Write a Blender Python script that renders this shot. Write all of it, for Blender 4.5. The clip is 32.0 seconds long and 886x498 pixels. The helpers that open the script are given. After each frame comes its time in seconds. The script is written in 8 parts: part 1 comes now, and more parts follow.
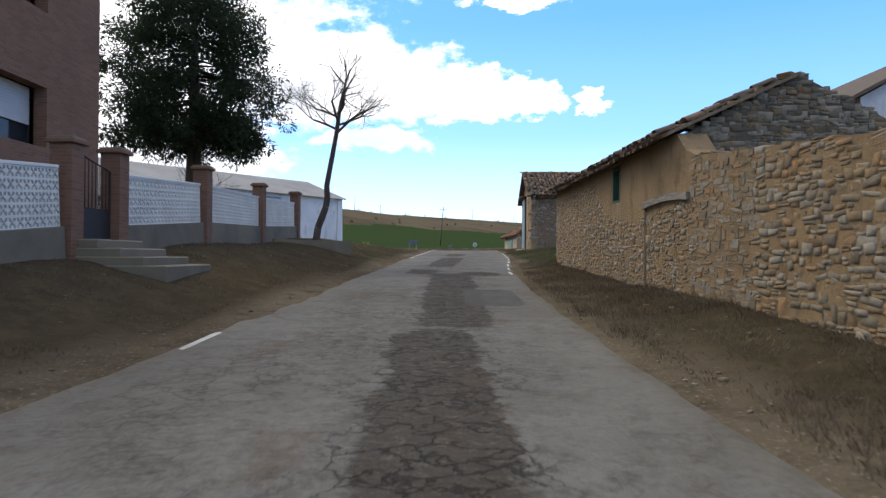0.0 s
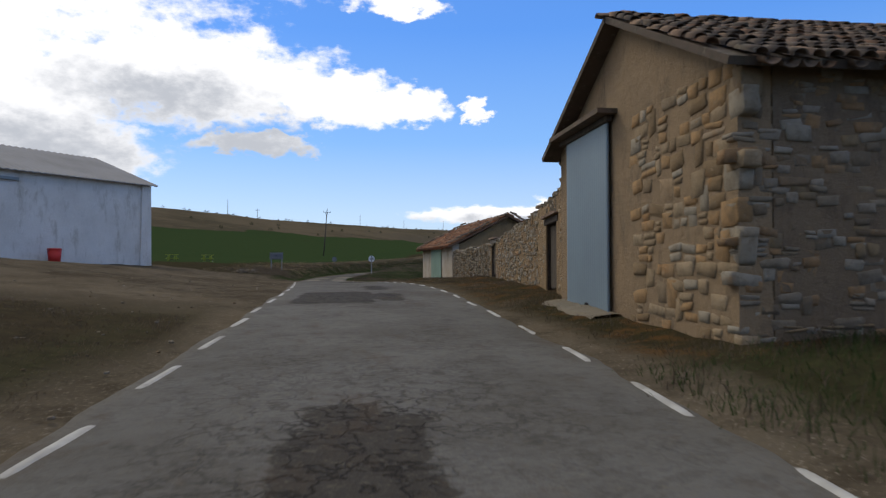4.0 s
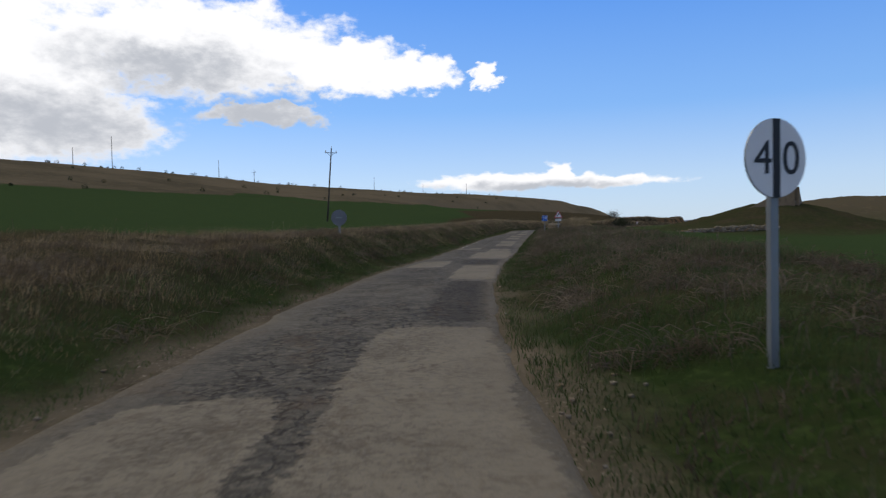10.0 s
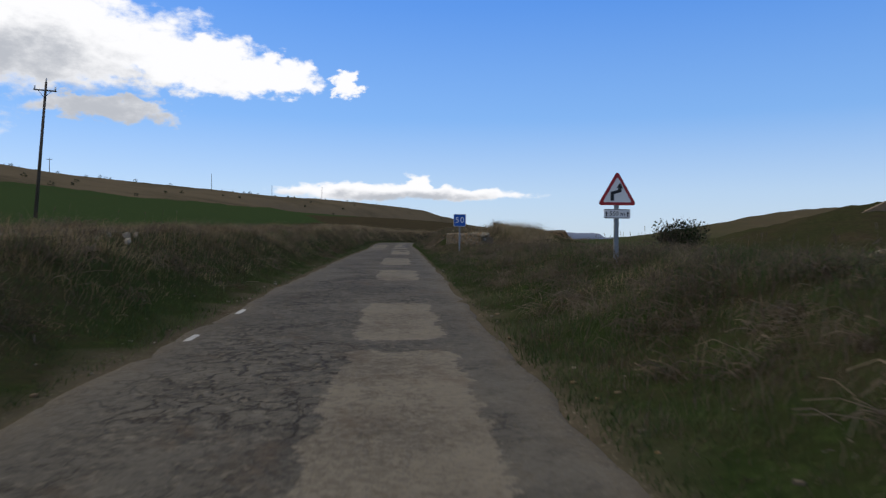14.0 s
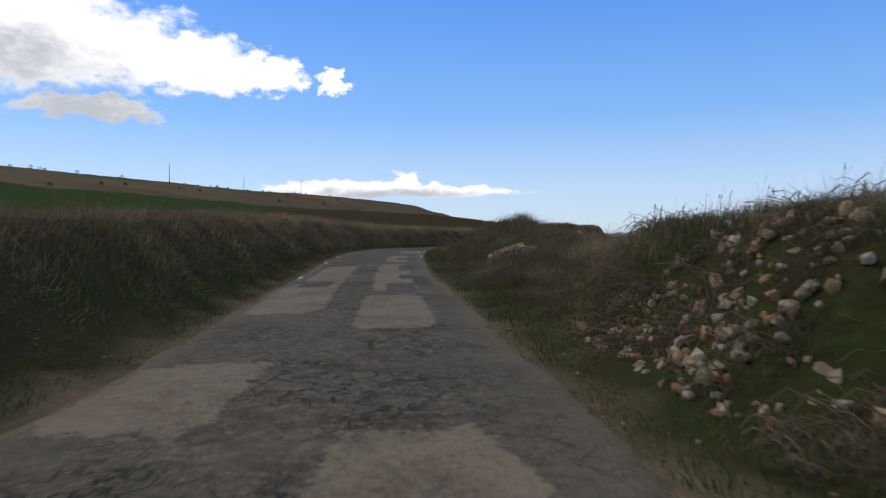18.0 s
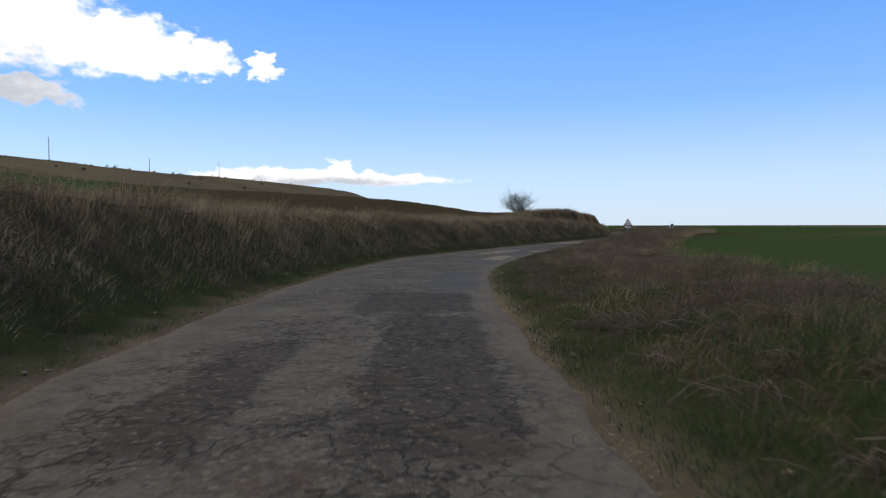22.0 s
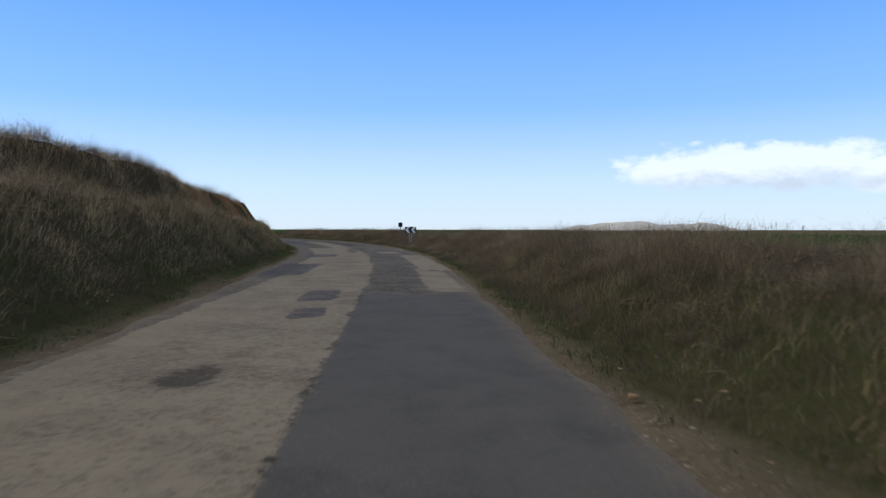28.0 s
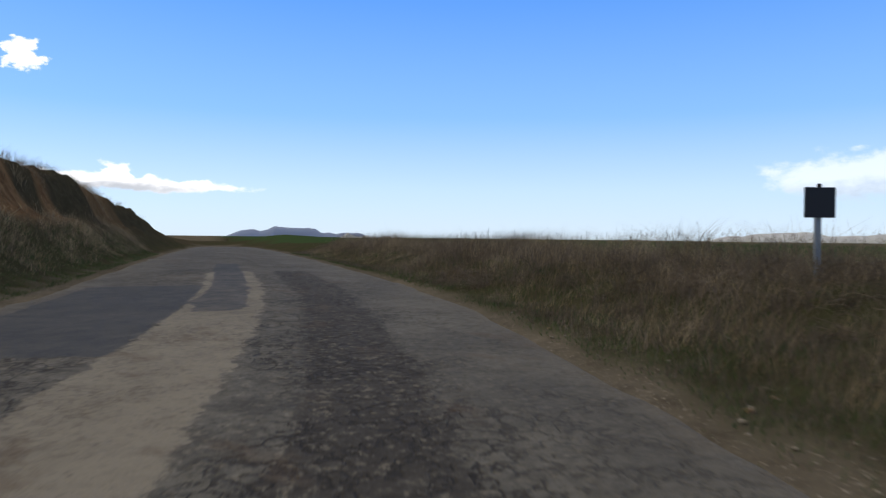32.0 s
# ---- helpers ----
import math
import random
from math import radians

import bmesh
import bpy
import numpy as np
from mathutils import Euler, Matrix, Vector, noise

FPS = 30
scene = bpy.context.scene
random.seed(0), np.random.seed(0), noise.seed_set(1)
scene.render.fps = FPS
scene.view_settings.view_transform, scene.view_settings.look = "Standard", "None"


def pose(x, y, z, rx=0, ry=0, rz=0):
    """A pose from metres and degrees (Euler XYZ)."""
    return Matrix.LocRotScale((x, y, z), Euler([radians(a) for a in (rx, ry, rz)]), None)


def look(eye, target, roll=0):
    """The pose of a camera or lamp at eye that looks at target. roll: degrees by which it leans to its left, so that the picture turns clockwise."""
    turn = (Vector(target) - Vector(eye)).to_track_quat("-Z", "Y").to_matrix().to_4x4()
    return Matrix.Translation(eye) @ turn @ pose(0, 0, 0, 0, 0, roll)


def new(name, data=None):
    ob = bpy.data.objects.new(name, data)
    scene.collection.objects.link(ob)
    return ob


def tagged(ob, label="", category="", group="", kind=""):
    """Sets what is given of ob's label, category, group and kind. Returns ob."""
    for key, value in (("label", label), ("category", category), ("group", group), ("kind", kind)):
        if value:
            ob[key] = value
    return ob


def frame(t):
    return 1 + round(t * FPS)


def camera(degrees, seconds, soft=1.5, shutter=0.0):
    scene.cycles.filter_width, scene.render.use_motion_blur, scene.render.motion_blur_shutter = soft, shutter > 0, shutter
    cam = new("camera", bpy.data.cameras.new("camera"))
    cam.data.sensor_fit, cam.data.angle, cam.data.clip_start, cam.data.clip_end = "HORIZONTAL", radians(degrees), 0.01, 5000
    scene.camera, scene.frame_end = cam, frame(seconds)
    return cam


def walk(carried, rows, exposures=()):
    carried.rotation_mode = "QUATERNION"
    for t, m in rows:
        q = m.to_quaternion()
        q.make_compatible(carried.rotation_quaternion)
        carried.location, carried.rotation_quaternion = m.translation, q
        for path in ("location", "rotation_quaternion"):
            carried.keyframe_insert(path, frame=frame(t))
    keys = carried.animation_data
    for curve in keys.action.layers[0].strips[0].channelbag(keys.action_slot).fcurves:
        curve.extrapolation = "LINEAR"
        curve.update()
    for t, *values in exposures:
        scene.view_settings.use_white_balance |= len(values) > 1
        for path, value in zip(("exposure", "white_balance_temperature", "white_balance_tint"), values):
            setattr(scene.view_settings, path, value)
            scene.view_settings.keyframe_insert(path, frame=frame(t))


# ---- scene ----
cam = camera(66.31, 32.0, soft=1.3, shutter=0.12)
PATH = [
    (0.0, look((0.000, 0.000, 1.300), (0.010, 9.999, 1.403), 0.32)),
    (0.5, look((-0.132, 3.708, 1.432), (0.271, 13.697, 1.674), 0.56)),
    (1.0, look((-0.239, 7.757, 1.572), (0.362, 17.735, 1.839), 0.97)),
    (1.5, look((-0.244, 11.366, 1.726), (0.470, 21.337, 2.009), 0.63)),
    (2.0, look((-0.221, 15.453, 1.886), (0.486, 25.423, 2.184), -0.16)),
    (2.5, look((-0.192, 19.339, 2.031), (0.637, 29.301, 2.313), -0.47)),
    (3.0, look((-0.071, 23.203, 2.198), (1.081, 33.134, 2.416), -0.24)),
    (3.5, look((0.184, 27.208, 2.369), (1.660, 37.097, 2.560), -0.13)),
    (4.0, look((0.566, 31.483, 2.539), (2.232, 41.341, 2.742), -0.10)),
    (4.5, look((1.022, 36.156, 2.703), (2.667, 46.018, 2.890), -0.09)),
    (5.0, look((1.468, 41.369, 2.854), (2.929, 51.261, 2.953), 0.51)),
    (5.5, look((1.799, 46.949, 2.980), (2.988, 56.878, 2.998), 0.96)),
    (6.0, look((1.957, 52.536, 3.058), (2.744, 62.504, 2.909), 0.58)),
    (6.5, look((1.903, 57.767, 3.052), (2.331, 67.755, 2.811), -0.45)),
    (7.0, look((1.673, 62.837, 2.971), (1.751, 72.822, 2.426), -0.40)),
    (7.5, look((1.371, 67.567, 2.840), (1.391, 77.549, 2.233), -0.14)),
    (8.0, look((1.103, 72.203, 2.703), (1.219, 82.187, 2.146), -0.03)),
    (8.5, look((0.916, 76.866, 2.588), (1.220, 86.851, 2.122), -0.19)),
    (9.0, look((0.875, 81.757, 2.511), (1.539, 91.729, 2.150), -0.73)),
    (9.5, look((1.000, 86.365, 2.453), (2.047, 96.305, 2.143), -0.83)),
    (10.0, look((1.341, 91.307, 2.417), (2.831, 101.192, 2.154), -1.09)),
    (10.5, look((1.876, 96.227, 2.421), (3.794, 106.040, 2.253), -0.53)),
    (11.0, look((2.662, 101.080, 2.451), (5.144, 110.767, 2.399), 0.03)),
    (11.5, look((3.704, 105.869, 2.490), (6.599, 115.439, 2.293), -0.88)),
    (12.0, look((5.048, 111.044, 2.525), (8.244, 120.517, 2.313), -1.23)),
    (12.5, look((6.512, 116.266, 2.549), (9.827, 125.698, 2.358), -0.26)),
    (13.0, look((8.025, 121.629, 2.579), (11.475, 131.013, 2.406), 0.41)),
    (13.5, look((9.596, 127.116, 2.608), (13.090, 136.485, 2.463), 0.91)),
    (14.0, look((11.235, 132.788, 2.646), (14.743, 142.152, 2.515), 0.39)),
    (14.5, look((12.807, 138.144, 2.703), (16.300, 147.513, 2.580), -0.22)),
    (15.0, look((14.407, 143.560, 2.786), (17.904, 152.928, 2.682), -0.08)),
    (15.5, look((16.031, 149.032, 2.874), (19.543, 158.394, 2.764), 0.01)),
    (16.0, look((17.681, 154.553, 2.947), (21.218, 163.905, 2.808), 0.12)),
    (16.5, look((19.359, 160.098, 3.007), (22.935, 169.436, 2.836), 0.29)),
    (17.0, look((21.053, 165.647, 3.056), (24.690, 174.961, 2.904), 0.65)),
    (17.5, look((22.742, 171.083, 3.094), (26.421, 180.381, 2.937), 0.31)),
    (18.0, look((24.414, 176.483, 3.136), (28.077, 185.786, 2.959), -0.17)),
    (18.5, look((26.039, 181.725, 3.180), (29.703, 191.027, 2.983), -0.00)),
    (19.0, look((27.600, 186.845, 3.232), (31.252, 196.153, 3.068), 0.12)),
    (19.5, look((29.135, 191.856, 3.292), (32.781, 201.166, 3.103), 0.04)),
    (20.0, look((30.643, 196.733, 3.363), (34.315, 206.030, 3.087), -0.31)),
    (20.5, look((32.116, 201.486, 3.444), (35.904, 210.734, 3.103), -0.32)),
    (21.0, look((33.672, 206.025, 3.515), (37.635, 215.202, 3.231), -0.11)),
    (21.5, look((35.310, 210.441, 3.563), (39.520, 219.505, 3.212), -0.21)),
    (22.0, look((37.107, 214.887, 3.584), (41.646, 223.791, 3.238), -0.11)),
    (22.5, look((39.167, 219.496, 3.580), (43.991, 228.249, 3.236), -0.41)),
    (23.0, look((41.560, 224.385, 3.561), (46.747, 232.926, 3.181), -0.49)),
    (23.5, look((44.268, 229.389, 3.515), (49.880, 237.655, 3.101), -0.64)),
    (24.0, look((47.382, 234.450, 3.454), (53.489, 242.359, 3.067), -0.11)),
    (24.5, look((50.860, 239.325, 3.382), (57.477, 246.811, 2.959), 0.28)),
    (25.0, look((54.817, 244.112, 3.327), (61.966, 251.094, 2.956), 0.63)),
    (25.5, look((59.147, 248.640, 3.291), (66.749, 255.131, 2.992), 1.43)),
    (26.0, look((63.747, 252.995, 3.262), (71.590, 259.192, 2.986), 0.68)),
    (26.5, look((68.534, 257.261, 3.240), (76.513, 263.283, 2.974), 0.32)),
    (27.0, look((73.461, 261.490, 3.220), (81.526, 267.398, 2.971), 0.14)),
    (27.5, look((78.507, 265.708, 3.203), (86.640, 271.522, 2.968), 0.03)),
    (28.0, look((83.669, 269.916, 3.188), (91.877, 275.621, 2.899), 0.07)),
    (28.5, look((88.975, 274.167, 3.174), (97.194, 279.854, 2.874), -0.09)),
    (29.0, look((94.387, 278.530, 3.143), (102.580, 284.254, 2.817), 0.03)),
    (29.5, look((99.891, 283.031, 3.108), (108.039, 288.822, 2.829), -0.01)),
    (30.0, look((105.468, 287.694, 3.072), (113.532, 293.603, 2.855), -0.19)),
    (30.5, look((110.970, 292.497, 3.044), (118.883, 298.608, 2.836), 0.03)),
    (31.0, look((116.308, 297.559, 3.039), (123.868, 304.104, 2.920), 0.38)),
    (31.5, look((121.079, 302.561, 3.062), (128.312, 309.465, 2.893), 0.15)),
    (32.0, look((125.493, 307.847, 3.111), (132.463, 315.017, 2.949), 0.60)),
]
walk(cam, PATH, [(0.0, 0.7), (1.0, 0.5), (2.2, 0.05), (4.5, -0.1), (9.0, -0.15), (13.0, -0.22), (18.0, -0.12), (21.0, -0.02), (24.0, 0.1), (32.0, 0.12)])

# ---------------------------------------------------------------- world, sun
SUN_AZ, SUN_EL = -36.0, 46.0


def sky_world():
    w = bpy.data.worlds.new("sky")
    scene.world = w
    w.use_nodes = True
    nt = w.node_tree
    nt.nodes.clear()
    N, L = nt.nodes.new, nt.links.new

    def val(sock, v):
        if hasattr(v, "is_output"):
            L(v, sock)
        else:
            sock.default_value = v

    def m(op, a, b=0.0, c=0.0, clamp=False):
        n = N("ShaderNodeMath")
        n.operation, n.use_clamp = op, clamp
        for i, v in enumerate((a, b, c)):
            val(n.inputs[i], v)
        return n.outputs[0]

    def mixc(f, a, b):
        n = N("ShaderNodeMix")
        n.data_type = "RGBA"
        val(n.inputs[0], f)
        val(n.inputs[6], a)
        val(n.inputs[7], b)
        return n.outputs[2]

    tc = N("ShaderNodeTexCoord")
    sep = N("ShaderNodeSeparateXYZ")
    L(tc.outputs["Generated"], sep.inputs[0])
    az = m("MULTIPLY", m("ARCTAN2", sep.outputs[0], sep.outputs[1]), 57.29578)
    el = m("MULTIPLY", m("ARCSINE", sep.outputs[2]), 57.29578)
    sky = N("ShaderNodeTexSky")
    sky.sky_type = "NISHITA"
    sky.sun_disc = False
    sky.sun_elevation, sky.sun_rotation = radians(SUN_EL), radians(SUN_AZ)
    sky.air_density, sky.dust_density, sky.ozone_density = 1.0, 0.6, 2.2
    # the edges of the clouds are ruffled by a warp of the sky's angles
    comb = N("ShaderNodeCombineXYZ")
    L(m("MULTIPLY", az, 0.09), comb.inputs[0])
    L(m("MULTIPLY", el, 0.15), comb.inputs[1])

    def noise(scale, detail, rough=0.58):
        n = N("ShaderNodeTexNoise")
        L(comb.outputs[0], n.inputs["Vector"])
        n.inputs["Scale"].default_value, n.inputs["Detail"].default_value, n.inputs["Roughness"].default_value = scale, detail, rough
        return n

    wn = N("ShaderNodeSeparateColor")
    L(noise(4.5, 5.0).outputs["Color"], wn.inputs[0])
    waz = m("ADD", az, m("MULTIPLY", m("SUBTRACT", wn.outputs[0], 0.5), 7.0))
    wel = m("ADD", el, m("MULTIPLY", m("MULTIPLY", m("SUBTRACT", wn.outputs[1], 0.5), 4.0), m("MULTIPLY", el, 0.085, clamp=True)))

    def banks(rows):
        best = None
        for a0, e0, ra, re in rows:
            dx = m("MULTIPLY", m("SUBTRACT", waz, a0), 1.0 / ra)
            dy = m("MULTIPLY", m("SUBTRACT", wel, e0), 1.0 / re)
            g = m("SUBTRACT", 1.0, m("SQRT", m("ADD", m("MULTIPLY", dx, dx), m("MULTIPLY", dy, dy))))
            g = m("MAXIMUM", g, -1.5)
            best = g if best is None else m("MAXIMUM", best, g)
        return best

    # clouds: azimuth, elevation, half width, half height of each bank
    best = banks([(-40, 21, 34, 14.0), (-11, 14.6, 13, 4.4), (0.5, 13.4, 8.0, 2.4), (6.2, 13.1, 4.0, 1.8), (12.2, 12.4, 1.5, 1.1), (-23, 8.6, 11, 3.6), (-25, 12.5, 12, 4.5), (-6.0, 9.6, 6.0, 1.0),
                  (6, 21.0, 4, 1.2), (13, 4.0, 7.0, 0.75), (18.0, 4.4, 1.7, 1.1), (22, 3.9, 6.0, 0.6), (80, 4.8, 11, 2.0), (92, 4.2, 9, 1.6), (-60, 12, 26, 8), (-110, 24, 40, 14), (150, 22, 34, 10)])
    n1, n2 = noise(3.0, 8.0), noise(11.0, 6.0)
    dens = m("ADD", m("MULTIPLY", best, 2.0), m("MULTIPLY", m("SUBTRACT", n1.outputs["Fac"], 0.5), 2.0))
    dens = m("ADD", dens, m("MULTIPLY", m("SUBTRACT", n2.outputs["Fac"], 0.5), 0.9))
    mask = m("MULTIPLY", m("ADD", dens, 0.14), 1.25, clamp=True)
    mask = m("MULTIPLY", m("MULTIPLY", mask, mask), m("SUBTRACT", 3.0, m("MULTIPLY", mask, 2.0)))
    mask = m("MULTIPLY", mask, m("MULTIPLY", m("SUBTRACT", el, -0.5), 0.6, clamp=True))
    # the eastern cloud is thin
    mask = m("MULTIPLY", mask, m("SUBTRACT", 1.0, m("MINIMUM", m("MULTIPLY", m("SUBTRACT", az, 45.0), 0.03, clamp=True), 0.5)))
    # grey undersides
    under = banks([(-33, 12.0, 6, 3.2), (-13, 12.8, 8, 2.2), (-21, 8.3, 7, 3.0), (-6.0, 9.5, 9, 2.6), (-38, 7.5, 12, 2.5), (17, 3.6, 9, 0.5), (80, 3.4, 12, 1.2), (-70, 10, 16, 4)])
    grey = m("MULTIPLY", m("ADD", m("ADD", under, 0.35), m("ADD", m("MULTIPLY", m("SUBTRACT", n1.outputs["Fac"], 0.5), 1.5), m("MULTIPLY", m("SUBTRACT", n2.outputs["Fac"], 0.5), 0.7))), 0.8, clamp=True)
    grey = m("MULTIPLY", m("MULTIPLY", grey, grey), m("SUBTRACT", 3.0, m("MULTIPLY", grey, 2.0)))
    ccol = mixc(m("MULTIPLY", grey, 0.82), (CLOUD_W, CLOUD_W, CLOUD_W * 1.02, 1), (0.40 * CLOUD_W, 0.43 * CLOUD_W, 0.49 * CLOUD_W, 1))
    scaled = N("ShaderNodeVectorMath")
    scaled.operation = "MULTIPLY"
    L(sky.outputs[0], scaled.inputs[0])
    scaled.inputs[1].default_value = (SKY_S * 0.72, SKY_S * 1.02, SKY_S * 1.6)
    # clear air: pale at the horizon, deep blue higher up
    grad = N("ShaderNodeValToRGB")
    L(m("MULTIPLY", m("ABSOLUTE", el), 1 / 90.0), grad.inputs[0])
    ramp = grad.color_ramp
    ramp.elements[0].position, ramp.elements[0].color = 0.0, (0.74, 0.86, 0.98, 1)
    ramp.elements[1].position, ramp.elements[1].color = 1.0, (0.05, 0.15, 0.50, 1)
    for e, c in ((4, (0.60, 0.78, 1.0)), (10, (0.27, 0.54, 1.0)), (19, (0.120, 0.36, 0.95)), (40, (0.07, 0.22, 0.70))):
        ramp.elements.new(e / 90.0).color = (*c, 1)
    col = mixc(0.8, scaled.outputs[0], grad.outputs[0])
    col = mixc(mask, col, ccol)
    # unseen grey cloud added high up, to keep the fill light neutral
    high = m("MULTIPLY", m("SUBTRACT", el, 33.0), 1 / 12.0, clamp=True)
    col = mixc(m("MULTIPLY", high, m("ADD", 0.62, m("MULTIPLY", n1.outputs["Fac"], 0.5)), clamp=True), col, (0.74, 0.72, 0.69, 1))
    bg = N("ShaderNodeBackground")
    L(col, bg.inputs["Color"])
    bg.inputs["Strength"].default_value = 1.0
    out = N("ShaderNodeOutputWorld")
    L(bg.outputs[0], out.inputs["Surface"])


CLOUD_W, SKY_S = 1.15, 0.12
sky_world()
sun_data = bpy.data.lights.new("sun", "SUN")
sun_data.energy, sun_data.angle, sun_data.color = 1.35, radians(22), (1.0, 0.90, 0.72)
sun = new("sun", sun_data)
_a, _e = radians(SUN_AZ), radians(SUN_EL)
sun.matrix_world = look((math.sin(_a) * math.cos(_e) * 300, math.cos(_a) * math.cos(_e) * 300, math.sin(_e) * 300), (0, 0, 0))

# ---------------------------------------------------------------- materials


class Mat:
    """A node material: colours and bumps are stacked up from noises at real-world size."""

    def __init__(self, name, rough=0.85, metal=0.0, spec=0.3):
        self.m = bpy.data.materials.new(name)
        self.m.use_nodes = True
        nt = self.m.node_tree
        self.N, self.L = nt.nodes.new, nt.links.new
        self.b = nt.nodes["Principled BSDF"]
        self.b.inputs["Roughness"].default_value = rough
        self.b.inputs["Metallic"].default_value = metal
        self.b.inputs["Specular IOR Level"].default_value = spec
        self.tc = self.N("ShaderNodeTexCoord")
        self.geo = self.N("ShaderNodeNewGeometry")
        self.col = None
        self.height = None

    def vec(self, space="world", scale=(1, 1, 1), rot=(0, 0, 0)):
        mp = self.N("ShaderNodeMapping")
        mp.inputs["Scale"].default_value, mp.inputs["Rotation"].default_value = scale, rot
        self.L(self.geo.outputs["Position"] if space == "world" else self.tc.outputs["Object"], mp.inputs["Vector"])
        return mp.outputs[0]

    def noise(self, scale, detail=5.0, rough=0.6, vec=None, dist=0.0):
        n = self.N("ShaderNodeTexNoise")
        n.inputs["Scale"].default_value, n.inputs["Detail"].default_value = scale, detail
        n.inputs["Roughness"].default_value, n.inputs["Distortion"].default_value = rough, dist
        self.L(vec or self.vec(), n.inputs["Vector"])
        return n.outputs["Fac"]

    def voronoi(self, scale, vec=None, feature="F1", out="Distance"):
        n = self.N("ShaderNodeTexVoronoi")
        n.feature = feature
        n.inputs["Scale"].default_value = scale
        self.L(vec or self.vec(), n.inputs["Vector"])
        return n.outputs[out]

    def math(self, op, a, b=0.0, clamp=False):
        n = self.N("ShaderNodeMath")
        n.operation, n.use_clamp = op, clamp
        for i, v in enumerate((a, b)):
            if hasattr(v, "is_output"):
                self.L(v, n.inputs[i])
            else:
                n.inputs[i].default_value = v
        return n.outputs[0]

    def ramp(self, fac, lo, hi):
        n = self.N("ShaderNodeMapRange")
        self.L(fac, n.inputs[0])
        n.inputs[1].default_value, n.inputs[2].default_value = lo, hi
        return n.outputs[0]

    def attr(self, name):
        n = self.N("ShaderNodeAttribute")
        n.attribute_name = name
        return n.outputs["Fac"]

    def random(self, island=False):
        if island:
            return self.geo.outputs["Random Per Island"]
        return self.math("FRACT", self.math("ADD", self.N("ShaderNodeObjectInfo").outputs["Random"], self.geo.outputs["Random Per Island"]))

    def mix(self, fac, colour, mode="MIX"):
        if self.col is None:
            self.col = colour
            return self
        n = self.N("ShaderNodeMix")
        n.data_type, n.blend_type = "RGBA", mode
        for i, v in ((0, fac), (6, self.col), (7, colour)):
            if hasattr(v, "is_output"):
                self.L(v, n.inputs[i])
            else:
                n.inputs[i].default_value = (*v, 1) if isinstance(v, tuple) and len(v) == 3 else v
        self.col = n.outputs[2]
        return self

    def bump(self, h, strength=0.5, dist=0.02):
        n = self.N("ShaderNodeBump")
        n.inputs["Strength"].default_value, n.inputs["Distance"].default_value = strength, dist
        self.L(h, n.inputs["Height"])
        if self.height is not None:
            self.L(self.height, n.inputs["Normal"])
        self.height = n.outputs[0]
        return self

    def done(self):
        if self.col is not None:
            if hasattr(self.col, "is_output"):
                self.L(self.col, self.b.inputs["Base Color"])
            else:
                self.b.inputs["Base Color"].default_value = (*self.col, 1)
        if self.height is not None:
            self.L(self.height, self.b.inputs["Normal"])
        return self.m


def plain(name, c, rough=0.8, metal=0.0, var=0.25, scale=6.0, dark=None, bump=0.15):
    """Paint, metal or plaster with grain and dull stains at two scales."""
    m = Mat(name, rough, metal)
    d = dark or tuple(v * 0.6 for v in c)
    m.mix(0, c)
    m.mix(m.math("MULTIPLY", m.ramp(m.noise(scale * 0.15, 4), 0.4, 0.75), min(1.0, var * 2)), d)
    m.mix(m.math("MULTIPLY", m.noise(scale * 4, 6), var), tuple(v * 1.15 for v in c))
    m.bump(m.noise(scale * 8, 6), bump, 0.01)
    return m.done()


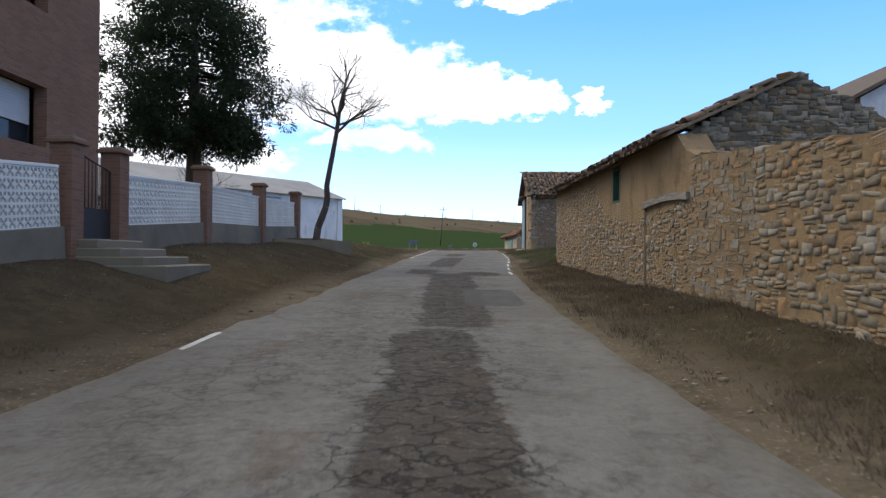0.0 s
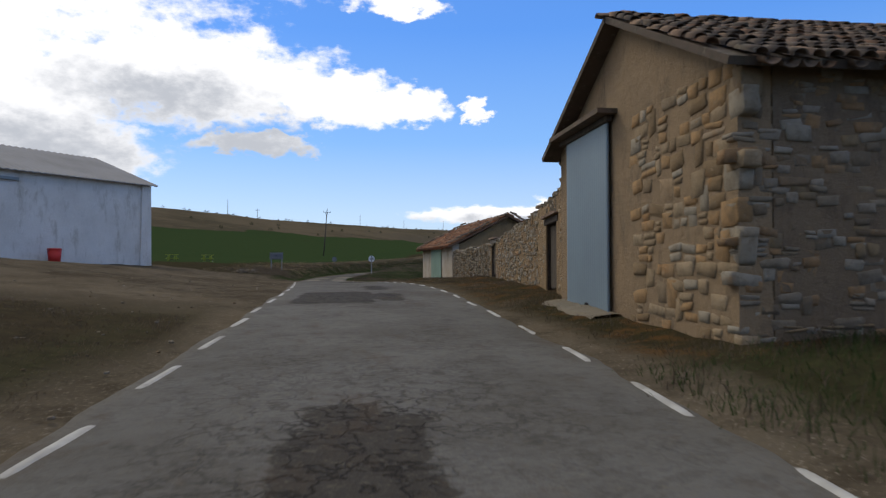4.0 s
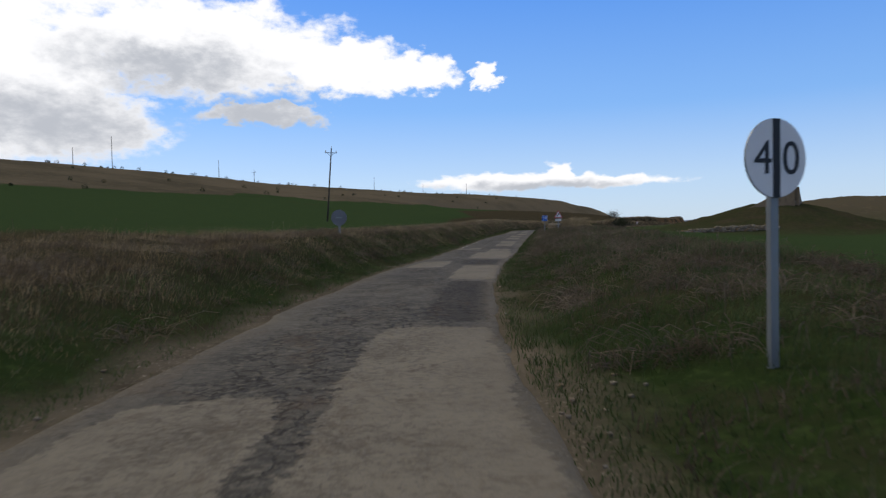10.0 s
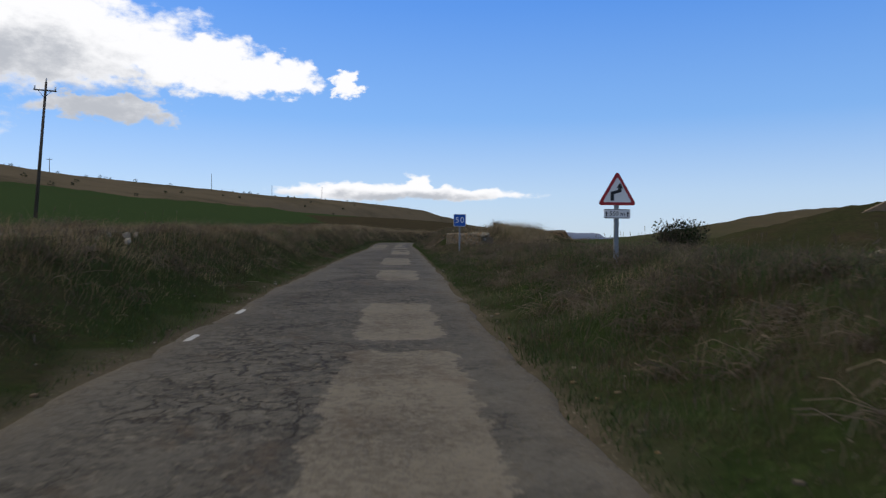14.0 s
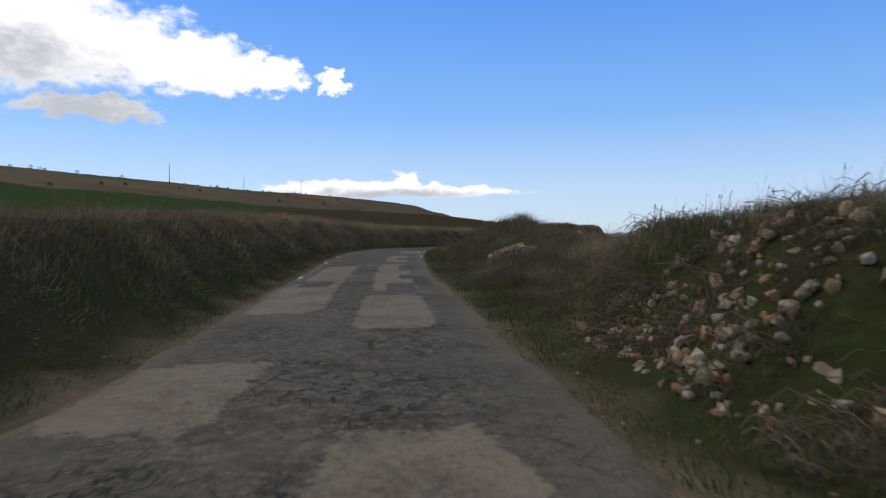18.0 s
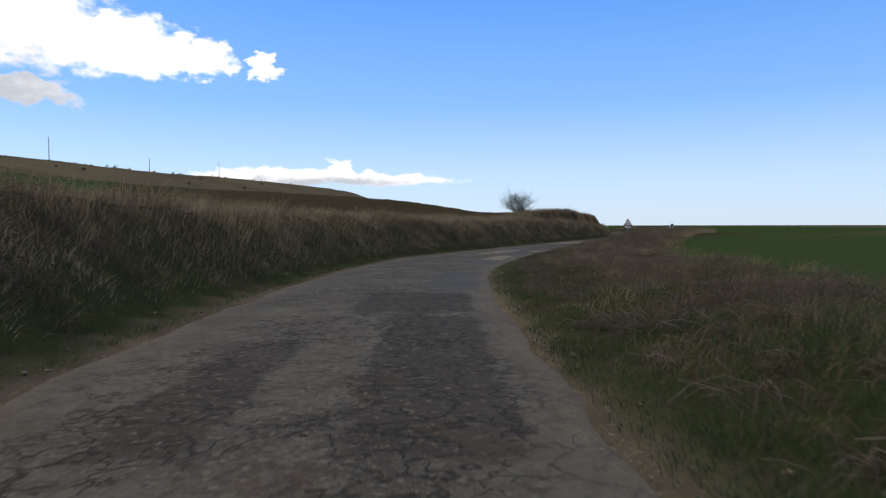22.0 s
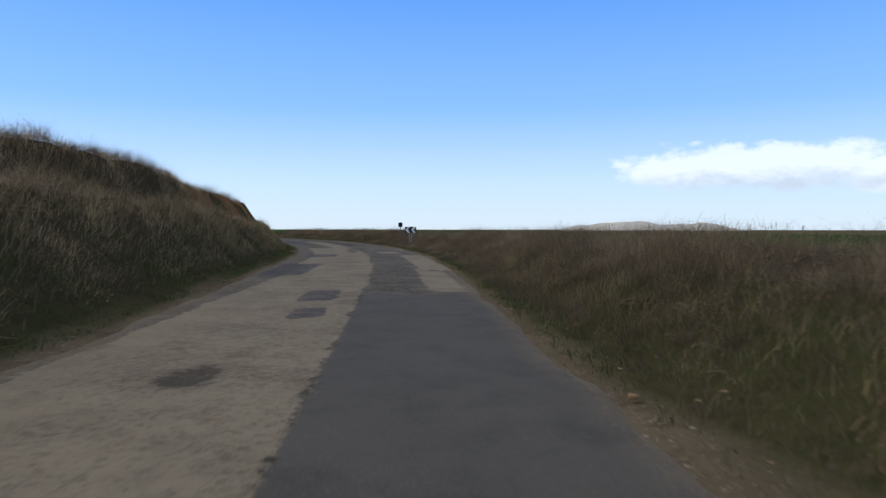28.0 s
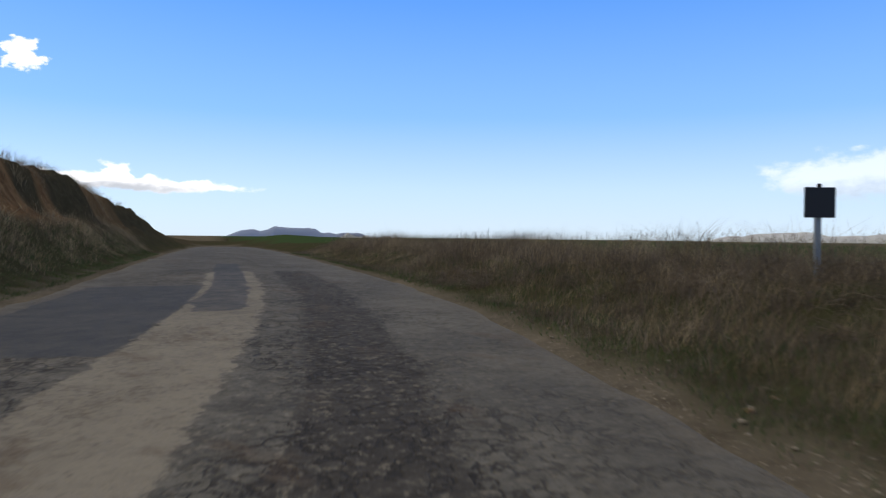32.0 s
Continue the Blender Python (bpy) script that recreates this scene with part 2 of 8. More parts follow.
def mat_ground():
    m = Mat("ground_soil_and_grass", 0.95, 0, 0.0)
    n1, n2, n3 = m.noise(0.35, 6), m.noise(2.6, 6, 0.7), m.noise(14, 5, 0.7)
    # dry grass and straw over soil, darkened for the shade between blades
    m.mix(0, (0.040, 0.031, 0.020))
    m.mix(m.ramp(n2, 0.42, 0.62), (0.066, 0.051, 0.030))
    m.mix(m.math("MULTIPLY", m.ramp(n3, 0.5, 0.75), 0.7), (0.020, 0.016, 0.010))
    m.mix(m.math("MULTIPLY", m.ramp(m.noise(7, 6, 0.75), 0.57, 0.67), 0.6), (0.115, 0.090, 0.055))
    # green verge grass
    g = m.math("MULTIPLY", m.attr("green"), m.ramp(m.math("ADD", n1, m.math("MULTIPLY", n2, 0.6)), 0.55, 0.88))
    m.mix(g, (0.020, 0.032, 0.010))
    m.mix(m.math("MULTIPLY", g, m.math("MULTIPLY", m.ramp(m.noise(6, 6, 0.75), 0.52, 0.64), 0.8)), (0.040, 0.058, 0.018))
    # sown field, in faint drill rows
    m.mix(m.math("MULTIPLY", m.attr("field"), m.ramp(m.noise(0.05, 5), 0.18, 0.35)), (0.033, 0.053, 0.020))
    m.mix(m.math("MULTIPLY", m.math("MULTIPLY", m.attr("field"), m.ramp(n2, 0.45, 0.8)), 0.5), (0.048, 0.066, 0.027))
    m.mix(m.math("MULTIPLY", m.math("MULTIPLY", m.attr("field"), m.ramp(m.noise(0.6, 5, 0.7), 0.55, 0.75)), 0.4), (0.045, 0.042, 0.018))
    # brown heath on the upper slope
    m.mix(m.attr("heath"), (0.112, 0.090, 0.058))
    m.mix(m.math("MULTIPLY", m.attr("heath"), m.ramp(m.noise(0.02, 6, 0.7), 0.45, 0.62)), (0.074, 0.062, 0.040))
    m.mix(m.math("MULTIPLY", m.attr("heath"), m.ramp(m.noise(0.25, 6, 0.8), 0.55, 0.7)), (0.135, 0.108, 0.068))
    # bare dirt yard and verges
    m.mix(m.attr("dirt"), (0.112, 0.093, 0.066))
    m.mix(m.math("MULTIPLY", m.attr("dirt"), m.ramp(n1, 0.40, 0.62)), (0.070, 0.056, 0.038))
    m.mix(m.math("MULTIPLY", m.attr("dirt"), m.ramp(n2, 0.48, 0.68)), (0.050, 0.040, 0.027))
    m.mix(m.math("MULTIPLY", m.attr("dirt"), m.math("MULTIPLY", m.ramp(m.noise(0.14, 6, 0.7), 0.50, 0.64), 0.6)), (0.155, 0.125, 0.085))
    m.mix(m.math("MULTIPLY", m.attr("dirt"), m.ramp(m.noise(24, 4, 0.7), 0.58, 0.68)), (0.24, 0.205, 0.155))
    # dark soil and reddish moss below the yard wall
    m.mix(m.math("MULTIPLY", m.attr("moss"), m.math("MULTIPLY", m.ramp(m.noise(2.3, 6, 0.7), 0.35, 0.55), 0.85)), (0.046, 0.038, 0.020))
    m.mix(m.math("MULTIPLY", m.attr("moss"), m.ramp(m.noise(1.3, 6, 0.7), 0.50, 0.62)), (0.112, 0.060, 0.024))
    # bare clay of the cutting
    m.mix(m.attr("clay"), (0.165, 0.096, 0.046))
    m.mix(m.math("MULTIPLY", m.attr("clay"), m.ramp(m.noise(1.1, 7, 0.7), 0.45, 0.6)), (0.085, 0.048, 0.024))
    m.mix(m.math("MULTIPLY", m.attr("clay"), m.ramp(m.noise(3.0, 6, 0.7, m.vec("world", (1, 1, 0.3))), 0.58, 0.68)), (0.25, 0.165, 0.085))
    m.bump(n2, 0.6, 0.10).bump(n3, 0.5, 0.03)
    return m.done()


def mat_road():
    m = Mat("worn_asphalt", 0.9, 0, 0.1)
    n1, n2, n3 = m.noise(0.5, 6, 0.65), m.noise(3.5, 6, 0.7), m.noise(45, 4, 0.7)
    m.mix(0, (0.106, 0.095, 0.073))
    m.mix(m.attr("village"), (0.138, 0.132, 0.118))
    m.mix(m.math("MULTIPLY", m.ramp(n1, 0.42, 0.62), m.math("SUBTRACT", 1.0, m.math("MULTIPLY", m.attr("village"), 0.5))), (0.076, 0.069, 0.055))
    m.mix(m.math("MULTIPLY", m.ramp(n2, 0.52, 0.70), 0.55), (0.048, 0.044, 0.035))
    # pale gravelly repairs with ragged rims
    rag = m.math("ADD", m.math("MULTIPLY", m.math("SUBTRACT", m.noise(1.3, 8, 0.74), 0.5), 1.7), m.math("MULTIPLY", m.math("SUBTRACT", m.noise(9, 5, 0.7), 0.5), 0.7))
    pale = m.ramp(m.math("ADD", m.attr("pale"), rag), 0.44, 0.53)
    m.mix(m.math("MULTIPLY", pale, 0.90), (0.182, 0.155, 0.112))
    m.mix(m.math("MULTIPLY", pale, m.math("MULTIPLY", m.ramp(m.noise(0.9, 6, 0.65), 0.46, 0.64), 0.6)), (0.135, 0.114, 0.082))
    m.mix(m.math("MULTIPLY", pale, m.math("MULTIPLY", m.ramp(m.noise(3.1, 7, 0.75), 0.56, 0.66), 0.55)), (0.105, 0.085, 0.058))
    # dark broken strips
    dark = m.ramp(m.math("ADD", m.math("MULTIPLY", m.attr("broken"), 0.95), rag), 0.44, 0.60)
    m.mix(m.math("MULTIPLY", dark, 0.85), (0.040, 0.034, 0.026))
    # grey asphalt repairs, and tar poured over holes
    soft = m.math("MULTIPLY", rag, 0.75)
    grey = m.ramp(m.math("ADD", m.attr("grey"), soft), 0.46, 0.54)
    m.mix(m.math("MULTIPLY", grey, 0.82), (0.060, 0.059, 0.055))
    m.mix(m.math("MULTIPLY", grey, m.math("MULTIPLY", m.ramp(m.noise(1.1, 6, 0.7), 0.48, 0.62), 0.6)), (0.044, 0.043, 0.040))
    tar = m.ramp(m.math("ADD", m.attr("tar"), m.math("MULTIPLY", rag, 0.9)), 0.44, 0.56)
    m.mix(m.math("MULTIPLY", tar, m.math("ADD", 0.62, m.math("MULTIPLY", m.ramp(m.noise(2.3, 6, 0.75), 0.40, 0.60), 0.33))), (0.036, 0.037, 0.039))
    whole = m.math("SUBTRACT", 1.0, m.math("MAXIMUM", grey, tar))
    m.mix(m.math("MULTIPLY", m.ramp(n3, 0.55, 0.72), 0.42), (0.18, 0.155, 0.12))
    m.mix(m.math("MULTIPLY", m.ramp(m.noise(70, 3, 0.7), 0.58, 0.7), 0.5), (0.028, 0.025, 0.021))
    # alligator cracks in the worn strips, coarse and fine
    cv = m.N("ShaderNodeVectorMath")
    cv.operation = "ADD"
    wn = m.N("ShaderNodeTexNoise")
    wn.inputs["Scale"].default_value, wn.inputs["Detail"].default_value = 3.0, 6.0
    m.L(m.vec(), wn.inputs["Vector"])
    m.L(m.vec(), cv.inputs[0])
    m.L(wn.outputs["Color"], cv.inputs[1])
    cr = m.ramp(m.voronoi(2.4, cv.outputs[0], "DISTANCE_TO_EDGE"), 0.07, 0.014)
    fine = m.ramp(m.voronoi(6.5, cv.outputs[0], "DISTANCE_TO_EDGE"), 0.10, 0.02)
    where = m.math("ADD", m.math("MULTIPLY", m.attr("worn"), m.ramp(m.noise(0.45, 4), 0.40, 0.54)), m.math("MULTIPLY", m.attr("broken"), 0.8), True)
    where = m.math("MULTIPLY", where, m.math("SUBTRACT", 1.0, m.math("MULTIPLY", pale, 0.72)))
    where = m.math("MULTIPLY", where, m.math("ADD", 0.12, m.math("MULTIPLY", whole, 0.88)))
    m.mix(m.math("MULTIPLY", m.math("MULTIPLY", cr, where), 0.9), (0.018, 0.015, 0.012))
    m.mix(m.math("MULTIPLY", m.math("MULTIPLY", fine, where), m.math("MULTIPLY", m.ramp(m.noise(0.9, 5, 0.7), 0.46, 0.58), 0.5)), (0.024, 0.020, 0.015))
    rest = m.math("MULTIPLY", m.math("MULTIPLY", m.attr("worn"), whole), m.math("SUBTRACT", 1.0, m.math("MULTIPLY", pale, 0.8)))
    m.mix(m.math("MULTIPLY", rest, m.math("MULTIPLY", m.ramp(m.noise(2.2, 8, 0.78), 0.50, 0.58), 0.5)), (0.038, 0.033, 0.025))
    # loosened surface: dark clods and pale bare stones
    loose = m.math("MULTIPLY", m.math("MULTIPLY", m.attr("worn"), whole), m.math("SUBTRACT", 1.0, m.math("MULTIPLY", pale, 0.35)))
    m.mix(m.math("MULTIPLY", loose, m.math("MULTIPLY", m.ramp(m.math("ADD", m.noise(13, 6, 0.8), m.math("MULTIPLY", m.noise(0.8, 4), 0.35)), 0.67, 0.76), 0.55)), (0.026, 0.022, 0.017))
    m.mix(m.math("MULTIPLY", loose, m.math("MULTIPLY", m.ramp(m.noise(11, 5, 0.75), 0.55, 0.64), 0.6)), (0.18, 0.155, 0.112))
    # brown stains and clods, long along the way
    m.mix(m.math("MULTIPLY", m.math("MULTIPLY", whole, m.ramp(m.noise(0.8, 7, 0.72, m.vec("world", (1.5, 0.8, 1), (0, 0, 0.5))), 0.56, 0.66)), 0.5), (0.072, 0.050, 0.031))
    # dusty, gravelly margins
    m.mix(m.math("MULTIPLY", m.attr("edge"), m.ramp(n2, 0.32, 0.58)), (0.120, 0.098, 0.066))
    m.mix(m.math("MULTIPLY", m.attr("edge"), m.math("MULTIPLY", m.ramp(m.noise(28, 4, 0.75), 0.56, 0.64), 0.7)), (0.23, 0.195, 0.145))
    m.bump(n2, 0.4, 0.03).bump(n3, 0.6, 0.012).bump(m.math("MULTIPLY", cr, where), 0.6, -0.02)
    return m.done()


def mat_stone(name, tones, mortar=False):
    """Field stones, one tone a piece, with lichen and grain."""
    m = Mat(name, 0.93, 0, 0.15)
    r = m.random()
    m.mix(0, tones[0])
    for i, c in enumerate(tones[1:]):
        lo = (i + 0.6) / len(tones)
        m.mix(m.ramp(r, lo, lo + 0.05), c)
    m.mix(m.math("MULTIPLY", m.ramp(m.noise(4.5, 6, 0.7), 0.46, 0.66), 0.6), tuple(v * 0.55 for v in tones[0]))
    m.mix(m.math("MULTIPLY", m.ramp(m.noise(2.2, 4), 0.60, 0.72), 0.5), (0.30, 0.15, 0.05))
    m.mix(m.math("MULTIPLY", m.ramp(m.noise(16, 5), 0.58, 0.72), 0.3), (0.30, 0.27, 0.21))
    m.bump(m.noise(11, 6, 0.7), 0.6, 0.03).bump(m.noise(60, 4), 0.4, 0.006)
    return m.done()


def mat_plaster(name, c, c2, stain, scale=1.0):
    m = Mat(name, 0.93, 0, 0.15)
    m.mix(0, c)
    m.mix(m.ramp(m.noise(0.8 * scale, 6, 0.65), 0.40, 0.64), c2)
    m.mix(m.math("MULTIPLY", m.ramp(m.noise(2.4 * scale, 7, 0.72, m.vec("world", (1, 1, 0.35))), 0.52, 0.68), 0.8), stain)
    m.mix(m.math("MULTIPLY", m.ramp(m.noise(22, 5), 0.55, 0.72), 0.4), tuple(min(1, v * 1.35) for v in c))
    m.bump(m.noise(5, 7, 0.7), 0.7, 0.05).bump(m.noise(40, 5), 0.4, 0.008)
    return m.done()


def mat_wood(name, c, axis=2):
    m = Mat(name, 0.88, 0, 0.15)
    sc = [9.0, 9.0, 9.0]
    sc[axis] = 0.7
    v = m.vec("world", tuple(sc))
    m.mix(0, c)
    m.mix(m.ramp(m.noise(2.0, 6, 0.65, v), 0.40, 0.62), tuple(x * 0.5 for x in c))
    m.mix(m.math("MULTIPLY", m.ramp(m.noise(6.0, 4, 0.6, v), 0.5, 0.7), 0.6), tuple(min(1, x * 1.5) for x in c))
    m.mix(m.math("MULTIPLY", m.random(), 0.35), tuple(x * 0.6 for x in c))
    m.bump(m.noise(4.0, 6, 0.6, v), 0.5, 0.01)
    return m.done()


def mat_tile(name, tones, island=True):
    m = Mat(name, 0.9, 0, 0.15)
    r = m.random(island)
    m.mix(0, tones[0])
    for i, c in enumerate(tones[1:]):
        m.mix(m.ramp(r, (i + 0.6) / len(tones), (i + 0.7) / len(tones)), c)
    m.mix(m.math("MULTIPLY", m.ramp(m.noise(3, 6, 0.7), 0.48, 0.64), 0.75), (0.075, 0.066, 0.048))
    m.mix(m.math("MULTIPLY", m.ramp(m.noise(9, 5, 0.7), 0.58, 0.70), 0.6), (0.30, 0.27, 0.20))
    m.bump(m.noise(25, 5), 0.5, 0.01)
    return m.done()


def mat_brick():
    m = Mat("brown_brickwork", 0.9, 0, 0.15)
    b = m.N("ShaderNodeTexBrick")
    b.inputs["Scale"].default_value = 1.0
    b.inputs["Brick Width"].default_value, b.inputs["Row Height"].default_value, b.inputs["Mortar Size"].default_value = 0.25, 0.065, 0.009
    b.inputs["Color1"].default_value, b.inputs["Color2"].default_value = (0.225, 0.108, 0.062, 1), (0.165, 0.080, 0.048, 1)
    b.inputs["Mortar"].default_value = (0.155, 0.120, 0.092, 1)
    s = m.N("ShaderNodeSeparateXYZ")
    m.L(m.geo.outputs["Position"], s.inputs[0])
    c = m.N("ShaderNodeCombineXYZ")
    m.L(m.math("ADD", s.outputs[0], s.outputs[1]), c.inputs[0])
    m.L(s.outputs[2], c.inputs[1])
    m.L(c.outputs[0], b.inputs["Vector"])
    m.mix(0, b.outputs["Color"])
    m.mix(m.math("MULTIPLY", m.ramp(m.noise(0.7, 5), 0.45, 0.7), 0.35), (0.12, 0.066, 0.045))
    m.bump(b.outputs["Fac"], 0.5, -0.008).bump(m.noise(40, 4), 0.3, 0.004)
    return m.done()


def mat_leaf(name, tones, rough=0.85, island=True):
    m = Mat(name, rough, 0, 0.15)
    r = m.random(island)
    m.mix(0, tones[0])
    for i, c in enumerate(tones[1:]):
        lo = (i + 0.3) / len(tones)
        m.mix(m.ramp(r, lo, lo + 0.4), c)
    m.mix(m.math("MULTIPLY", m.ramp(m.noise(0.45, 5, 0.7), 0.48, 0.62), 0.7), tuple(v * 1.5 for v in tones[-1]))
    m.mix(m.math("MULTIPLY", m.ramp(m.noise(1.1, 5, 0.7), 0.45, 0.62), 0.55), tuple(v * 0.5 for v in tones[0]))
    mat = m.done()
    # light also passes through the blades
    tr, mx = m.N("ShaderNodeBsdfTranslucent"), m.N("ShaderNodeMixShader")
    m.L(m.col, tr.inputs["Color"])
    mx.inputs[0].default_value = 0.4
    m.L(m.b.outputs[0], mx.inputs[1])
    m.L(tr.outputs[0], mx.inputs[2])
    m.L(mx.outputs[0], mat.node_tree.nodes["Material Output"].inputs["Surface"])
    return mat


M = {}
M["ground"], M["road"] = mat_ground(), mat_road()
M["paint"] = plain("worn_road_paint", (0.42, 0.41, 0.37), 0.85, 0, 0.5, 14, (0.13, 0.12, 0.10))
M["stone_warm"] = mat_stone("warm_field_stone", [(0.265, 0.195, 0.115), (0.31, 0.235, 0.145), (0.205, 0.140, 0.075), (0.29, 0.25, 0.185), (0.32, 0.20, 0.095)])
M["stone_grey"] = mat_stone("grey_field_stone", [(0.165, 0.138, 0.098), (0.21, 0.175, 0.125), (0.120, 0.098, 0.070), (0.19, 0.130, 0.070), (0.25, 0.215, 0.160)])
M["stone_mixed"] = mat_stone("mixed_field_stone", [(0.215, 0.175, 0.122), (0.255, 0.218, 0.165), (0.165, 0.130, 0.088), (0.275, 0.170, 0.085), (0.235, 0.172, 0.098), (0.275, 0.245, 0.19)])
M["core_warm"] = mat_plaster("earth_mortar_ochre", (0.265, 0.182, 0.095), (0.215, 0.148, 0.080), (0.13, 0.09, 0.054))
M["core_grey"] = mat_plaster("earth_mortar_grey", (0.125, 0.10, 0.068), (0.10, 0.082, 0.056), (0.06, 0.05, 0.036))
M["mud"] = mat_plaster("mud_plaster", (0.290, 0.205, 0.120), (0.235, 0.170, 0.102), (0.125, 0.095, 0.065))
M["mud_dark"] = mat_plaster("old_brown_masonry", (0.195, 0.145, 0.092), (0.165, 0.122, 0.080), (0.105, 0.080, 0.056), 1.6)
M["white_old"] = mat_plaster("old_pale_plaster", (0.44, 0.385, 0.305), (0.35, 0.285, 0.205), (0.17, 0.125, 0.08))
M["white"] = mat_plaster("whitewashed_wall", (0.62, 0.60, 0.57), (0.54, 0.52, 0.49), (0.36, 0.33, 0.28), 0.6)
M["blue_door"] = plain("faded_blue_sheet", (0.14, 0.25, 0.37), 0.6, 0.0, 0.25, 4)
M["zinc"] = plain("corrugated_zinc", (0.26, 0.33, 0.37), 0.5, 0.35, 0.25, 3, (0.17, 0.21, 0.24))
M["green_door"] = plain("pale_green_sheet", (0.20, 0.29, 0.22), 0.6, 0.0, 0.2, 3)
M["wood_grey"] = mat_wood("weathered_grey_wood", (0.120, 0.098, 0.074))
M["wood_dark"] = mat_wood("dark_old_timber", (0.060, 0.046, 0.034))
M["wood_beam"] = mat_wood("weathered_beam", (0.27, 0.24, 0.20), 1)
M["wood_pole"] = mat_wood("creosote_pole", (0.12, 0.095, 0.07))
M["tile"] = mat_tile("old_curved_tiles", [(0.20, 0.115, 0.068), (0.15, 0.11, 0.078), (0.24, 0.16, 0.105), (0.115, 0.088, 0.066)])
M["tile_red"] = mat_tile("red_curved_tiles", [(0.27, 0.105, 0.050), (0.20, 0.085, 0.045), (0.30, 0.15, 0.08), (0.145, 0.085, 0.055)])
M["fibre"] = plain("grey_fibre_cement_roof", (0.26, 0.25, 0.235), 0.9, 0, 0.35, 2)
M["brick"] = mat_brick()
M["concrete"] = plain("weathered_concrete", (0.175, 0.145, 0.098), 0.92, 0, 0.5, 4, (0.062, 0.058, 0.044), 0.4)
M["lattice"] = plain("white_lattice_block", (0.62, 0.60, 0.54), 0.85, 0, 0.3, 6)
M["steel"] = plain("galvanised_steel", (0.22, 0.235, 0.24), 0.5, 0.6, 0.2, 8)
M["sign_white"] = plain("sign_white", (0.66, 0.66, 0.65), 0.45, 0, 0.08, 8)
M["sign_black"] = plain("sign_black", (0.012, 0.012, 0.014), 0.5, 0, 0.1, 8)
M["sign_red"] = plain("sign_red", (0.34, 0.020, 0.022), 0.45, 0, 0.12, 8)
M["sign_blue"] = plain("sign_blue", (0.012, 0.085, 0.36), 0.45, 0, 0.1, 8)
M["sign_navy"] = plain("sign_navy", (0.012, 0.020, 0.045), 0.5, 0, 0.1, 8)
# backs of signs turned from the sun: their shade is in this grey
M["sign_back"] = plain("shaded_grey_sign_back", (0.15, 0.16, 0.175), 0.6, 0.3, 0.2, 6)
# near-black colour stands for the unlit inside of small door openings
M["dark"] = plain("painted_dark_opening", (0.012, 0.011, 0.010), 0.9, 0, 0.2, 8)
M["iron"] = plain("painted_iron", (0.035, 0.028, 0.026), 0.6, 0.2, 0.2, 8)
M["green_paint"] = plain("old_green_paint", (0.035, 0.085, 0.055), 0.7, 0, 0.3, 8)
M["yellow"] = plain("yellow_green_paint", (0.20, 0.24, 0.030), 0.55, 0, 0.25, 6)
M["red_bin"] = plain("red_plastic", (0.50, 0.030, 0.022), 0.5, 0, 0.1, 6)
M["shutter"] = plain("pale_roller_shutter", (0.46, 0.45, 0.43), 0.7, 0, 0.12, 8)
M["glass"] = plain("dark_window_glass", (0.018, 0.022, 0.026), 0.08, 0, 0.05, 4, None, 0.0)
M["bark"] = mat_wood("tree_bark", (0.085, 0.066, 0.050))
M["needle"] = mat_leaf("conifer_needles", [(0.014, 0.024, 0.012), (0.022, 0.036, 0.016), (0.034, 0.046, 0.020)])
M["straw"] = mat_leaf("dry_grass_blades", [(0.120, 0.090, 0.050), (0.175, 0.130, 0.072), (0.235, 0.180, 0.100), (0.28, 0.215, 0.125)])
M["straw_pale"] = mat_leaf("pale_dry_grass_blades", [(0.155, 0.120, 0.068), (0.23, 0.176, 0.100), (0.31, 0.24, 0.140), (0.35, 0.27, 0.165)])
M["grass"] = mat_leaf("green_grass_blades", [(0.036, 0.064, 0.018), (0.054, 0.086, 0.026), (0.074, 0.088, 0.034)])
M["brush"] = mat_leaf("dead_weeds", [(0.105, 0.080, 0.054), (0.070, 0.054, 0.038), (0.155, 0.122, 0.084)])
M["stalk"] = mat_leaf("bleached_stalks", [(0.17, 0.145, 0.105), (0.25, 0.215, 0.16), (0.12, 0.10, 0.07)])
# the haze of distance is put into this mountain's blue-grey
M["far_haze_blue"] = plain("hazed_distant_mountain", (0.20, 0.23, 0.30), 1.0, 0, 0.3, 0.01)
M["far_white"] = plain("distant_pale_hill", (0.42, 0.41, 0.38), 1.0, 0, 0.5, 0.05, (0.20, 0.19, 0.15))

# ---------------------------------------------------------------- builders


def mesh_ob(name, verts, faces, mat, parent=None, label="", smooth=False):
    me = bpy.data.meshes.new(name)
    me.from_pydata([tuple(v) for v in verts], [], [tuple(f) for f in faces])
    me.materials.append(mat)
    if smooth:
        me.polygons.foreach_set("use_smooth", [True] * len(me.polygons))
    me.update()
    ob = new(name, me)
    if parent is not None:
        ob.parent = parent
    if label:
        ob["label"] = label
    return ob


def part(name, bm, mat, parent=None, label="", smooth=False):
    """Links a bmesh as one mesh object under a thing or a part."""
    me = bpy.data.meshes.new(name)
    bm.to_mesh(me)
    bm.free()
    me.materials.append(mat)
    if smooth:
        me.polygons.foreach_set("use_smooth", [True] * len(me.polygons))
    ob = new(name, me)
    if parent is not None:
        ob.parent = parent
    if label:
        ob["label"] = label
    return ob


def empty(name, m, label, category, group="", kind=""):
    ob = new(name)
    ob.empty_display_size = 0.2
    ob.matrix_basis = m
    return tagged(ob, label, category, group, kind)


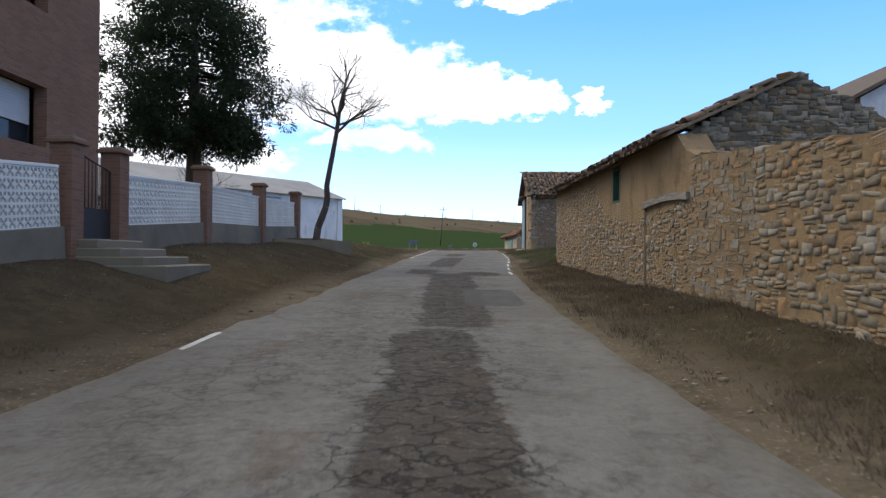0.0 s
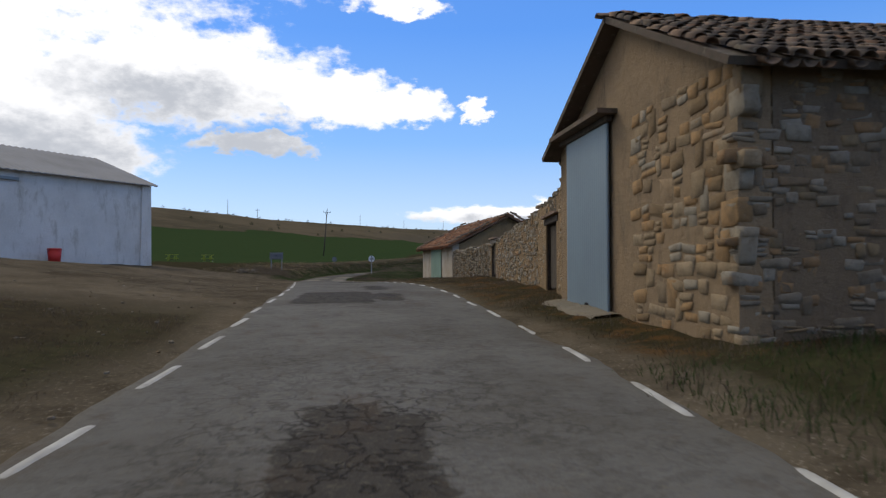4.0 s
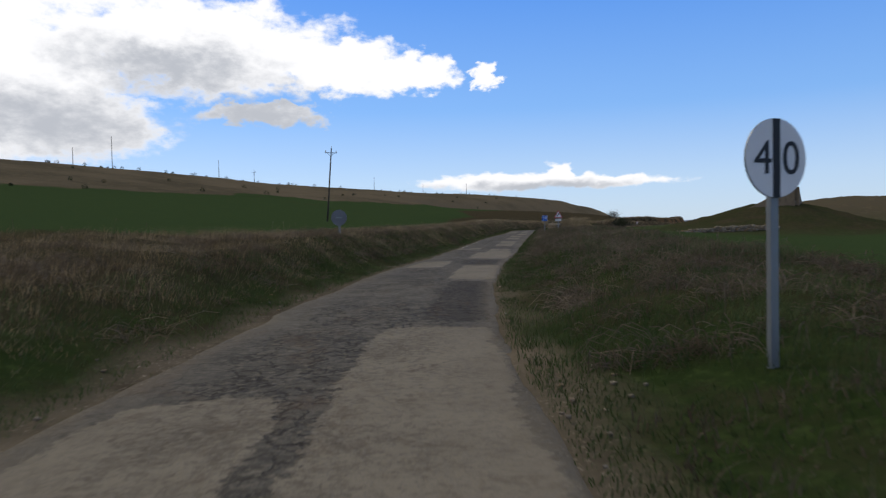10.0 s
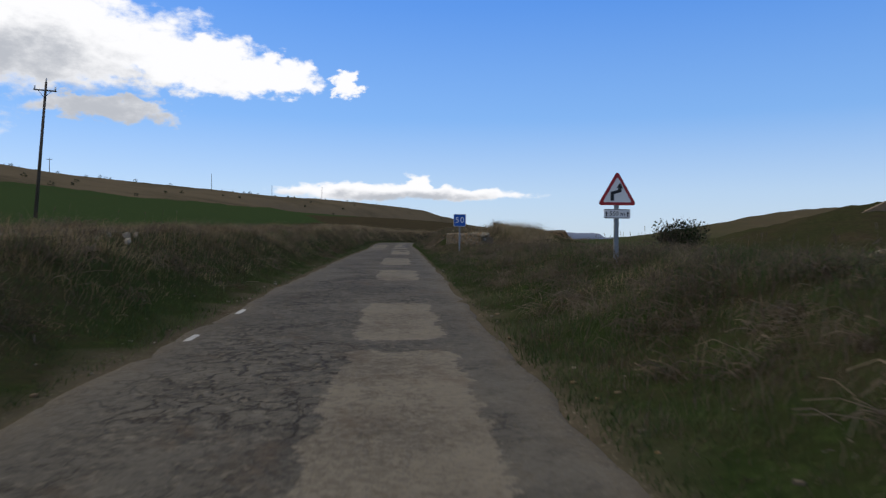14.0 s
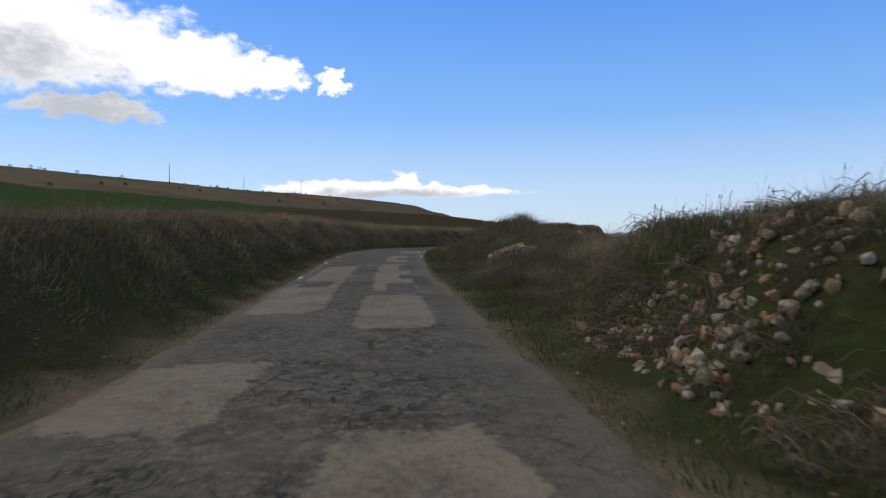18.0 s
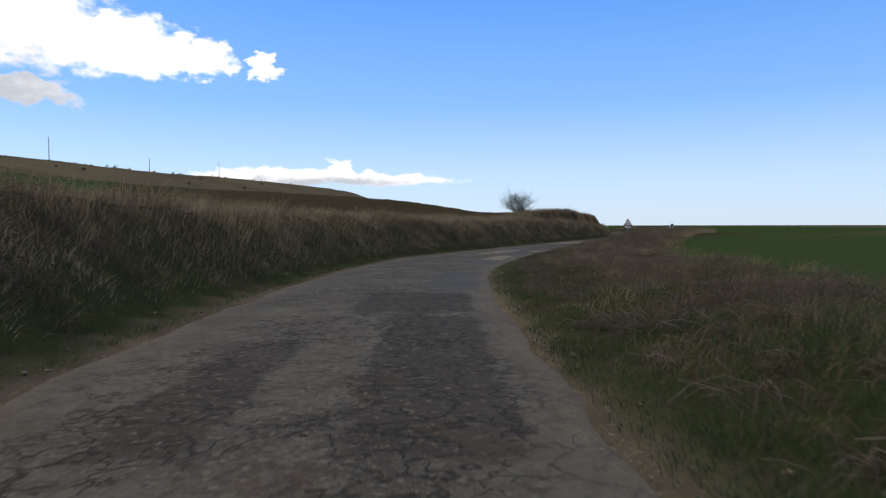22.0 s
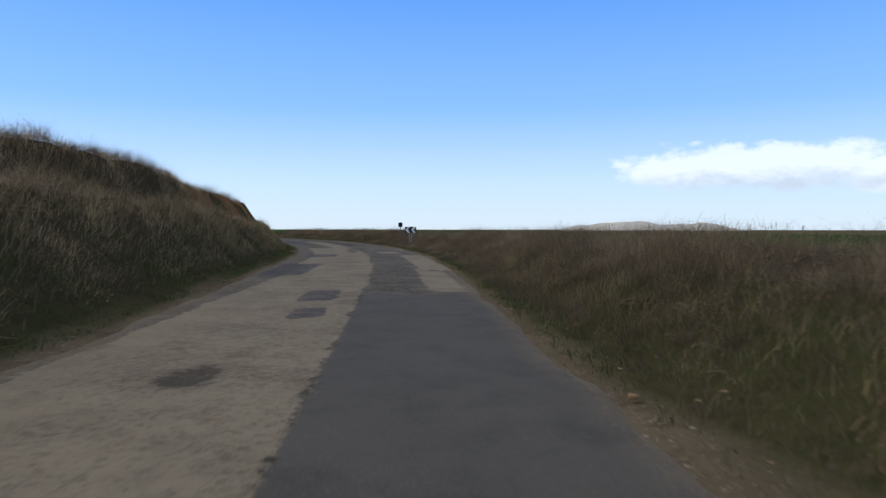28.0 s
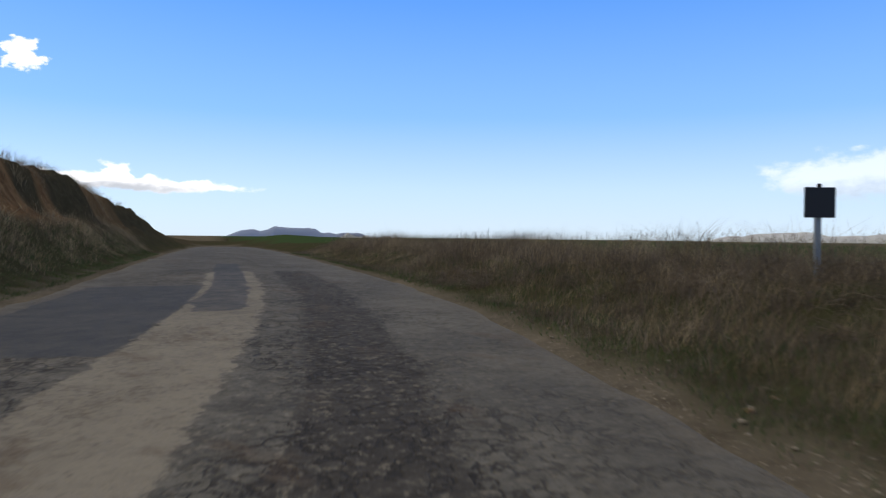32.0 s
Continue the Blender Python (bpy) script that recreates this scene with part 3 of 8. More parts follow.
def box(bm, x0, x1, y0, y1, z0, z1, bevel=0.0, m=None):
    r = bmesh.ops.create_cube(bm, size=1)
    vs = r["verts"]
    for v in vs:
        v.co = Vector(((x0 + x1) / 2 + v.co.x * (x1 - x0), (y0 + y1) / 2 + v.co.y * (y1 - y0), (z0 + z1) / 2 + v.co.z * (z1 - z0)))
    if bevel:
        es = {e for v in vs for e in v.link_edges}
        vs = {v for f in bmesh.ops.bevel(bm, geom=list(es), offset=bevel, segments=1, affect="EDGES")["faces"] for v in f.verts} | {v for v in vs if v.is_valid}
    if m is not None:
        bmesh.ops.transform(bm, matrix=m, verts=list(vs))
    return list(vs)


def bx(name, dims, mat, parent, label="", bevel=0.01):
    bm = bmesh.new()
    box(bm, *dims, bevel=bevel)
    return part(name, bm, mat, parent, label)


def tube(bm, p0, p1, r0, r1=None, seg=8, caps=True):
    p0, p1 = Vector(p0), Vector(p1)
    r1 = r0 if r1 is None else r1
    d = p1 - p0
    q = d.to_track_quat("Z", "Y")
    rings = []
    for p, r in ((p0, r0), (p1, r1)):
        rings.append([bm.verts.new(p + q @ Vector((r * math.cos(2 * math.pi * k / seg), r * math.sin(2 * math.pi * k / seg), 0))) for k in range(seg)])
    for k in range(seg):
        bm.faces.new((rings[0][k], rings[0][(k + 1) % seg], rings[1][(k + 1) % seg], rings[1][k]))
    if caps:
        bm.faces.new(rings[0][::-1])
        bm.faces.new(rings[1])


def tb(name, p0, p1, r, mat, parent, label="", r1=None, seg=10):
    bm = bmesh.new()
    tube(bm, p0, p1, r, r1, seg)
    return part(name, bm, mat, parent, label, True)


def polyplate(bm, pts, y0, y1):
    """A plate from a closed outline in x, z, between two depths in y."""
    a = [bm.verts.new((x, y0, z)) for x, z in pts]
    b = [bm.verts.new((x, y1, z)) for x, z in pts]
    bm.faces.new(a)
    bm.faces.new(b[::-1])
    n = len(pts)
    for i in range(n):
        bm.faces.new((a[i], b[i], b[(i + 1) % n], a[(i + 1) % n]))
    bmesh.ops.recalc_face_normals(bm, faces=bm.faces)


def text_mesh(name, body, size, mat, parent, loc, rot=(90, 0, 0), sx=1.0):
    cu = bpy.data.curves.new(name, "FONT")
    cu.body, cu.size, cu.align_x, cu.align_y, cu.extrude = body, size, "CENTER", "CENTER", 0.002
    tmp = bpy.data.objects.new(name, cu)
    me = bpy.data.meshes.new_from_object(tmp)
    bpy.data.objects.remove(tmp)
    me.materials.append(mat)
    ob = new(name, me)
    ob.parent = parent
    ob.matrix_basis = pose(*loc, *rot) @ Matrix.Diagonal((sx, 1, 1, 1))
    return ob


def smooth01(t):
    t = np.clip(t, 0, 1)
    return t * t * (3 - 2 * t)


def fbm2(x, y, seed=0, octaves=4, scale=1.0):
    """Value noise on arrays, -1 to 1."""
    out, amp, tot = 0, 1.0, 0
    x, y = np.asarray(x, float) * scale, np.asarray(y, float) * scale
    for o in range(octaves):
        xi, yi = np.floor(x).astype(np.int64), np.floor(y).astype(np.int64)
        u, v = smooth01(x - xi), smooth01(y - yi)

        def h(a, b):
            k = (a * 374761393 + b * 668265263 + (seed + o) * 974634777) & 0x7FFFFFFF
            k = ((k ^ (k >> 13)) * 1274126177) & 0x7FFFFFFF
            return ((k ^ (k >> 16)) & 0xFFFF) / 32767.5 - 1
        out = out + amp * ((h(xi, yi) * (1 - u) + h(xi + 1, yi) * u) * (1 - v) + (h(xi, yi + 1) * (1 - u) + h(xi + 1, yi + 1) * u) * v)
        tot += amp
        amp *= 0.5
        x, y = x * 2.03 + 11.7, y * 2.03 + 5.3
    return out / tot
# ---------------------------------------------------------------- the road's line
REF_VILLAGE = [(0.2, -40.0, -1.2), (0.1, -14.0, -0.45), (0.0, 0.0, 0.0), (-0.2, 7.8, 0.27), (-0.2, 15.5, 0.59), (-0.1, 23.2, 0.90), (0.6, 31.5, 1.24),
               (1.5, 41.4, 1.55), (2.0, 52.5, 1.76), (1.7, 62.8, 1.67), (1.1, 72.2, 1.40), (0.9, 81.8, 1.21), (1.3, 91.3, 1.12), (2.7, 101.1, 1.15)]
REF_FIELDS = [(5.0, 111.0, 1.23), (8.0, 121.6, 1.28), (11.2, 132.8, 1.35), (17.7, 154.6, 1.65), (24.4, 176.5, 1.84), (27.6, 186.8, 1.93), (30.6, 196.7, 2.06),
              (33.7, 206.0, 2.21), (37.1, 214.9, 2.28), (41.6, 224.4, 2.26), (47.4, 234.4, 2.15), (54.8, 244.1, 2.03), (63.7, 253.0, 1.96)]
REF_CUT = [(73.5, 261.5, 1.92), (83.7, 269.9, 1.89), (94.4, 278.5, 1.84), (105.5, 287.7, 1.77), (116.3, 297.6, 1.74), (125.0, 307.8, 1.81),
           (132.0, 318.2, 1.95), (138.0, 330.0, 2.02), (144.6, 343.5, 2.02), (158.0, 371.0, 1.85), (182.0, 421.0, 1.2), (235.0, 532.0, -1.0)]


def dense_line(pts, step=0.5):
    """A smooth curve through the points, sampled evenly; columns x, y, z and the length run."""
    p = np.array(pts, float)
    d = np.r_[0, np.cumsum(np.linalg.norm(np.diff(p[:, :2], axis=0), axis=1))]
    t = np.gradient(p, d, axis=0)
    s = np.arange(0, d[-1], step)
    i = np.clip(np.searchsorted(d, s, side="right") - 1, 0, len(p) - 2)
    h = (d[i + 1] - d[i])[:, None]
    u = ((s - d[i]) / h[:, 0])[:, None]
    q = (2 * u**3 - 3 * u**2 + 1) * p[i] + (u**3 - 2 * u**2 + u) * h * t[i] + (3 * u**2 - 2 * u**3) * p[i + 1] + (u**3 - u**2) * h * t[i + 1]
    return q, s


LINE, RUN = dense_line(REF_VILLAGE + REF_FIELDS + REF_CUT)
RUN = RUN - RUN[np.argmin(np.hypot(LINE[:, 0], LINE[:, 1]))]
TAN = np.gradient(LINE[:, :2], axis=0)
TAN /= np.linalg.norm(TAN, axis=1)[:, None]


def at(s, lat, up=0.0):
    """The point of the road's surface s metres on and lat metres to the right of its line."""
    x, y, z = (np.interp(s, RUN, LINE[:, k]) for k in range(3))
    tx, ty = np.interp(s, RUN, TAN[:, 0]), np.interp(s, RUN, TAN[:, 1])
    return np.stack([x + ty * lat, y - tx * lat, z + up + camber(lat)], -1)


def camber(lat):
    return -0.012 * np.abs(np.asarray(lat, float) + 0.6)


def heading(s):
    return math.degrees(math.atan2(float(np.interp(s, RUN, TAN[:, 0])), float(np.interp(s, RUN, TAN[:, 1]))))


def near_line(x, y):
    """For points of the plan: the run along the road, the distance to its right, and the road's height there."""
    x, y = np.ravel(x), np.ravel(y)
    s, lat, z = np.empty(len(x)), np.empty(len(x)), np.empty(len(x))
    px, py = LINE[::4, 0], LINE[::4, 1]
    for a in range(0, len(x), 20000):
        b = slice(a, a + 20000)
        i = ((x[b, None] - px) ** 2 + (y[b, None] - py) ** 2).argmin(1) * 4
        dx, dy = x[b] - LINE[i, 0], y[b] - LINE[i, 1]
        along = dx * TAN[i, 0] + dy * TAN[i, 1]
        s[b] = RUN[i] + along
        j = np.clip(np.round((s[b] - RUN[0]) / 0.5).astype(int), 0, len(RUN) - 1)
        dx, dy = x[b] - LINE[j, 0], y[b] - LINE[j, 1]
        lat[b] = dx * TAN[j, 1] - dy * TAN[j, 0]
        z[b] = LINE[j, 2]
    return s, lat, z


# edges of the asphalt, left and right of the line, along the run
S_EDGE = [-40, 0, 8, 15, 23, 30, 45, 60, 75, 84, 90, 97, 113, 123, 140, 176, 187, 199, 220, 240, 252, 267, 302, 318, 332, 340, 350, 362, 480]
E_LEFT = [-3.6, -3.6, -2.9, -2.4, -2.0, -2.2, -2.8, -2.85, -2.7, -2.6, -2.55, -2.7, -2.6, -2.55, -2.65, -2.7, -2.6, -2.7, -3.1, -3.5, -4.1, -3.6, -3.9, -4.8, -5.2, -5.0, -4.6, -4.9, -4.6]
E_RIGHT = [2.3, 2.3, 2.25, 2.3, 2.6, 2.7, 2.1, 2.1, 1.75, 1.1, 0.95, 0.95, 1.05, 1.25, 1.4, 1.55, 1.5, 1.35, 1.4, 1.35, 1.6, 1.7, 1.75, 2.15, 2.45, 2.55, 2.9, 3.0, 2.4]
# banks beside the road: height over the road, width of the slope, and how far out it starts
S_BANK = [-40, 0, 20, 30, 42, 50, 78, 88, 100, 115, 135, 150, 165, 185, 201, 210, 219, 245, 262, 275, 295, 320, 340, 352, 390, 430, 470]
L_H = [0.8, 0.8, 0.85, 0.8, 0.55, 0.35, 0.35, 0.45, 0.8, 1.05, 1.15, 1.15, 1.25, 1.45, 1.55, 1.6, 1.8, 1.9, 2.0, 2.0, 2.2, 2.1, 1.9, 1.9, 1.7, 1.5, 0.6]
L_W = [4.0, 4.0, 4.0, 4.0, 6.0, 9.0, 9.0, 3.0, 2.6, 2.4, 2.2, 2.2, 2.2, 2.2, 2.2, 2.2, 2.6, 2.8, 3.0, 3.2, 3.0, 2.6, 2.6, 2.6, 3.0, 3.0, 4.0]
R_H = [0.15, 0.15, 0.2, 0.35, 0.15, 0.1, 0.1, 0.25, 0.45, 0.55, 0.8, 0.8, 0.5, 0.35, 0.5, 1.45, 0.35, 0.15, 0.3, 0.6, 0.75, 0.8, 0.8, 0.72, 0.62, 0.5, 0.4]
R_W = [2.0, 2.0, 2.0, 3.0, 2.0, 2.0, 2.0, 2.0, 2.4, 2.6, 2.8, 3.0, 3.0, 2.4, 3.4, 3.4, 3.0, 3.0, 2.4, 2.4, 2.4, 2.4, 2.6, 2.8, 3.0, 3.0, 4.0]


def far_height(x, y):
    """The land without the road: a valley floor and the long ridge to its north-west."""
    n = -0.755 * x + 0.656 * y
    z = np.interp(n, [-4000, -400, -100, 0, 60, 100, 125, 235, 328, 342, 420, 900, 4000], [-60, -10, -1.5, 0.8, 1.4, 2.3, 3.6, 14.0, 29.0, 30.0, 28.5, 20, 20])
    along = 0.656 * x + 0.755 * y
    z = z + np.interp(n, [160, 328], [0, 1]) * np.interp(along, [0, 200, 330, 480], [3.5, 2.6, 0.2, -0.4])
    z = z + fbm2(x, y, 5, 3, 1 / 60) * np.interp(n, [90, 240], [0.25, 0.9]) + fbm2(x, y, 9, 3, 1 / 220) * np.interp(n, [100, 300], [0.2, 1.6])
    # the ridge ends beyond the cutting, where a low spur meets the road
    z = 1.6 + (z - 1.6) * (1 - 0.97 * smooth01((along - 680) / 100)) * (1 - 0.95 * smooth01((along - 345) / 60) * smooth01((285 - n) / 50))
    z = z + 1.9 * np.exp(-(((n - 150) / 30) ** 2 + ((along - 298) / 40) ** 2))
    z = z + 5.5 * np.exp(-(((x - 180) / 85) ** 2 + ((y - 612) / 75) ** 2)) + 2.0 * np.exp(-(((x - 245) / 55) ** 2 + ((y - 590) / 60) ** 2))
    z = z + 5.6 * np.exp(-(((x - 146) / 27) ** 2 + ((y - 242) / 21) ** 2))
    z = z + 5.6 * np.exp(-(((x - 88) / 22) ** 2 + ((y - 194) / 22) ** 2))
    z = z + 3.4 * np.exp(-(((x - 49.5) / 10) ** 2 + ((y - 160) / 8) ** 2))
    return z


def bank(s, d, S, H, W, soft=0.25):
    h, w = np.interp(s, S, H), np.interp(s, S, W)
    return h * smooth01((d - soft) / w)


def ground_height(x, y, rough=True):
    shape = np.shape(x)
    x, y = np.ravel(np.asarray(x, float)), np.ravel(np.asarray(y, float))
    s, lat, zr = near_line(x, y)
    el, er = np.interp(s, S_EDGE, E_LEFT), np.interp(s, S_EDGE, E_RIGHT)
    dl, dr = el - lat, lat - er
    d = np.maximum(dl, dr)
    on = zr + camber(lat) - 0.05
    left = zr + bank(s, dl, S_BANK, L_H, L_W)
    right = zr + bank(s, dr, S_BANK, R_H, R_W, np.interp(s, [300, 322, 350, 362], [0.25, 1.3, 2.0, 0.6]))
    # the cutting: a steep clay face higher up on the left
    face = np.interp(s, [288, 300, 318, 345, 364, 384, 398, 430, 460], [0, 1.0, 1.7, 1.5, 1.9, 2.3, 2.0, 1.0, 0.0])
    left = left + face * smooth01((dl - np.interp(s, [288, 320, 345], [4.2, 3.4, 3.0]) + 0.7 * fbm2(s, dl * 0.4, 24, 3, 0.35)) / 1.3)
    near = np.where(dl > 0, left, np.where(dr > 0, right, on))
    far = far_height(x, y)
    reach_l = np.interp(s, [-40, 40, 80, 120, 210, 290, 360, 480], [60, 60, 40, 14, 20, 30, 30, 30])
    reach_r = np.interp(s, [-40, 60, 100, 150, 195, 212, 230, 300, 480], [40, 40, 16, 14, 5, 5, 10, 7, 20])
    w = np.where(dl > 0, smooth01((dl - np.where(s < 85, 9, 4)) / reach_l), smooth01((dr - np.interp(s, [60, 100, 190, 215], [8, 4, 4.5, 4])) / reach_r))
    z = near * (1 - w) + far * w
    # the ground dips in front of the hut
    z = z - 0.5 * np.interp(s, [63, 71, 83, 91], [0, 1, 1, 0]) * smooth01((dr - 1.2) / 3.5) * (1 - smooth01((dr - 10) / 6))
    # an earth bank behind the tumbled wall
    z = z + 0.95 * np.interp(s, [166, 173, 184, 186, 190, 197], [0, 1, 1, 1.2, 1.1, 0]) * smooth01((dr - np.interp(s, [183.4, 184.6, 190, 194], [3.3, 0.45, 0.6, 2.6])) / np.interp(s, [183.4, 184.6], [1.2, 2.2])) * (1 - smooth01((dr - 6.5) / 4))
    # the farmyard rises away from the road
    z = z + np.interp(s, [40, 55, 85, 108, 122], [0, 0.7, 0.9, 0.75, 0]) * smooth01((dl - 2) / 12) * (1 - smooth01((dl - 20) / 16))
    if rough:
        cutting = np.interp(s, [300, 325, 410, 440], [0, 1, 1, 0]) * smooth01((dl - 1.8) / 1.0) * (1 - smooth01((dl - 5.5) / 1.5))
        z = z + cutting * (0.26 * fbm2(x, y, 27, 4, 0.9) + 0.10 * np.abs(fbm2(x, y, 28, 3, 2.4)))
        k = np.clip(d / 1.5, 0, 1)
        z = z + k * (fbm2(x, y, 1, 3, 0.9) * np.interp(s, [70, 92], [0.08, 0.15]) + fbm2(x, y, 2, 3, 0.22) * 0.16)
    return z.reshape(shape)


def axis_steps(lo, hi, step, far, grow=1.08):
    a = list(np.arange(lo, hi, step))
    d = step
    while a[-1] < far:
        d *= grow
        a.append(a[-1] + d)
    d, b = step, [lo]
    while b[-1] > -far:
        d *= grow
        b.append(b[-1] - d)
    return np.array(b[:0:-1] + a)


def build_ground():
    xs, ys = axis_steps(-34, 158, 0.62, 4200), axis_steps(-14, 366, 0.62, 4200)
    X, Y = np.meshgrid(xs, ys)
    Z = ground_height(X, Y)
    nx, ny = len(xs), len(ys)
    me = bpy.data.meshes.new("ground")
    me.vertices.add(nx * ny)
    me.vertices.foreach_set("co", np.stack([X, Y, Z], -1).astype(np.float32).ravel())
    i = np.arange(nx * ny).reshape(ny, nx)
    q = np.stack([i[:-1, :-1], i[:-1, 1:], i[1:, 1:], i[1:, :-1]], -1).reshape(-1, 4)
    me.loops.add(q.size)
    me.loops.foreach_set("vertex_index", q.ravel().astype(np.int32))
    me.polygons.add(len(q))
    me.polygons.foreach_set("loop_start", np.arange(0, q.size, 4, dtype=np.int32))
    me.polygons.foreach_set("loop_total", np.full(len(q), 4, dtype=np.int32))
    me.polygons.foreach_set("use_smooth", np.ones(len(q), dtype=bool))
    me.update()
    x, y = X.ravel(), Y.ravel()
    s, lat, _ = near_line(x, y)
    dl, dr = np.interp(s, S_EDGE, E_LEFT) - lat, lat - np.interp(s, S_EDGE, E_RIGHT)
    d = np.maximum(dl, dr)
    n = -0.755 * x + 0.656 * y
    wob = fbm2(x, y, 3, 4, 1 / 25)
    fieldl = smooth01((n + wob * 5 - 62) / 6) * (1 - smooth01((n + wob * 14 - 244) / 4)) * smooth01((dl - np.interp(s, [40, 80, 88, 100, 180, 220, 260, 290], [40, 34, 20, 9, 8, 12, 26, 60])) / 2)
    fieldl *= smooth01((y - 88) / 8)
    fieldr = smooth01((dr - np.interp(s, [90, 130, 160, 190, 215, 260, 300, 330], [5, 7, 9, 10, 5, 5, 9, 12])) / 2) * (s > 88) * (1 - np.exp(-(((x - 50) / 16) ** 2 + ((y - 158) / 12) ** 2)) * 1.6).clip(0, 1)
    hilltop = np.maximum(np.exp(-(((x - 140) / 22) ** 2 + ((y - 250) / 24) ** 2)), np.exp(-(((x - 86) / 24) ** 2 + ((y - 190) / 22) ** 2)))
    fieldr *= (1 - 1.4 * hilltop).clip(0, 1)
    field = np.where(dl > 0, fieldl, fieldr)
    heath = smooth01((n + wob * 14 - 244) / 4) * (dl > 0) + (1 - smooth01((n + 120) / 60)) * 0.6
    heath = np.clip(np.maximum(heath, hilltop * 0.7 * (dr > 0)), 0, 1)
    yard = smooth01((s + wob * 4 - 40) / 8) * (1 - smooth01((s + wob * 5 - 84) / 5)) * (dl > 0) * (1 - smooth01((dl - 30 + wob * 6) / 6))
    front = (dl > 0) * (1 - smooth01((s - 44) / 8)) * (1 - smooth01((dl - 7) / 2))
    verge = 1 - smooth01((d - np.interp(s, [36, 44, 60, 85, 110, 300, 330], [0.3, 0.1, 0.1, 0.3, -0.15, -0.12, -0.1]) + 0.2 * wob) / 0.4)
    moss = np.maximum(((dr > 0.3) & (dr < 6) & (s > 38)) * (1 - smooth01((s - 69.5) / 1.5)), 1.4 * np.exp(-(((x - 4.3) / 0.9) ** 2 + ((y - 72.0) / 0.5) ** 2)))
    apron_dirt = smooth01((s - 69.5) / 1.5) * (1 - smooth01((s + wob - 73.6) / 0.8)) * (dr > 0) * (dr < 6) * 0.9
    dirt = np.clip(np.maximum.reduce([yard, apron_dirt, front * 0.08, verge, (dr > 0) * (s < 30) * (dr < 5) * 0.06]), 0, 1)
    green = np.interp(s, [-40, 20, 30, 60, 80, 95, 160, 200, 240, 300, 480], [0.05, 0.1, 0.5, 0.3, 0.8, 1.0, 0.95, 0.7, 0.7, 0.5, 0.4])
    green = green * np.where(dl > 0, np.interp(dl, [0, 1.2, 2.0, 6], [0.9, 1.0, 0.4, 0.25]), np.where(s > 210, 1.0, np.interp(dr, [0, 2, 3.5], [1, 1, 0.6])))
    clay = smooth01((dl - 2.2) / 0.8) * (1 - smooth01((dl - 4.6) / 0.8)) * np.interp(s, [322, 330, 384, 410], [0, 1, 1, 0]) * smooth01((fbm2(x, y, 21, 4, 0.35) + 0.12) * 4)
    for name, v in (("field", field), ("heath", heath), ("dirt", dirt), ("moss", moss * (1 - verge)), ("green", green), ("clay", clay)):
        me.attributes.new(name, "FLOAT", "POINT").data.foreach_set("value", v.astype(np.float32))
    me.materials.append(M["ground"])
    return tagged(new("ground", me), "dry grass verges, green sown fields and a brown ridge", "ground", "", "structure")


# repairs: kind, run from and to, lateral from and to
PATCH_VILLAGE = [("G", 12.0, 15.1, 0.65, 1.75), ("K", 20.0, 22.3, -0.9, 0.0), ("K", 19.5, 21.4, 0.70, 1.9), ("K", 48.2, 49.6, -2.03, -1.45),
                 ("K", 46.3, 50.6, -2.1, -0.2), ("K", 47.0, 50.0, -0.2, 0.5), ("K", 51.5, 55.1, -0.3, 0.35), ("P", 66.8, 73.6, -0.36, 0.95), ("K", 0.0, 9.0, -0.4, 0.6), ("K", 9.4, 20.5, -0.15, 1.0), ("K", 24.0, 31.0, -0.5, 0.5), ("K", 33.0, 37.0, -0.7, 0.2), ("K", 60.0, 63.0, -0.8, 0.2), ("P", 81.5, 86.0, -0.1, 0.8), ("P", 84.0, 88.0, -2.0, -1.0)]
PATCH_SIGNS = [("P", 94.3, 100.5, -0.7, 0.75), ("P", 86.5, 92.2, -0.3, 0.85), ("P", 92.5, 96.7, -2.3, -1.0), ("P", 88.2, 91.1, -2.3, -1.35), ("K", 89.5, 90.3, -1.95, -1.5), ("K", 93.2, 93.9, -1.0, -0.6),
               ("P", 119.7, 126.0, -0.75, 0.95), ("K", 115.1, 118.5, -0.6, 0.8), ("P", 113.6, 117.6, -2.2, -1.0), ("P", 108.5, 114.6, -0.3, 0.9), ("K", 101.0, 108.0, -0.2, 0.8), ("P", 130.6, 133.7, -2.4, -1.0),
               ("D", 131.6, 133.3, -2.2, -1.7)]
PATCH_STRAIGHT = [("P", 128.2, 131.5, -0.35, 0.80), ("P", 124.6, 127.8, -0.35, 0.9), ("D", 130.4, 131.5, 0.62, 1.1), ("K", 128.9, 129.7, 0.15, 0.62), ("P", 136.2, 141.6, -0.45, 0.68), ("P", 142.3, 146.4, -0.45, 0.68), ("P", 152.0, 156.5, -0.5, 0.7), ("P", 160.7, 168.0, -0.6, 0.6),
                  ("P", 174.0, 184.3, -0.4, 0.75), ("K", 179.6, 182.4, 0.09, 0.55), ("P", 184.2, 186.6, -2.4, -1.2), ("P", 190.7, 197.0, -2.4, -1.2), ("P", 189.0, 193.6, -0.5, 0.6)]
PATCH_RUBBLE = [("P", 197.0, 204.0, -2.2, -1.15), ("D", 195.7, 197.6, -2.2, -1.4), ("P", 194.6, 205.4, -0.4, 0.62), ("D", 194.4, 196.9, -0.1, 0.58), ("D", 198.2, 199.7, 0.24, 0.66),
                ("D", 196.1, 198.8, 0.6, 1.05), ("P", 206.6, 212.6, -0.3, 0.55), ("D", 201.8, 205.0, 0.28, 0.75), ("D", 208.5, 210.2, 0.1, 0.55)]
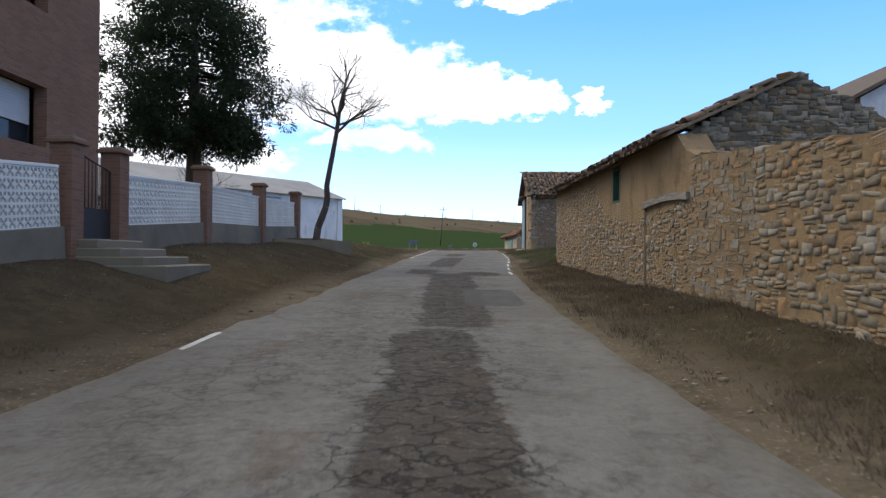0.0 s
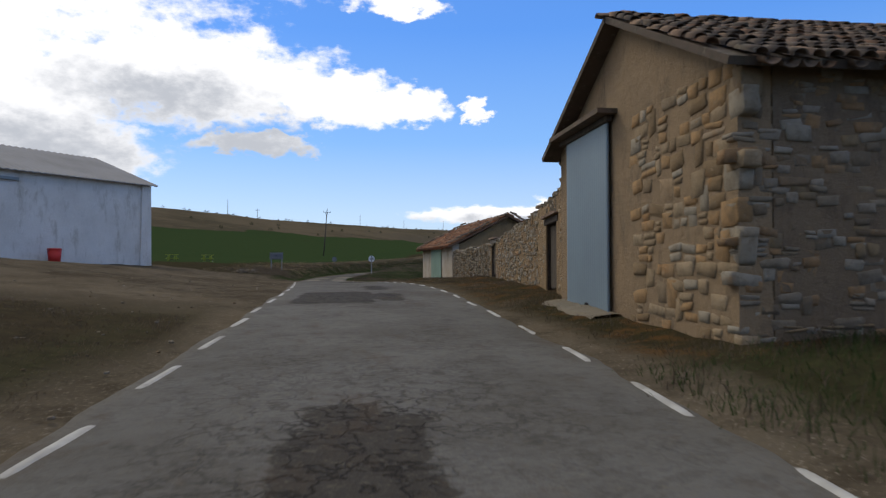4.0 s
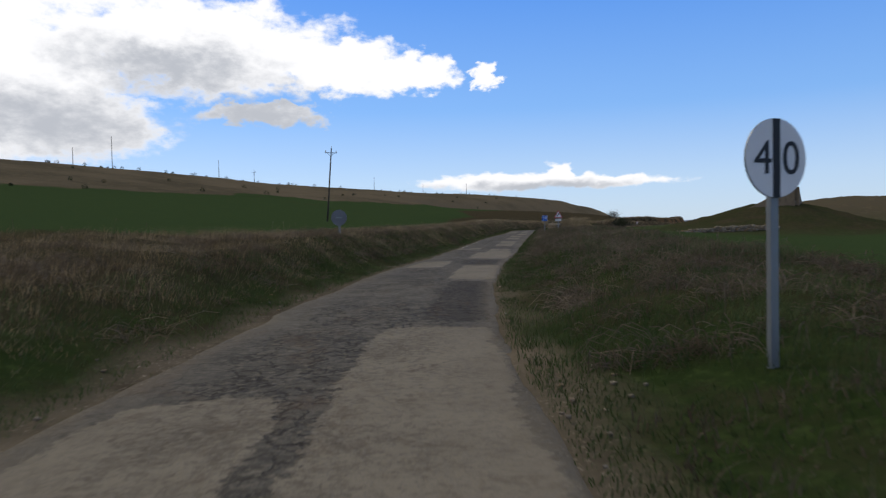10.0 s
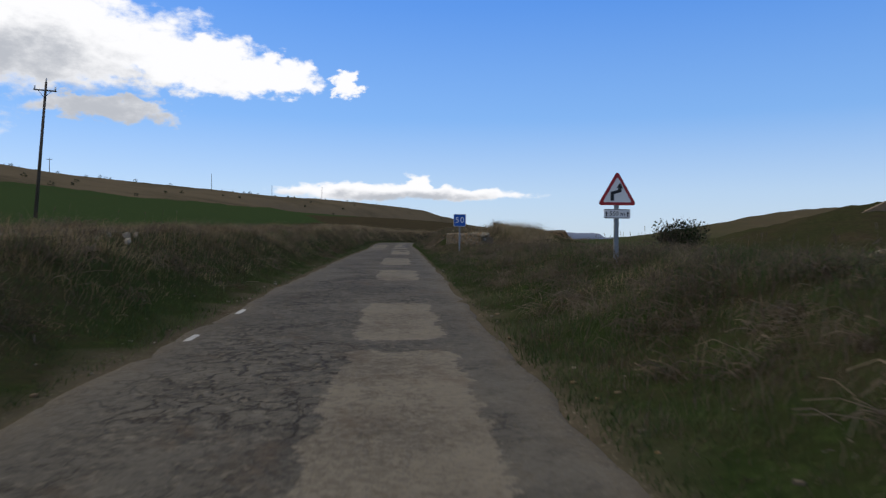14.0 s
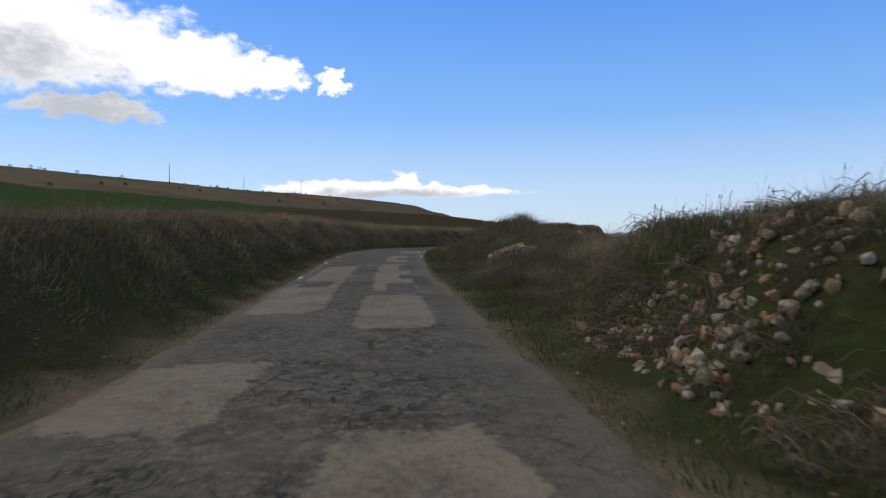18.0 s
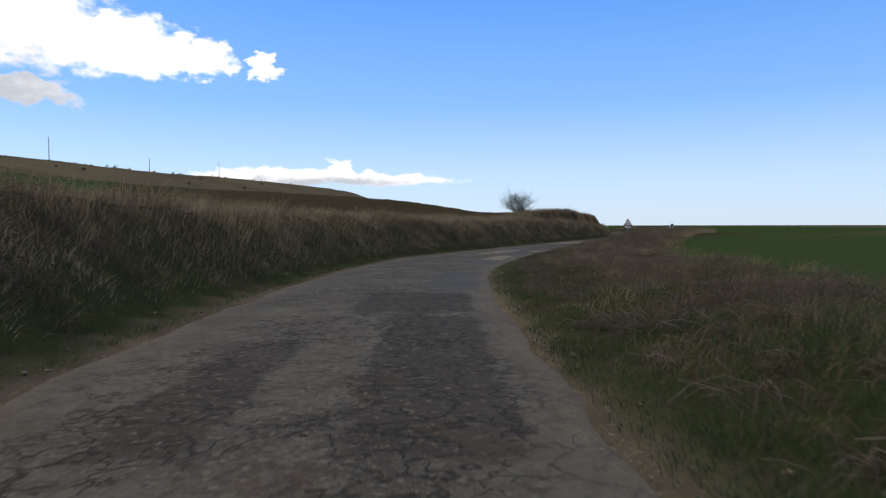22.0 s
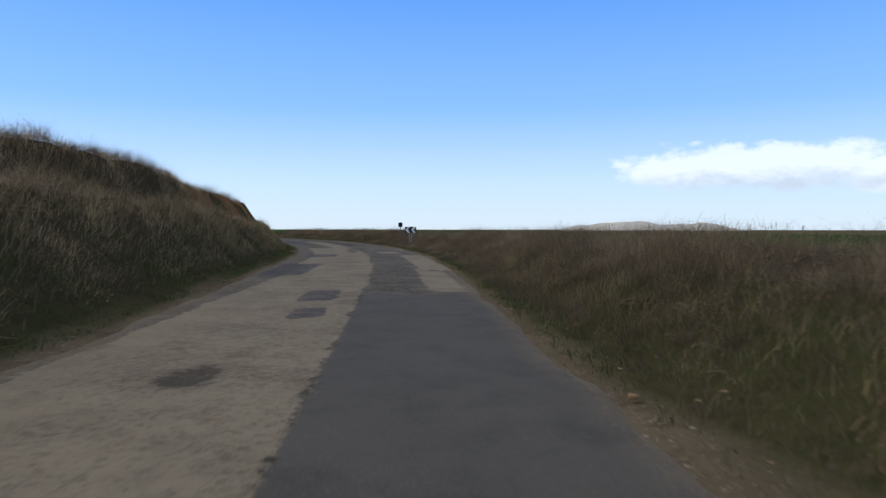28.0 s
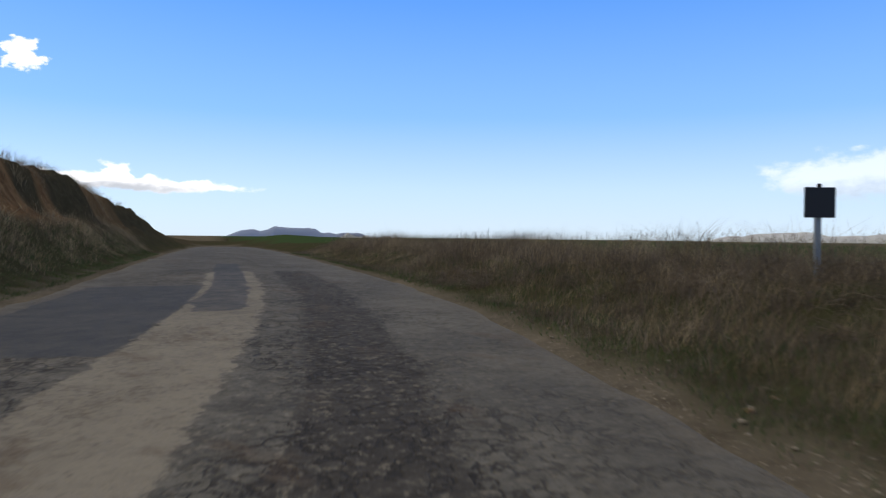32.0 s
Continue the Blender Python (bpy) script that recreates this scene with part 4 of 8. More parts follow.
PATCH_BEND = [("P", 216.4, 222.0, -0.1, 1.0), ("D", 219.5, 220.0, 0.38, 0.78), ("D", 218.0, 218.6, 0.34, 0.88), ("G", 213.2, 216.0, -0.4, 0.95), ("K", 230.6, 234.0, -1.2, 0.8), ("K", 224.0, 230.3, -0.4, 0.8), ("K", 224.0, 228.0, -2.0, -1.2), ("G", 234.6, 241.0, -0.15, 1.0), ("G", 246.3, 250.6, -0.1, 1.1), ("P", 250.6, 255.8, 0.0, 0.95), ("P", 257.4, 264.8, -1.68, -0.48), ("D", 258.4, 259.4, -1.15, -0.75), ("D", 261.6, 262.6, -1.1, -0.68), ("P", 262.4, 265.9, 0.35, 1.5), ("K", 262.4, 264.6, -0.37, 0.35), ("P", 258.0, 260.3, 1.2, 1.65),
              ("G", 257.6, 262.2, -0.38, 0.75), ("D", 258.3, 259.6, 0.40, 1.1), ("G", 264.9, 271.7, -0.15, 0.85), ("P", 272.6, 277.6, 0.1, 1.4), ("P", 264.5, 270.5, 0.72, 1.45), ("G", 278.4, 281.6, -0.9, 0.9)]
PATCH_CUT = [("P", 284.0, 322.0, -3.5, -0.75), ("F", 296.0, 307.4, -0.72, 1.58), ("D", 314.2, 322.2, -4.4, -2.9), ("D", 316.3, 317.1, 1.15, 1.55), ("D", 306.2, 308.5, -1.95, -1.2), ("D", 303.6, 305.1, -1.75, -1.15), ("K", 299.0, 300.0, -2.15, -1.6),
             ("P", 322.0, 346.0, -3.9, -0.9), ("D", 330.0, 334.2, -4.2, -2.6), ("D", 336.5, 341.0, -1.7, -1.1), ("D", 341.4, 343.2, -1.3, -0.9), ("P", 308.2, 318.0, 0.75, 1.6),
             ("P", 317.0, 332.0, 0.9, 2.1), ("P", 334.0, 337.5, 0.0, 1.3), ("D", 357.2, 366.5, -4.3, -1.9), ("D", 361.0, 378.0, -1.7, -0.9), ("K", 350.0, 372.0, 0.0, 1.1), ("P", 346.0, 372.0, -1.9, -0.6)]


def build_road():
    s = np.arange(-36, 470, 0.3)
    u = np.linspace(0, 1, 37)
    el = np.interp(s, S_EDGE, E_LEFT) + fbm2(s, s * 0, 31, 4, 0.8) * 0.16
    er = np.interp(s, S_EDGE, E_RIGHT) + fbm2(s, s * 0 + 7, 32, 4, 0.9) * 0.14
    lat = el[:, None] + (er - el)[:, None] * u
    S2 = np.repeat(s[:, None], 37, 1)
    P = at(S2.ravel(), lat.ravel())
    P[:, 2] += fbm2(P[:, 0], P[:, 1], 33, 3, 0.6) * 0.014
    rim = np.repeat((np.minimum(u, 1 - u) < 0.001)[None], len(s), 0).ravel()
    P[rim, 2] -= 0.07
    i = np.arange(len(P)).reshape(len(s), 37)
    q = np.stack([i[:-1, :-1], i[:-1, 1:], i[1:, 1:], i[1:, :-1]], -1).reshape(-1, 4)
    ob = mesh_ob("road", P, q, M["road"], smooth=True)
    tagged(ob, "narrow cracked grey asphalt road with worn edges", "road", "", "structure")
    d = np.minimum(lat - el[:, None], er[:, None] - lat)
    edge = (1 - smooth01(d / 0.5)) * np.interp(s, [60, 90], [0.35, 0.8])[:, None]
    c = (lat - el[:, None]) / (er - el)[:, None]
    worn = np.clip(0.45 + np.exp(-(((c - 0.60) / 0.16) ** 2)) + 0.7 * np.exp(-(((c - 0.30) / 0.12) ** 2)), 0, 1)
    worn = worn * np.interp(s, [-36, 30, 44, 84, 92], [0.5, 0.5, 0.3, 0.35, 1])[:, None]
    # pale repairs and broken dark strips: s0, s1 and the two lateral limits
    cover = {}
    for kind, along, across in (("P", 1.1, 0.55), ("K", 1.1, 0.55), ("GF", 0.6, 0.30), ("D", 0.6, 0.36)):
        c = np.zeros(S2.shape)
        for group in (PATCH_VILLAGE, PATCH_SIGNS, PATCH_STRAIGHT, PATCH_RUBBLE, PATCH_BEND, PATCH_CUT):
            for q, s0, s1, l0, l1 in group:
                if q in kind:
                    a = np.minimum(smooth01((S2 - s0) / along + 0.5), smooth01((s1 - S2) / along + 0.5))
                    c = np.maximum(c, a * np.minimum(smooth01((lat - l0) / across + 0.5), smooth01((l1 - lat) / across + 0.5)))
        cover[kind] = c
    for name, v in (("edge", edge), ("worn", worn), ("pale", cover["P"]), ("broken", cover["K"]), ("grey", cover["GF"]), ("tar", cover["D"]), ("village", np.interp(S2, [38, 80], [1, 0]))):
        ob.data.attributes.new(name, "FLOAT", "POINT").data.foreach_set("value", v.astype(np.float32).ravel())
    return ob


ground = build_ground()
road = build_road()


def gz(x, y):
    return float(ground_height(np.array([x]), np.array([y]))[0])


# ---------------------------------------------------------------- stones, tiles, walls
rnd = random.Random(7)


def stone_mesh(k):
    """One rough block about 1 x 1 x 1 with a broken, many-cornered outline (in x, z) and a chipped front and back."""
    r = random.Random(100 + k)
    pts = []
    for cx, cz, nx, nz in ((-0.5, -0.5, 1, 1), (0.5, -0.5, -1, 1), (0.5, 0.5, -1, -1), (-0.5, 0.5, 1, -1)):
        if r.random() < 0.55:
            a, b = r.uniform(0.04, 0.16), r.uniform(0.06, 0.24)
            two = [(cx + nx * a, cz), (cx, cz + nz * b)]
            pts += two if nx * nz < 0 else two[::-1]
        else:
            pts.append((cx + nx * r.uniform(0, 0.10), cz + nz * r.uniform(0, 0.12)))
    pts = [(x + r.uniform(-0.06, 0.06), z + r.uniform(-0.07, 0.07)) for x, z in pts]
    bm = bmesh.new()
    rings = [[bm.verts.new((x * f, y + r.uniform(-j, j), z * f)) for x, z in pts] for y, f, j in ((-0.5, 0.95, 0.035), (-0.46, 1.0, 0.02), (0.44, 0.98, 0.03), (0.5, 0.90, 0.05))]
    n = len(pts)
    for a, b in zip(rings, rings[1:]):
        for i in range(n):
            bm.faces.new((a[i], a[(i + 1) % n], b[(i + 1) % n], b[i]))
    mid = [bm.verts.new((r.uniform(-0.12, 0.12), y + r.uniform(-0.04, 0.04), r.uniform(-0.12, 0.12))) for y in (-0.50, 0.52)]
    for i in range(n):
        bm.faces.new((mid[0], rings[0][(i + 1) % n], rings[0][i]))
        bm.faces.new((mid[1], rings[3][i], rings[3][(i + 1) % n]))
    bmesh.ops.recalc_face_normals(bm, faces=bm.faces)
    me = bpy.data.meshes.new("stone")
    bm.to_mesh(me)
    bm.free()
    return me


STONES = {}
for key in ("stone_warm", "stone_grey", "stone_mixed"):
    STONES[key] = [stone_mesh(k) for k in range(10)]
    for me in STONES[key]:
        me.materials.append(M[key])


def tumbled_mesh(k):
    """A loose field stone about 1 across: a lump with knocked-off facets."""
    r = random.Random(400 + k)
    bm = bmesh.new()
    bmesh.ops.create_icosphere(bm, subdivisions=1, radius=0.62)
    cuts = [(Vector((r.gauss(0, 1), r.gauss(0, 1), r.gauss(0, 1))).normalized(), r.uniform(0.26, 0.46)) for _ in range(9)]
    for v in bm.verts:
        for c, d in cuts:
            over = v.co.dot(c) - d
            if over > 0:
                v.co -= c * over
        v.co += Vector((r.uniform(-1, 1), r.uniform(-1, 1), r.uniform(-1, 1))) * 0.10
    me = bpy.data.meshes.new("stone")
    bm.to_mesh(me)
    bm.free()
    return me


TUMBLED = {}
for key in ("stone_warm", "stone_mixed"):
    TUMBLED[key] = [tumbled_mesh(k) for k in range(8)]
    for me in TUMBLED[key]:
        me.materials.append(M[key])


def mesh_arrays(me):
    v = np.empty(len(me.vertices) * 3)
    me.vertices.foreach_get("co", v)
    return v.reshape(-1, 3), [tuple(p.vertices) for p in me.polygons]


STONE_ARR = [mesh_arrays(me) for me in STONES["stone_warm"]]


def joined(name, pieces, mat, parent=None, label="", kind="stuff"):
    """Many copies of a few shapes in one mesh: pieces are (vertices, faces, matrix as 4 x 4 array)."""
    vs, loops, starts, n, ln = [], [], [], 0, 0
    for v, f, m in pieces:
        vs.append(v @ m[:3, :3].T + m[:3, 3])
        for q in f:
            starts.append(ln)
            loops.extend(i + n for i in q)
            ln += len(q)
        n += len(v)
    me = bpy.data.meshes.new(name)
    me.vertices.add(n)
    me.vertices.foreach_set("co", np.concatenate(vs).astype(np.float32).ravel())
    me.loops.add(ln)
    me.loops.foreach_set("vertex_index", np.array(loops, dtype=np.int32))
    me.polygons.add(len(starts))
    me.polygons.foreach_set("loop_start", np.array(starts, dtype=np.int32))
    me.polygons.foreach_set("loop_total", np.diff(np.r_[starts, ln]).astype(np.int32))
    me.update()
    me.validate()
    me.materials.append(mat)
    ob = new(name, me)
    if parent is not None:
        ob.parent = parent
    if label:
        ob["label"] = label
    if kind:
        ob["kind"] = kind
    return ob


def frame_of(p0, p1):
    """A frame with x along a wall from p0 to p1 in plan, y into the wall (to the left of x turned), z up."""
    d = Vector((p1[0] - p0[0], p1[1] - p0[1], 0))
    return Matrix.Translation((p0[0], p0[1], 0)) @ Matrix.Rotation(math.atan2(d.y, d.x), 4, "Z"), d.length


def stone_face(parent, m, length, bottom, top, key, size=(0.34, 0.17), proud=0.05, holes=(), limit=290, far_first=False, seed=1, gap=0.02, skip=0.0, loose=0.35, turn=5, uneven=(0.5, 1.4)):
    """Lays courses of field stones on the face y = 0 of a wall; the first stones up to limit are parts, the rest one mesh."""
    r = random.Random(seed)
    items = []
    zmin = min(bottom(length * k / 20) for k in range(21)) - 0.05
    zmax = max(top(length * k / 20) for k in range(21))
    z = zmin
    while z < zmax:
        h = size[1] * r.uniform(0.7, 1.35)
        u = -r.uniform(0, 0.2)
        while u < length:
            w = size[0] * r.choice((0.55, 0.75, 0.9, 1.0, 1.25, 1.5)) * r.uniform(0.85, 1.15)
            c = u + w / 2
            jz = r.uniform(-0.3, 0.3) * h * loose
            if 0 < c < length and bottom(c) - 0.05 < z + h / 2 + jz and z + h * 0.7 + jz < top(c) and not any(a < c < b and z0 < z + h / 2 < z1 for a, b, z0, z1 in holes) and r.random() >= skip:
                hh = h * r.uniform(0.85, 1.2)
                pick = r.random()
                if pick < 0.25:
                    # two thin slabs instead of one block
                    for dz in (-hh * 0.26, hh * 0.26):
                        items.append((c + r.uniform(-0.02, 0.02), z + h / 2 + jz + dz, max(w * r.uniform(0.85, 1.1) - gap, 0.06), max(hh * 0.5 - gap * 0.5, 0.03), r.uniform(0.16, 0.24), r.gauss(0, turn * 0.6), r.randrange(10)))
                elif pick < 0.37 and z + h * 1.6 < top(c):
                    items.append((c, z + h * 0.8, max(w * 0.9 - gap, 0.06), hh * 1.65, r.uniform(0.17, 0.25), r.gauss(0, turn * 0.7), r.randrange(10)))
                else:
                    items.append((c, z + h / 2 + jz, max(w - gap, 0.06), max(hh - gap, 0.05), r.uniform(0.16, 0.24), r.gauss(0, turn * 0.7), r.randrange(10)))
            u += w
        z += h
    items.sort(key=lambda i: -i[0] if far_first else i[0])
    rest = []
    for k, (c, zz, w, h, dp, tilt, v) in enumerate(items):
        mm = m @ Matrix.Translation((c, dp / 2 - proud * r.uniform(*uneven), zz)) @ Matrix.Rotation(radians(tilt), 4, "Y") @ Matrix.Diagonal((w, dp, h, 1))
        if k < limit:
            ob = new("stone", STONES[key][v])
            ob.parent = parent
            ob.matrix_basis = mm
        else:
            rest.append((*STONE_ARR[v], np.array(mm)))
    if rest:
        joined("stones", rest, M[key], parent)


def prism(name, m, outline, y0, y1, mat, parent, label=""):
    """A wall from its outline (along, up), as thick as y0 to y1, in the wall's frame."""
    bm = bmesh.new()
    polyplate(bm, outline, y0, y1)
    bmesh.ops.transform(bm, matrix=m, verts=bm.verts)
    return part(name, bm, mat, parent, label)


def tile_mesh(k, mat):
    """A half-round clay tile, 0.42 m long down the slope (y), 0.2 wide."""
    r = random.Random(300 + k)
    vs, fs = [], []
    n = 6
    for j, (y, w, zz) in enumerate(((0, 0.075, 0), (0.42, 0.095, 0))):
        for t in (0.0, 0.016):
            for i in range(n + 1):
                a = math.pi * i / n
                vs.append((math.cos(a) * (w - t) + r.uniform(-0.004, 0.004), y + r.uniform(-0.012, 0.012), math.sin(a) * (w - t) * 0.8))
    g = n + 1
    for i in range(n):
        fs += [(i, i + 1, 2 * g + i + 1, 2 * g + i), (g + i + 1, g + i, 3 * g + i, 3 * g + i + 1), (i + 1, i, g + i, g + i + 1), (2 * g + i, 2 * g + i + 1, 3 * g + i + 1, 3 * g + i)]
    me = bpy.data.meshes.new("tile")
    me.from_pydata(vs, [], fs)
    me.materials.append(mat)
    me.polygons.foreach_set("use_smooth", [True] * len(fs))
    return me


M["tile_one"] = mat_tile("old_curved_tiles_single", [(0.20, 0.115, 0.068), (0.15, 0.11, 0.078), (0.24, 0.16, 0.105), (0.115, 0.088, 0.066)], False)
M["tile_red_one"] = mat_tile("red_curved_tiles_single", [(0.27, 0.105, 0.050), (0.20, 0.085, 0.045), (0.30, 0.15, 0.08), (0.145, 0.085, 0.055)], False)
TILES = {k: [tile_mesh(i, M[k]) for i in range(5)] for k in ("tile_one", "tile_red_one")}


def tile_slope(parent, m, width, slope, key, step=0.21, lap=0.33, limit=300, seed=3, missing=0.02, mess=1.0):
    """Tiles on a roof plane: x along the eave, y up the slope from the eave, z out of the roof."""
    r = random.Random(seed)
    cols, rows = int(width / step), int(slope / lap)
    k, rest = 0, []
    arr = [mesh_arrays(me) for me in TILES[key]]
    for j in range(rows):
        for i in range(cols):
            if r.random() < missing:
                continue
            mm = m @ pose((i + 0.5) * step + r.uniform(-0.015, 0.015) * mess, j * lap - 0.10 + r.uniform(-0.03, 0.03) * mess, 0.035 + r.uniform(0, 0.02) * mess, 3.5 + r.uniform(-2, 2) * mess, r.uniform(-6, 6) * mess, 180 + r.uniform(-4, 4) * mess) @ Matrix.Translation((0, -0.42, 0))
            v = r.randrange(5)
            if k < limit:
                ob = new("tile", TILES[key][v])
                ob.parent = parent
                ob.matrix_basis = mm
            else:
                rest.append((*arr[v], np.array(mm)))
            k += 1
            if r.random() < 0.5 * mess and j == 0:
                rest.append((*arr[v], np.array(mm @ pose(step * 0.5, 0.04, -0.05, 0, 180, 0))))
    if rest:
        joined("tiles", rest, M[key.replace("_one", "")], parent)


def roof_frame(p0, p1, rise_to):
    """Frame on a roof plane: origin p0 on the eave, x to p1, y up the slope to the height and place of rise_to."""
    p0, p1, q = Vector(p0), Vector(p1), Vector(rise_to)
    x = (p1 - p0).normalized()
    y = (q - p0) - x * (q - p0).dot(x)
    sl = y.length
    y.normalize()
    z = x.cross(y)
    mm = Matrix((x, y, z)).transposed().to_4x4()
    return Matrix.Translation(p0) @ mm, (p1 - p0).length, sl


# ---------------------------------------------------------------- village, right-hand side
def stone_house():
    t = empty("stone_house", Matrix(), "old ochre field-stone and mud-plaster house with tiled eave", "house")
    p0, p1 = (4.62, 2.0), (3.86, 22.9)
    m, ln = frame_of(p0, p1)
    # along the wall x runs north; y points to the road, so the wall lies on -y: mirror by depth
    top = lambda u: float(np.interp(u, [0, 5, 9.4, 9.9, 10.3, 21], [2.35, 2.6, 3.02, 3.2, 3.55, 3.50]))
    low = lambda u: gz(*(m @ Vector((u, 0.1, 0))).xy) - 0.15
    hole = (13.72, 14.32, 2.58, 3.44)
    us = [0, 2.5, 5, 7.5, 9.4, 9.9, 10.3, hole[0]]
    out = [(0, -0.6)] + [(hole[0], -0.6)] + [(u, top(u)) for u in us[::-1]]
    prism("wall_stone_end", m, out, -0.55, 0, M["core_warm"], t)
    prism("wall_under_window", m, [(hole[0], -0.6), (hole[1], -0.6), (hole[1], hole[2]), (hole[0], hole[2])], -0.55, 0, M["mud"], t)
    prism("wall_over_window", m, [(hole[0], hole[3]), (hole[1], hole[3]), (hole[1], top(hole[1])), (hole[0], top(hole[0]))], -0.55, 0, M["mud"], t)
    prism("wall_far_end", m, [(hole[1], -0.6), (ln, -0.6), (ln, top(ln)), (hole[1], top(hole[1]))], -0.55, 0, M["core_warm"], t)
    # end wall and back
    e, el = frame_of((3.9, 22.9), (8.6, 23.2))
    prism("wall_north", e, [(0.1, 0), (el, 0), (el, 3.5), (el / 2, 4.55), (0.1, 3.4)], -0.45, 0, M["core_warm"], t)
    e2, el2 = frame_of((8.75, 12.6), (8.6, 22.7))
    prism("wall_back", e2, [(0, 0), (el2, 0), (el2, 3.4), (0, 3.4)], 0, 0.4, M["mud"], t)
    e3, el3 = frame_of((4.32, 12.4), (8.75, 12.4))
    gab = lambda u: float(np.interp(u, [0, el3 * 0.5, el3], [3.5, 4.66, 3.55]))
    prism("gable_south", e3, [(0.0, 0), (el3, 0), (el3, gab(el3)), (el3 * 0.5, gab(el3 * 0.5)), (0.0, gab(0))], 0, 0.45, M["core_grey"], t)
    stone_face(t, e3, el3, lambda u: 2.2, lambda u: gab(u) + 0.03, "stone_grey", (0.17, 0.085), 0.012, (), 0, False, 14, -0.012, 0.06, 1.2, 9)
    # stones on the near part and the lower north part; plaster bands stay bare
    mm = m @ Matrix.Diagonal((1, -1, 1, 1))
    stone_face(t, mm, 9.7, low, lambda u: min(top(u) + 0.02, 3.62), "stone_mixed", (0.23, 0.10), 0.008, (), 300, True, 11, 0.009, 0.04, 1.2, 7, (-0.2, 1.6))
    m2 = m @ Matrix.Translation((9.6, 0, 0)) @ Matrix.Diagonal((1, -1, 1, 1))
    bandtop = lambda u: float(np.interp(u, [0, 1.2, 3.4, 5.4, 6.5, 11.3], [2.5, 2.2, 2.1, 2.4, 3.15, 3.2])) - 0.0
    stone_face(t, m2, ln - 9.6, lambda u: low(u + 9.6), bandtop, "stone_mixed", (0.19, 0.085), 0.006, ((hole[0] - 9.65, hole[1] - 9.55, 2.5, 3.5),), 0, False, 12, 0.008, 0.06, 1.2, 8, (-0.4, 1.6))
    # window: frame, and a brown sheet standing in for the dark room
    w = empty("window", m @ Matrix.Translation((hole[0], 0, hole[2])), "small window with a green painted frame", "")
    w.parent = t
    del w["label"]
    for nm, d in (("frame_side", (0, 0.05, -0.12, 0.01, 0, 0.80)), ("frame_side", (0.55, 0.60, -0.12, 0.01, 0, 0.80)), ("frame_bottom", (0.05, 0.55, -0.12, 0.012, 0, 0.05)), ("frame_top", (0.05, 0.55, -0.12, 0.012, 0.75, 0.80))):
        bx(nm, d, M["green_paint"], w, "", 0.004)
    bx("pane", (0.05, 0.55, -0.16, -0.13, 0.05, 0.75), M["mud_dark"], w, "", 0)
    # weathered lintel over the blocked doorway, and the door's jamb crack
    bm = bmesh.new()
    for i in range(7):
        a, b = 9.7 + i * 0.33, 9.7 + (i + 1) * 0.33
        za, zb = 2.30 + 0.055 * math.sin(i * 0.5), 2.30 + 0.055 * math.sin((i + 1) * 0.5)
        vs = [bm.verts.new(c) for c in ((a, 0.07, za), (b, 0.07, zb), (b, 0.07, zb + 0.13), (a, 0.07, za + 0.13), (a, -0.1, za), (b, -0.1, zb), (b, -0.1, zb + 0.13), (a, -0.1, za + 0.13))]
        for f in ((0, 1, 2, 3), (7, 6, 5, 4), (3, 2, 6, 7), (4, 5, 1, 0)):
            bm.faces.new([vs[k] for k in f])
        if i in (0, 6):
            bm.faces.new([vs[k] for k in ((0, 3, 7, 4) if i == 0 else (1, 5, 6, 2))])
    bmesh.ops.remove_doubles(bm, verts=bm.verts, dist=0.002)
    bmesh.ops.recalc_face_normals(bm, faces=bm.faces)
    bmesh.ops.transform(bm, matrix=m, verts=bm.verts)
    part("lintel", bm, M["wood_beam"], t, "split grey timber lintel")
    prism("door_jamb", m, [(11.92, 0.2), (12.02, 0.2), (12.02, 2.3), (11.92, 2.3)], -0.05, 0.012, M["core_grey"], t)
    # roof
    a, b = m @ Vector((10.2, 0.22, 3.55)), m @ Vector((ln + 0.2, 0.22, 3.46))
    ridge = Vector((6.5, a.y, 4.70))
    rf, rw, rs = roof_frame(b, a, ridge)
    bm = bmesh.new()
    box(bm, 0, rw, 0, rs, -0.06, 0, 0)
    bmesh.ops.transform(bm, matrix=rf, verts=bm.verts)
    part("roof", bm, M["mud_dark"], t)
    tile_slope(t, rf, rw, rs, "tile_one", limit=280, seed=5, missing=0.06, mess=1.8)
    rb, rbw, rbs = roof_frame((9.0, 12.9, 3.30), (8.9, 23.4, 3.30), (6.5, 12.9, 4.60))
    bm = bmesh.new()
    box(bm, 0, rbw, 0, rbs, -0.06, 0, 0)
    bmesh.ops.transform(bm, matrix=rb, verts=bm.verts)
    part("roof_back", bm, M["tile"], t)
    for k in range(9):
        q = e3 @ Vector((0.25 + k * 0.26, 0.2 + rnd.uniform(-0.1, 0.2), gab(0.25 + k * 0.26) + 0.08))
        ob = new("loose_tile", STONES["stone_grey"][k])
        ob.parent = t
        ob.matrix_basis = Matrix.Translation(q) @ Matrix.Rotation(rnd.uniform(0, 3), 4, "Z") @ Matrix.Diagonal((0.36, 0.26, 0.10, 1))


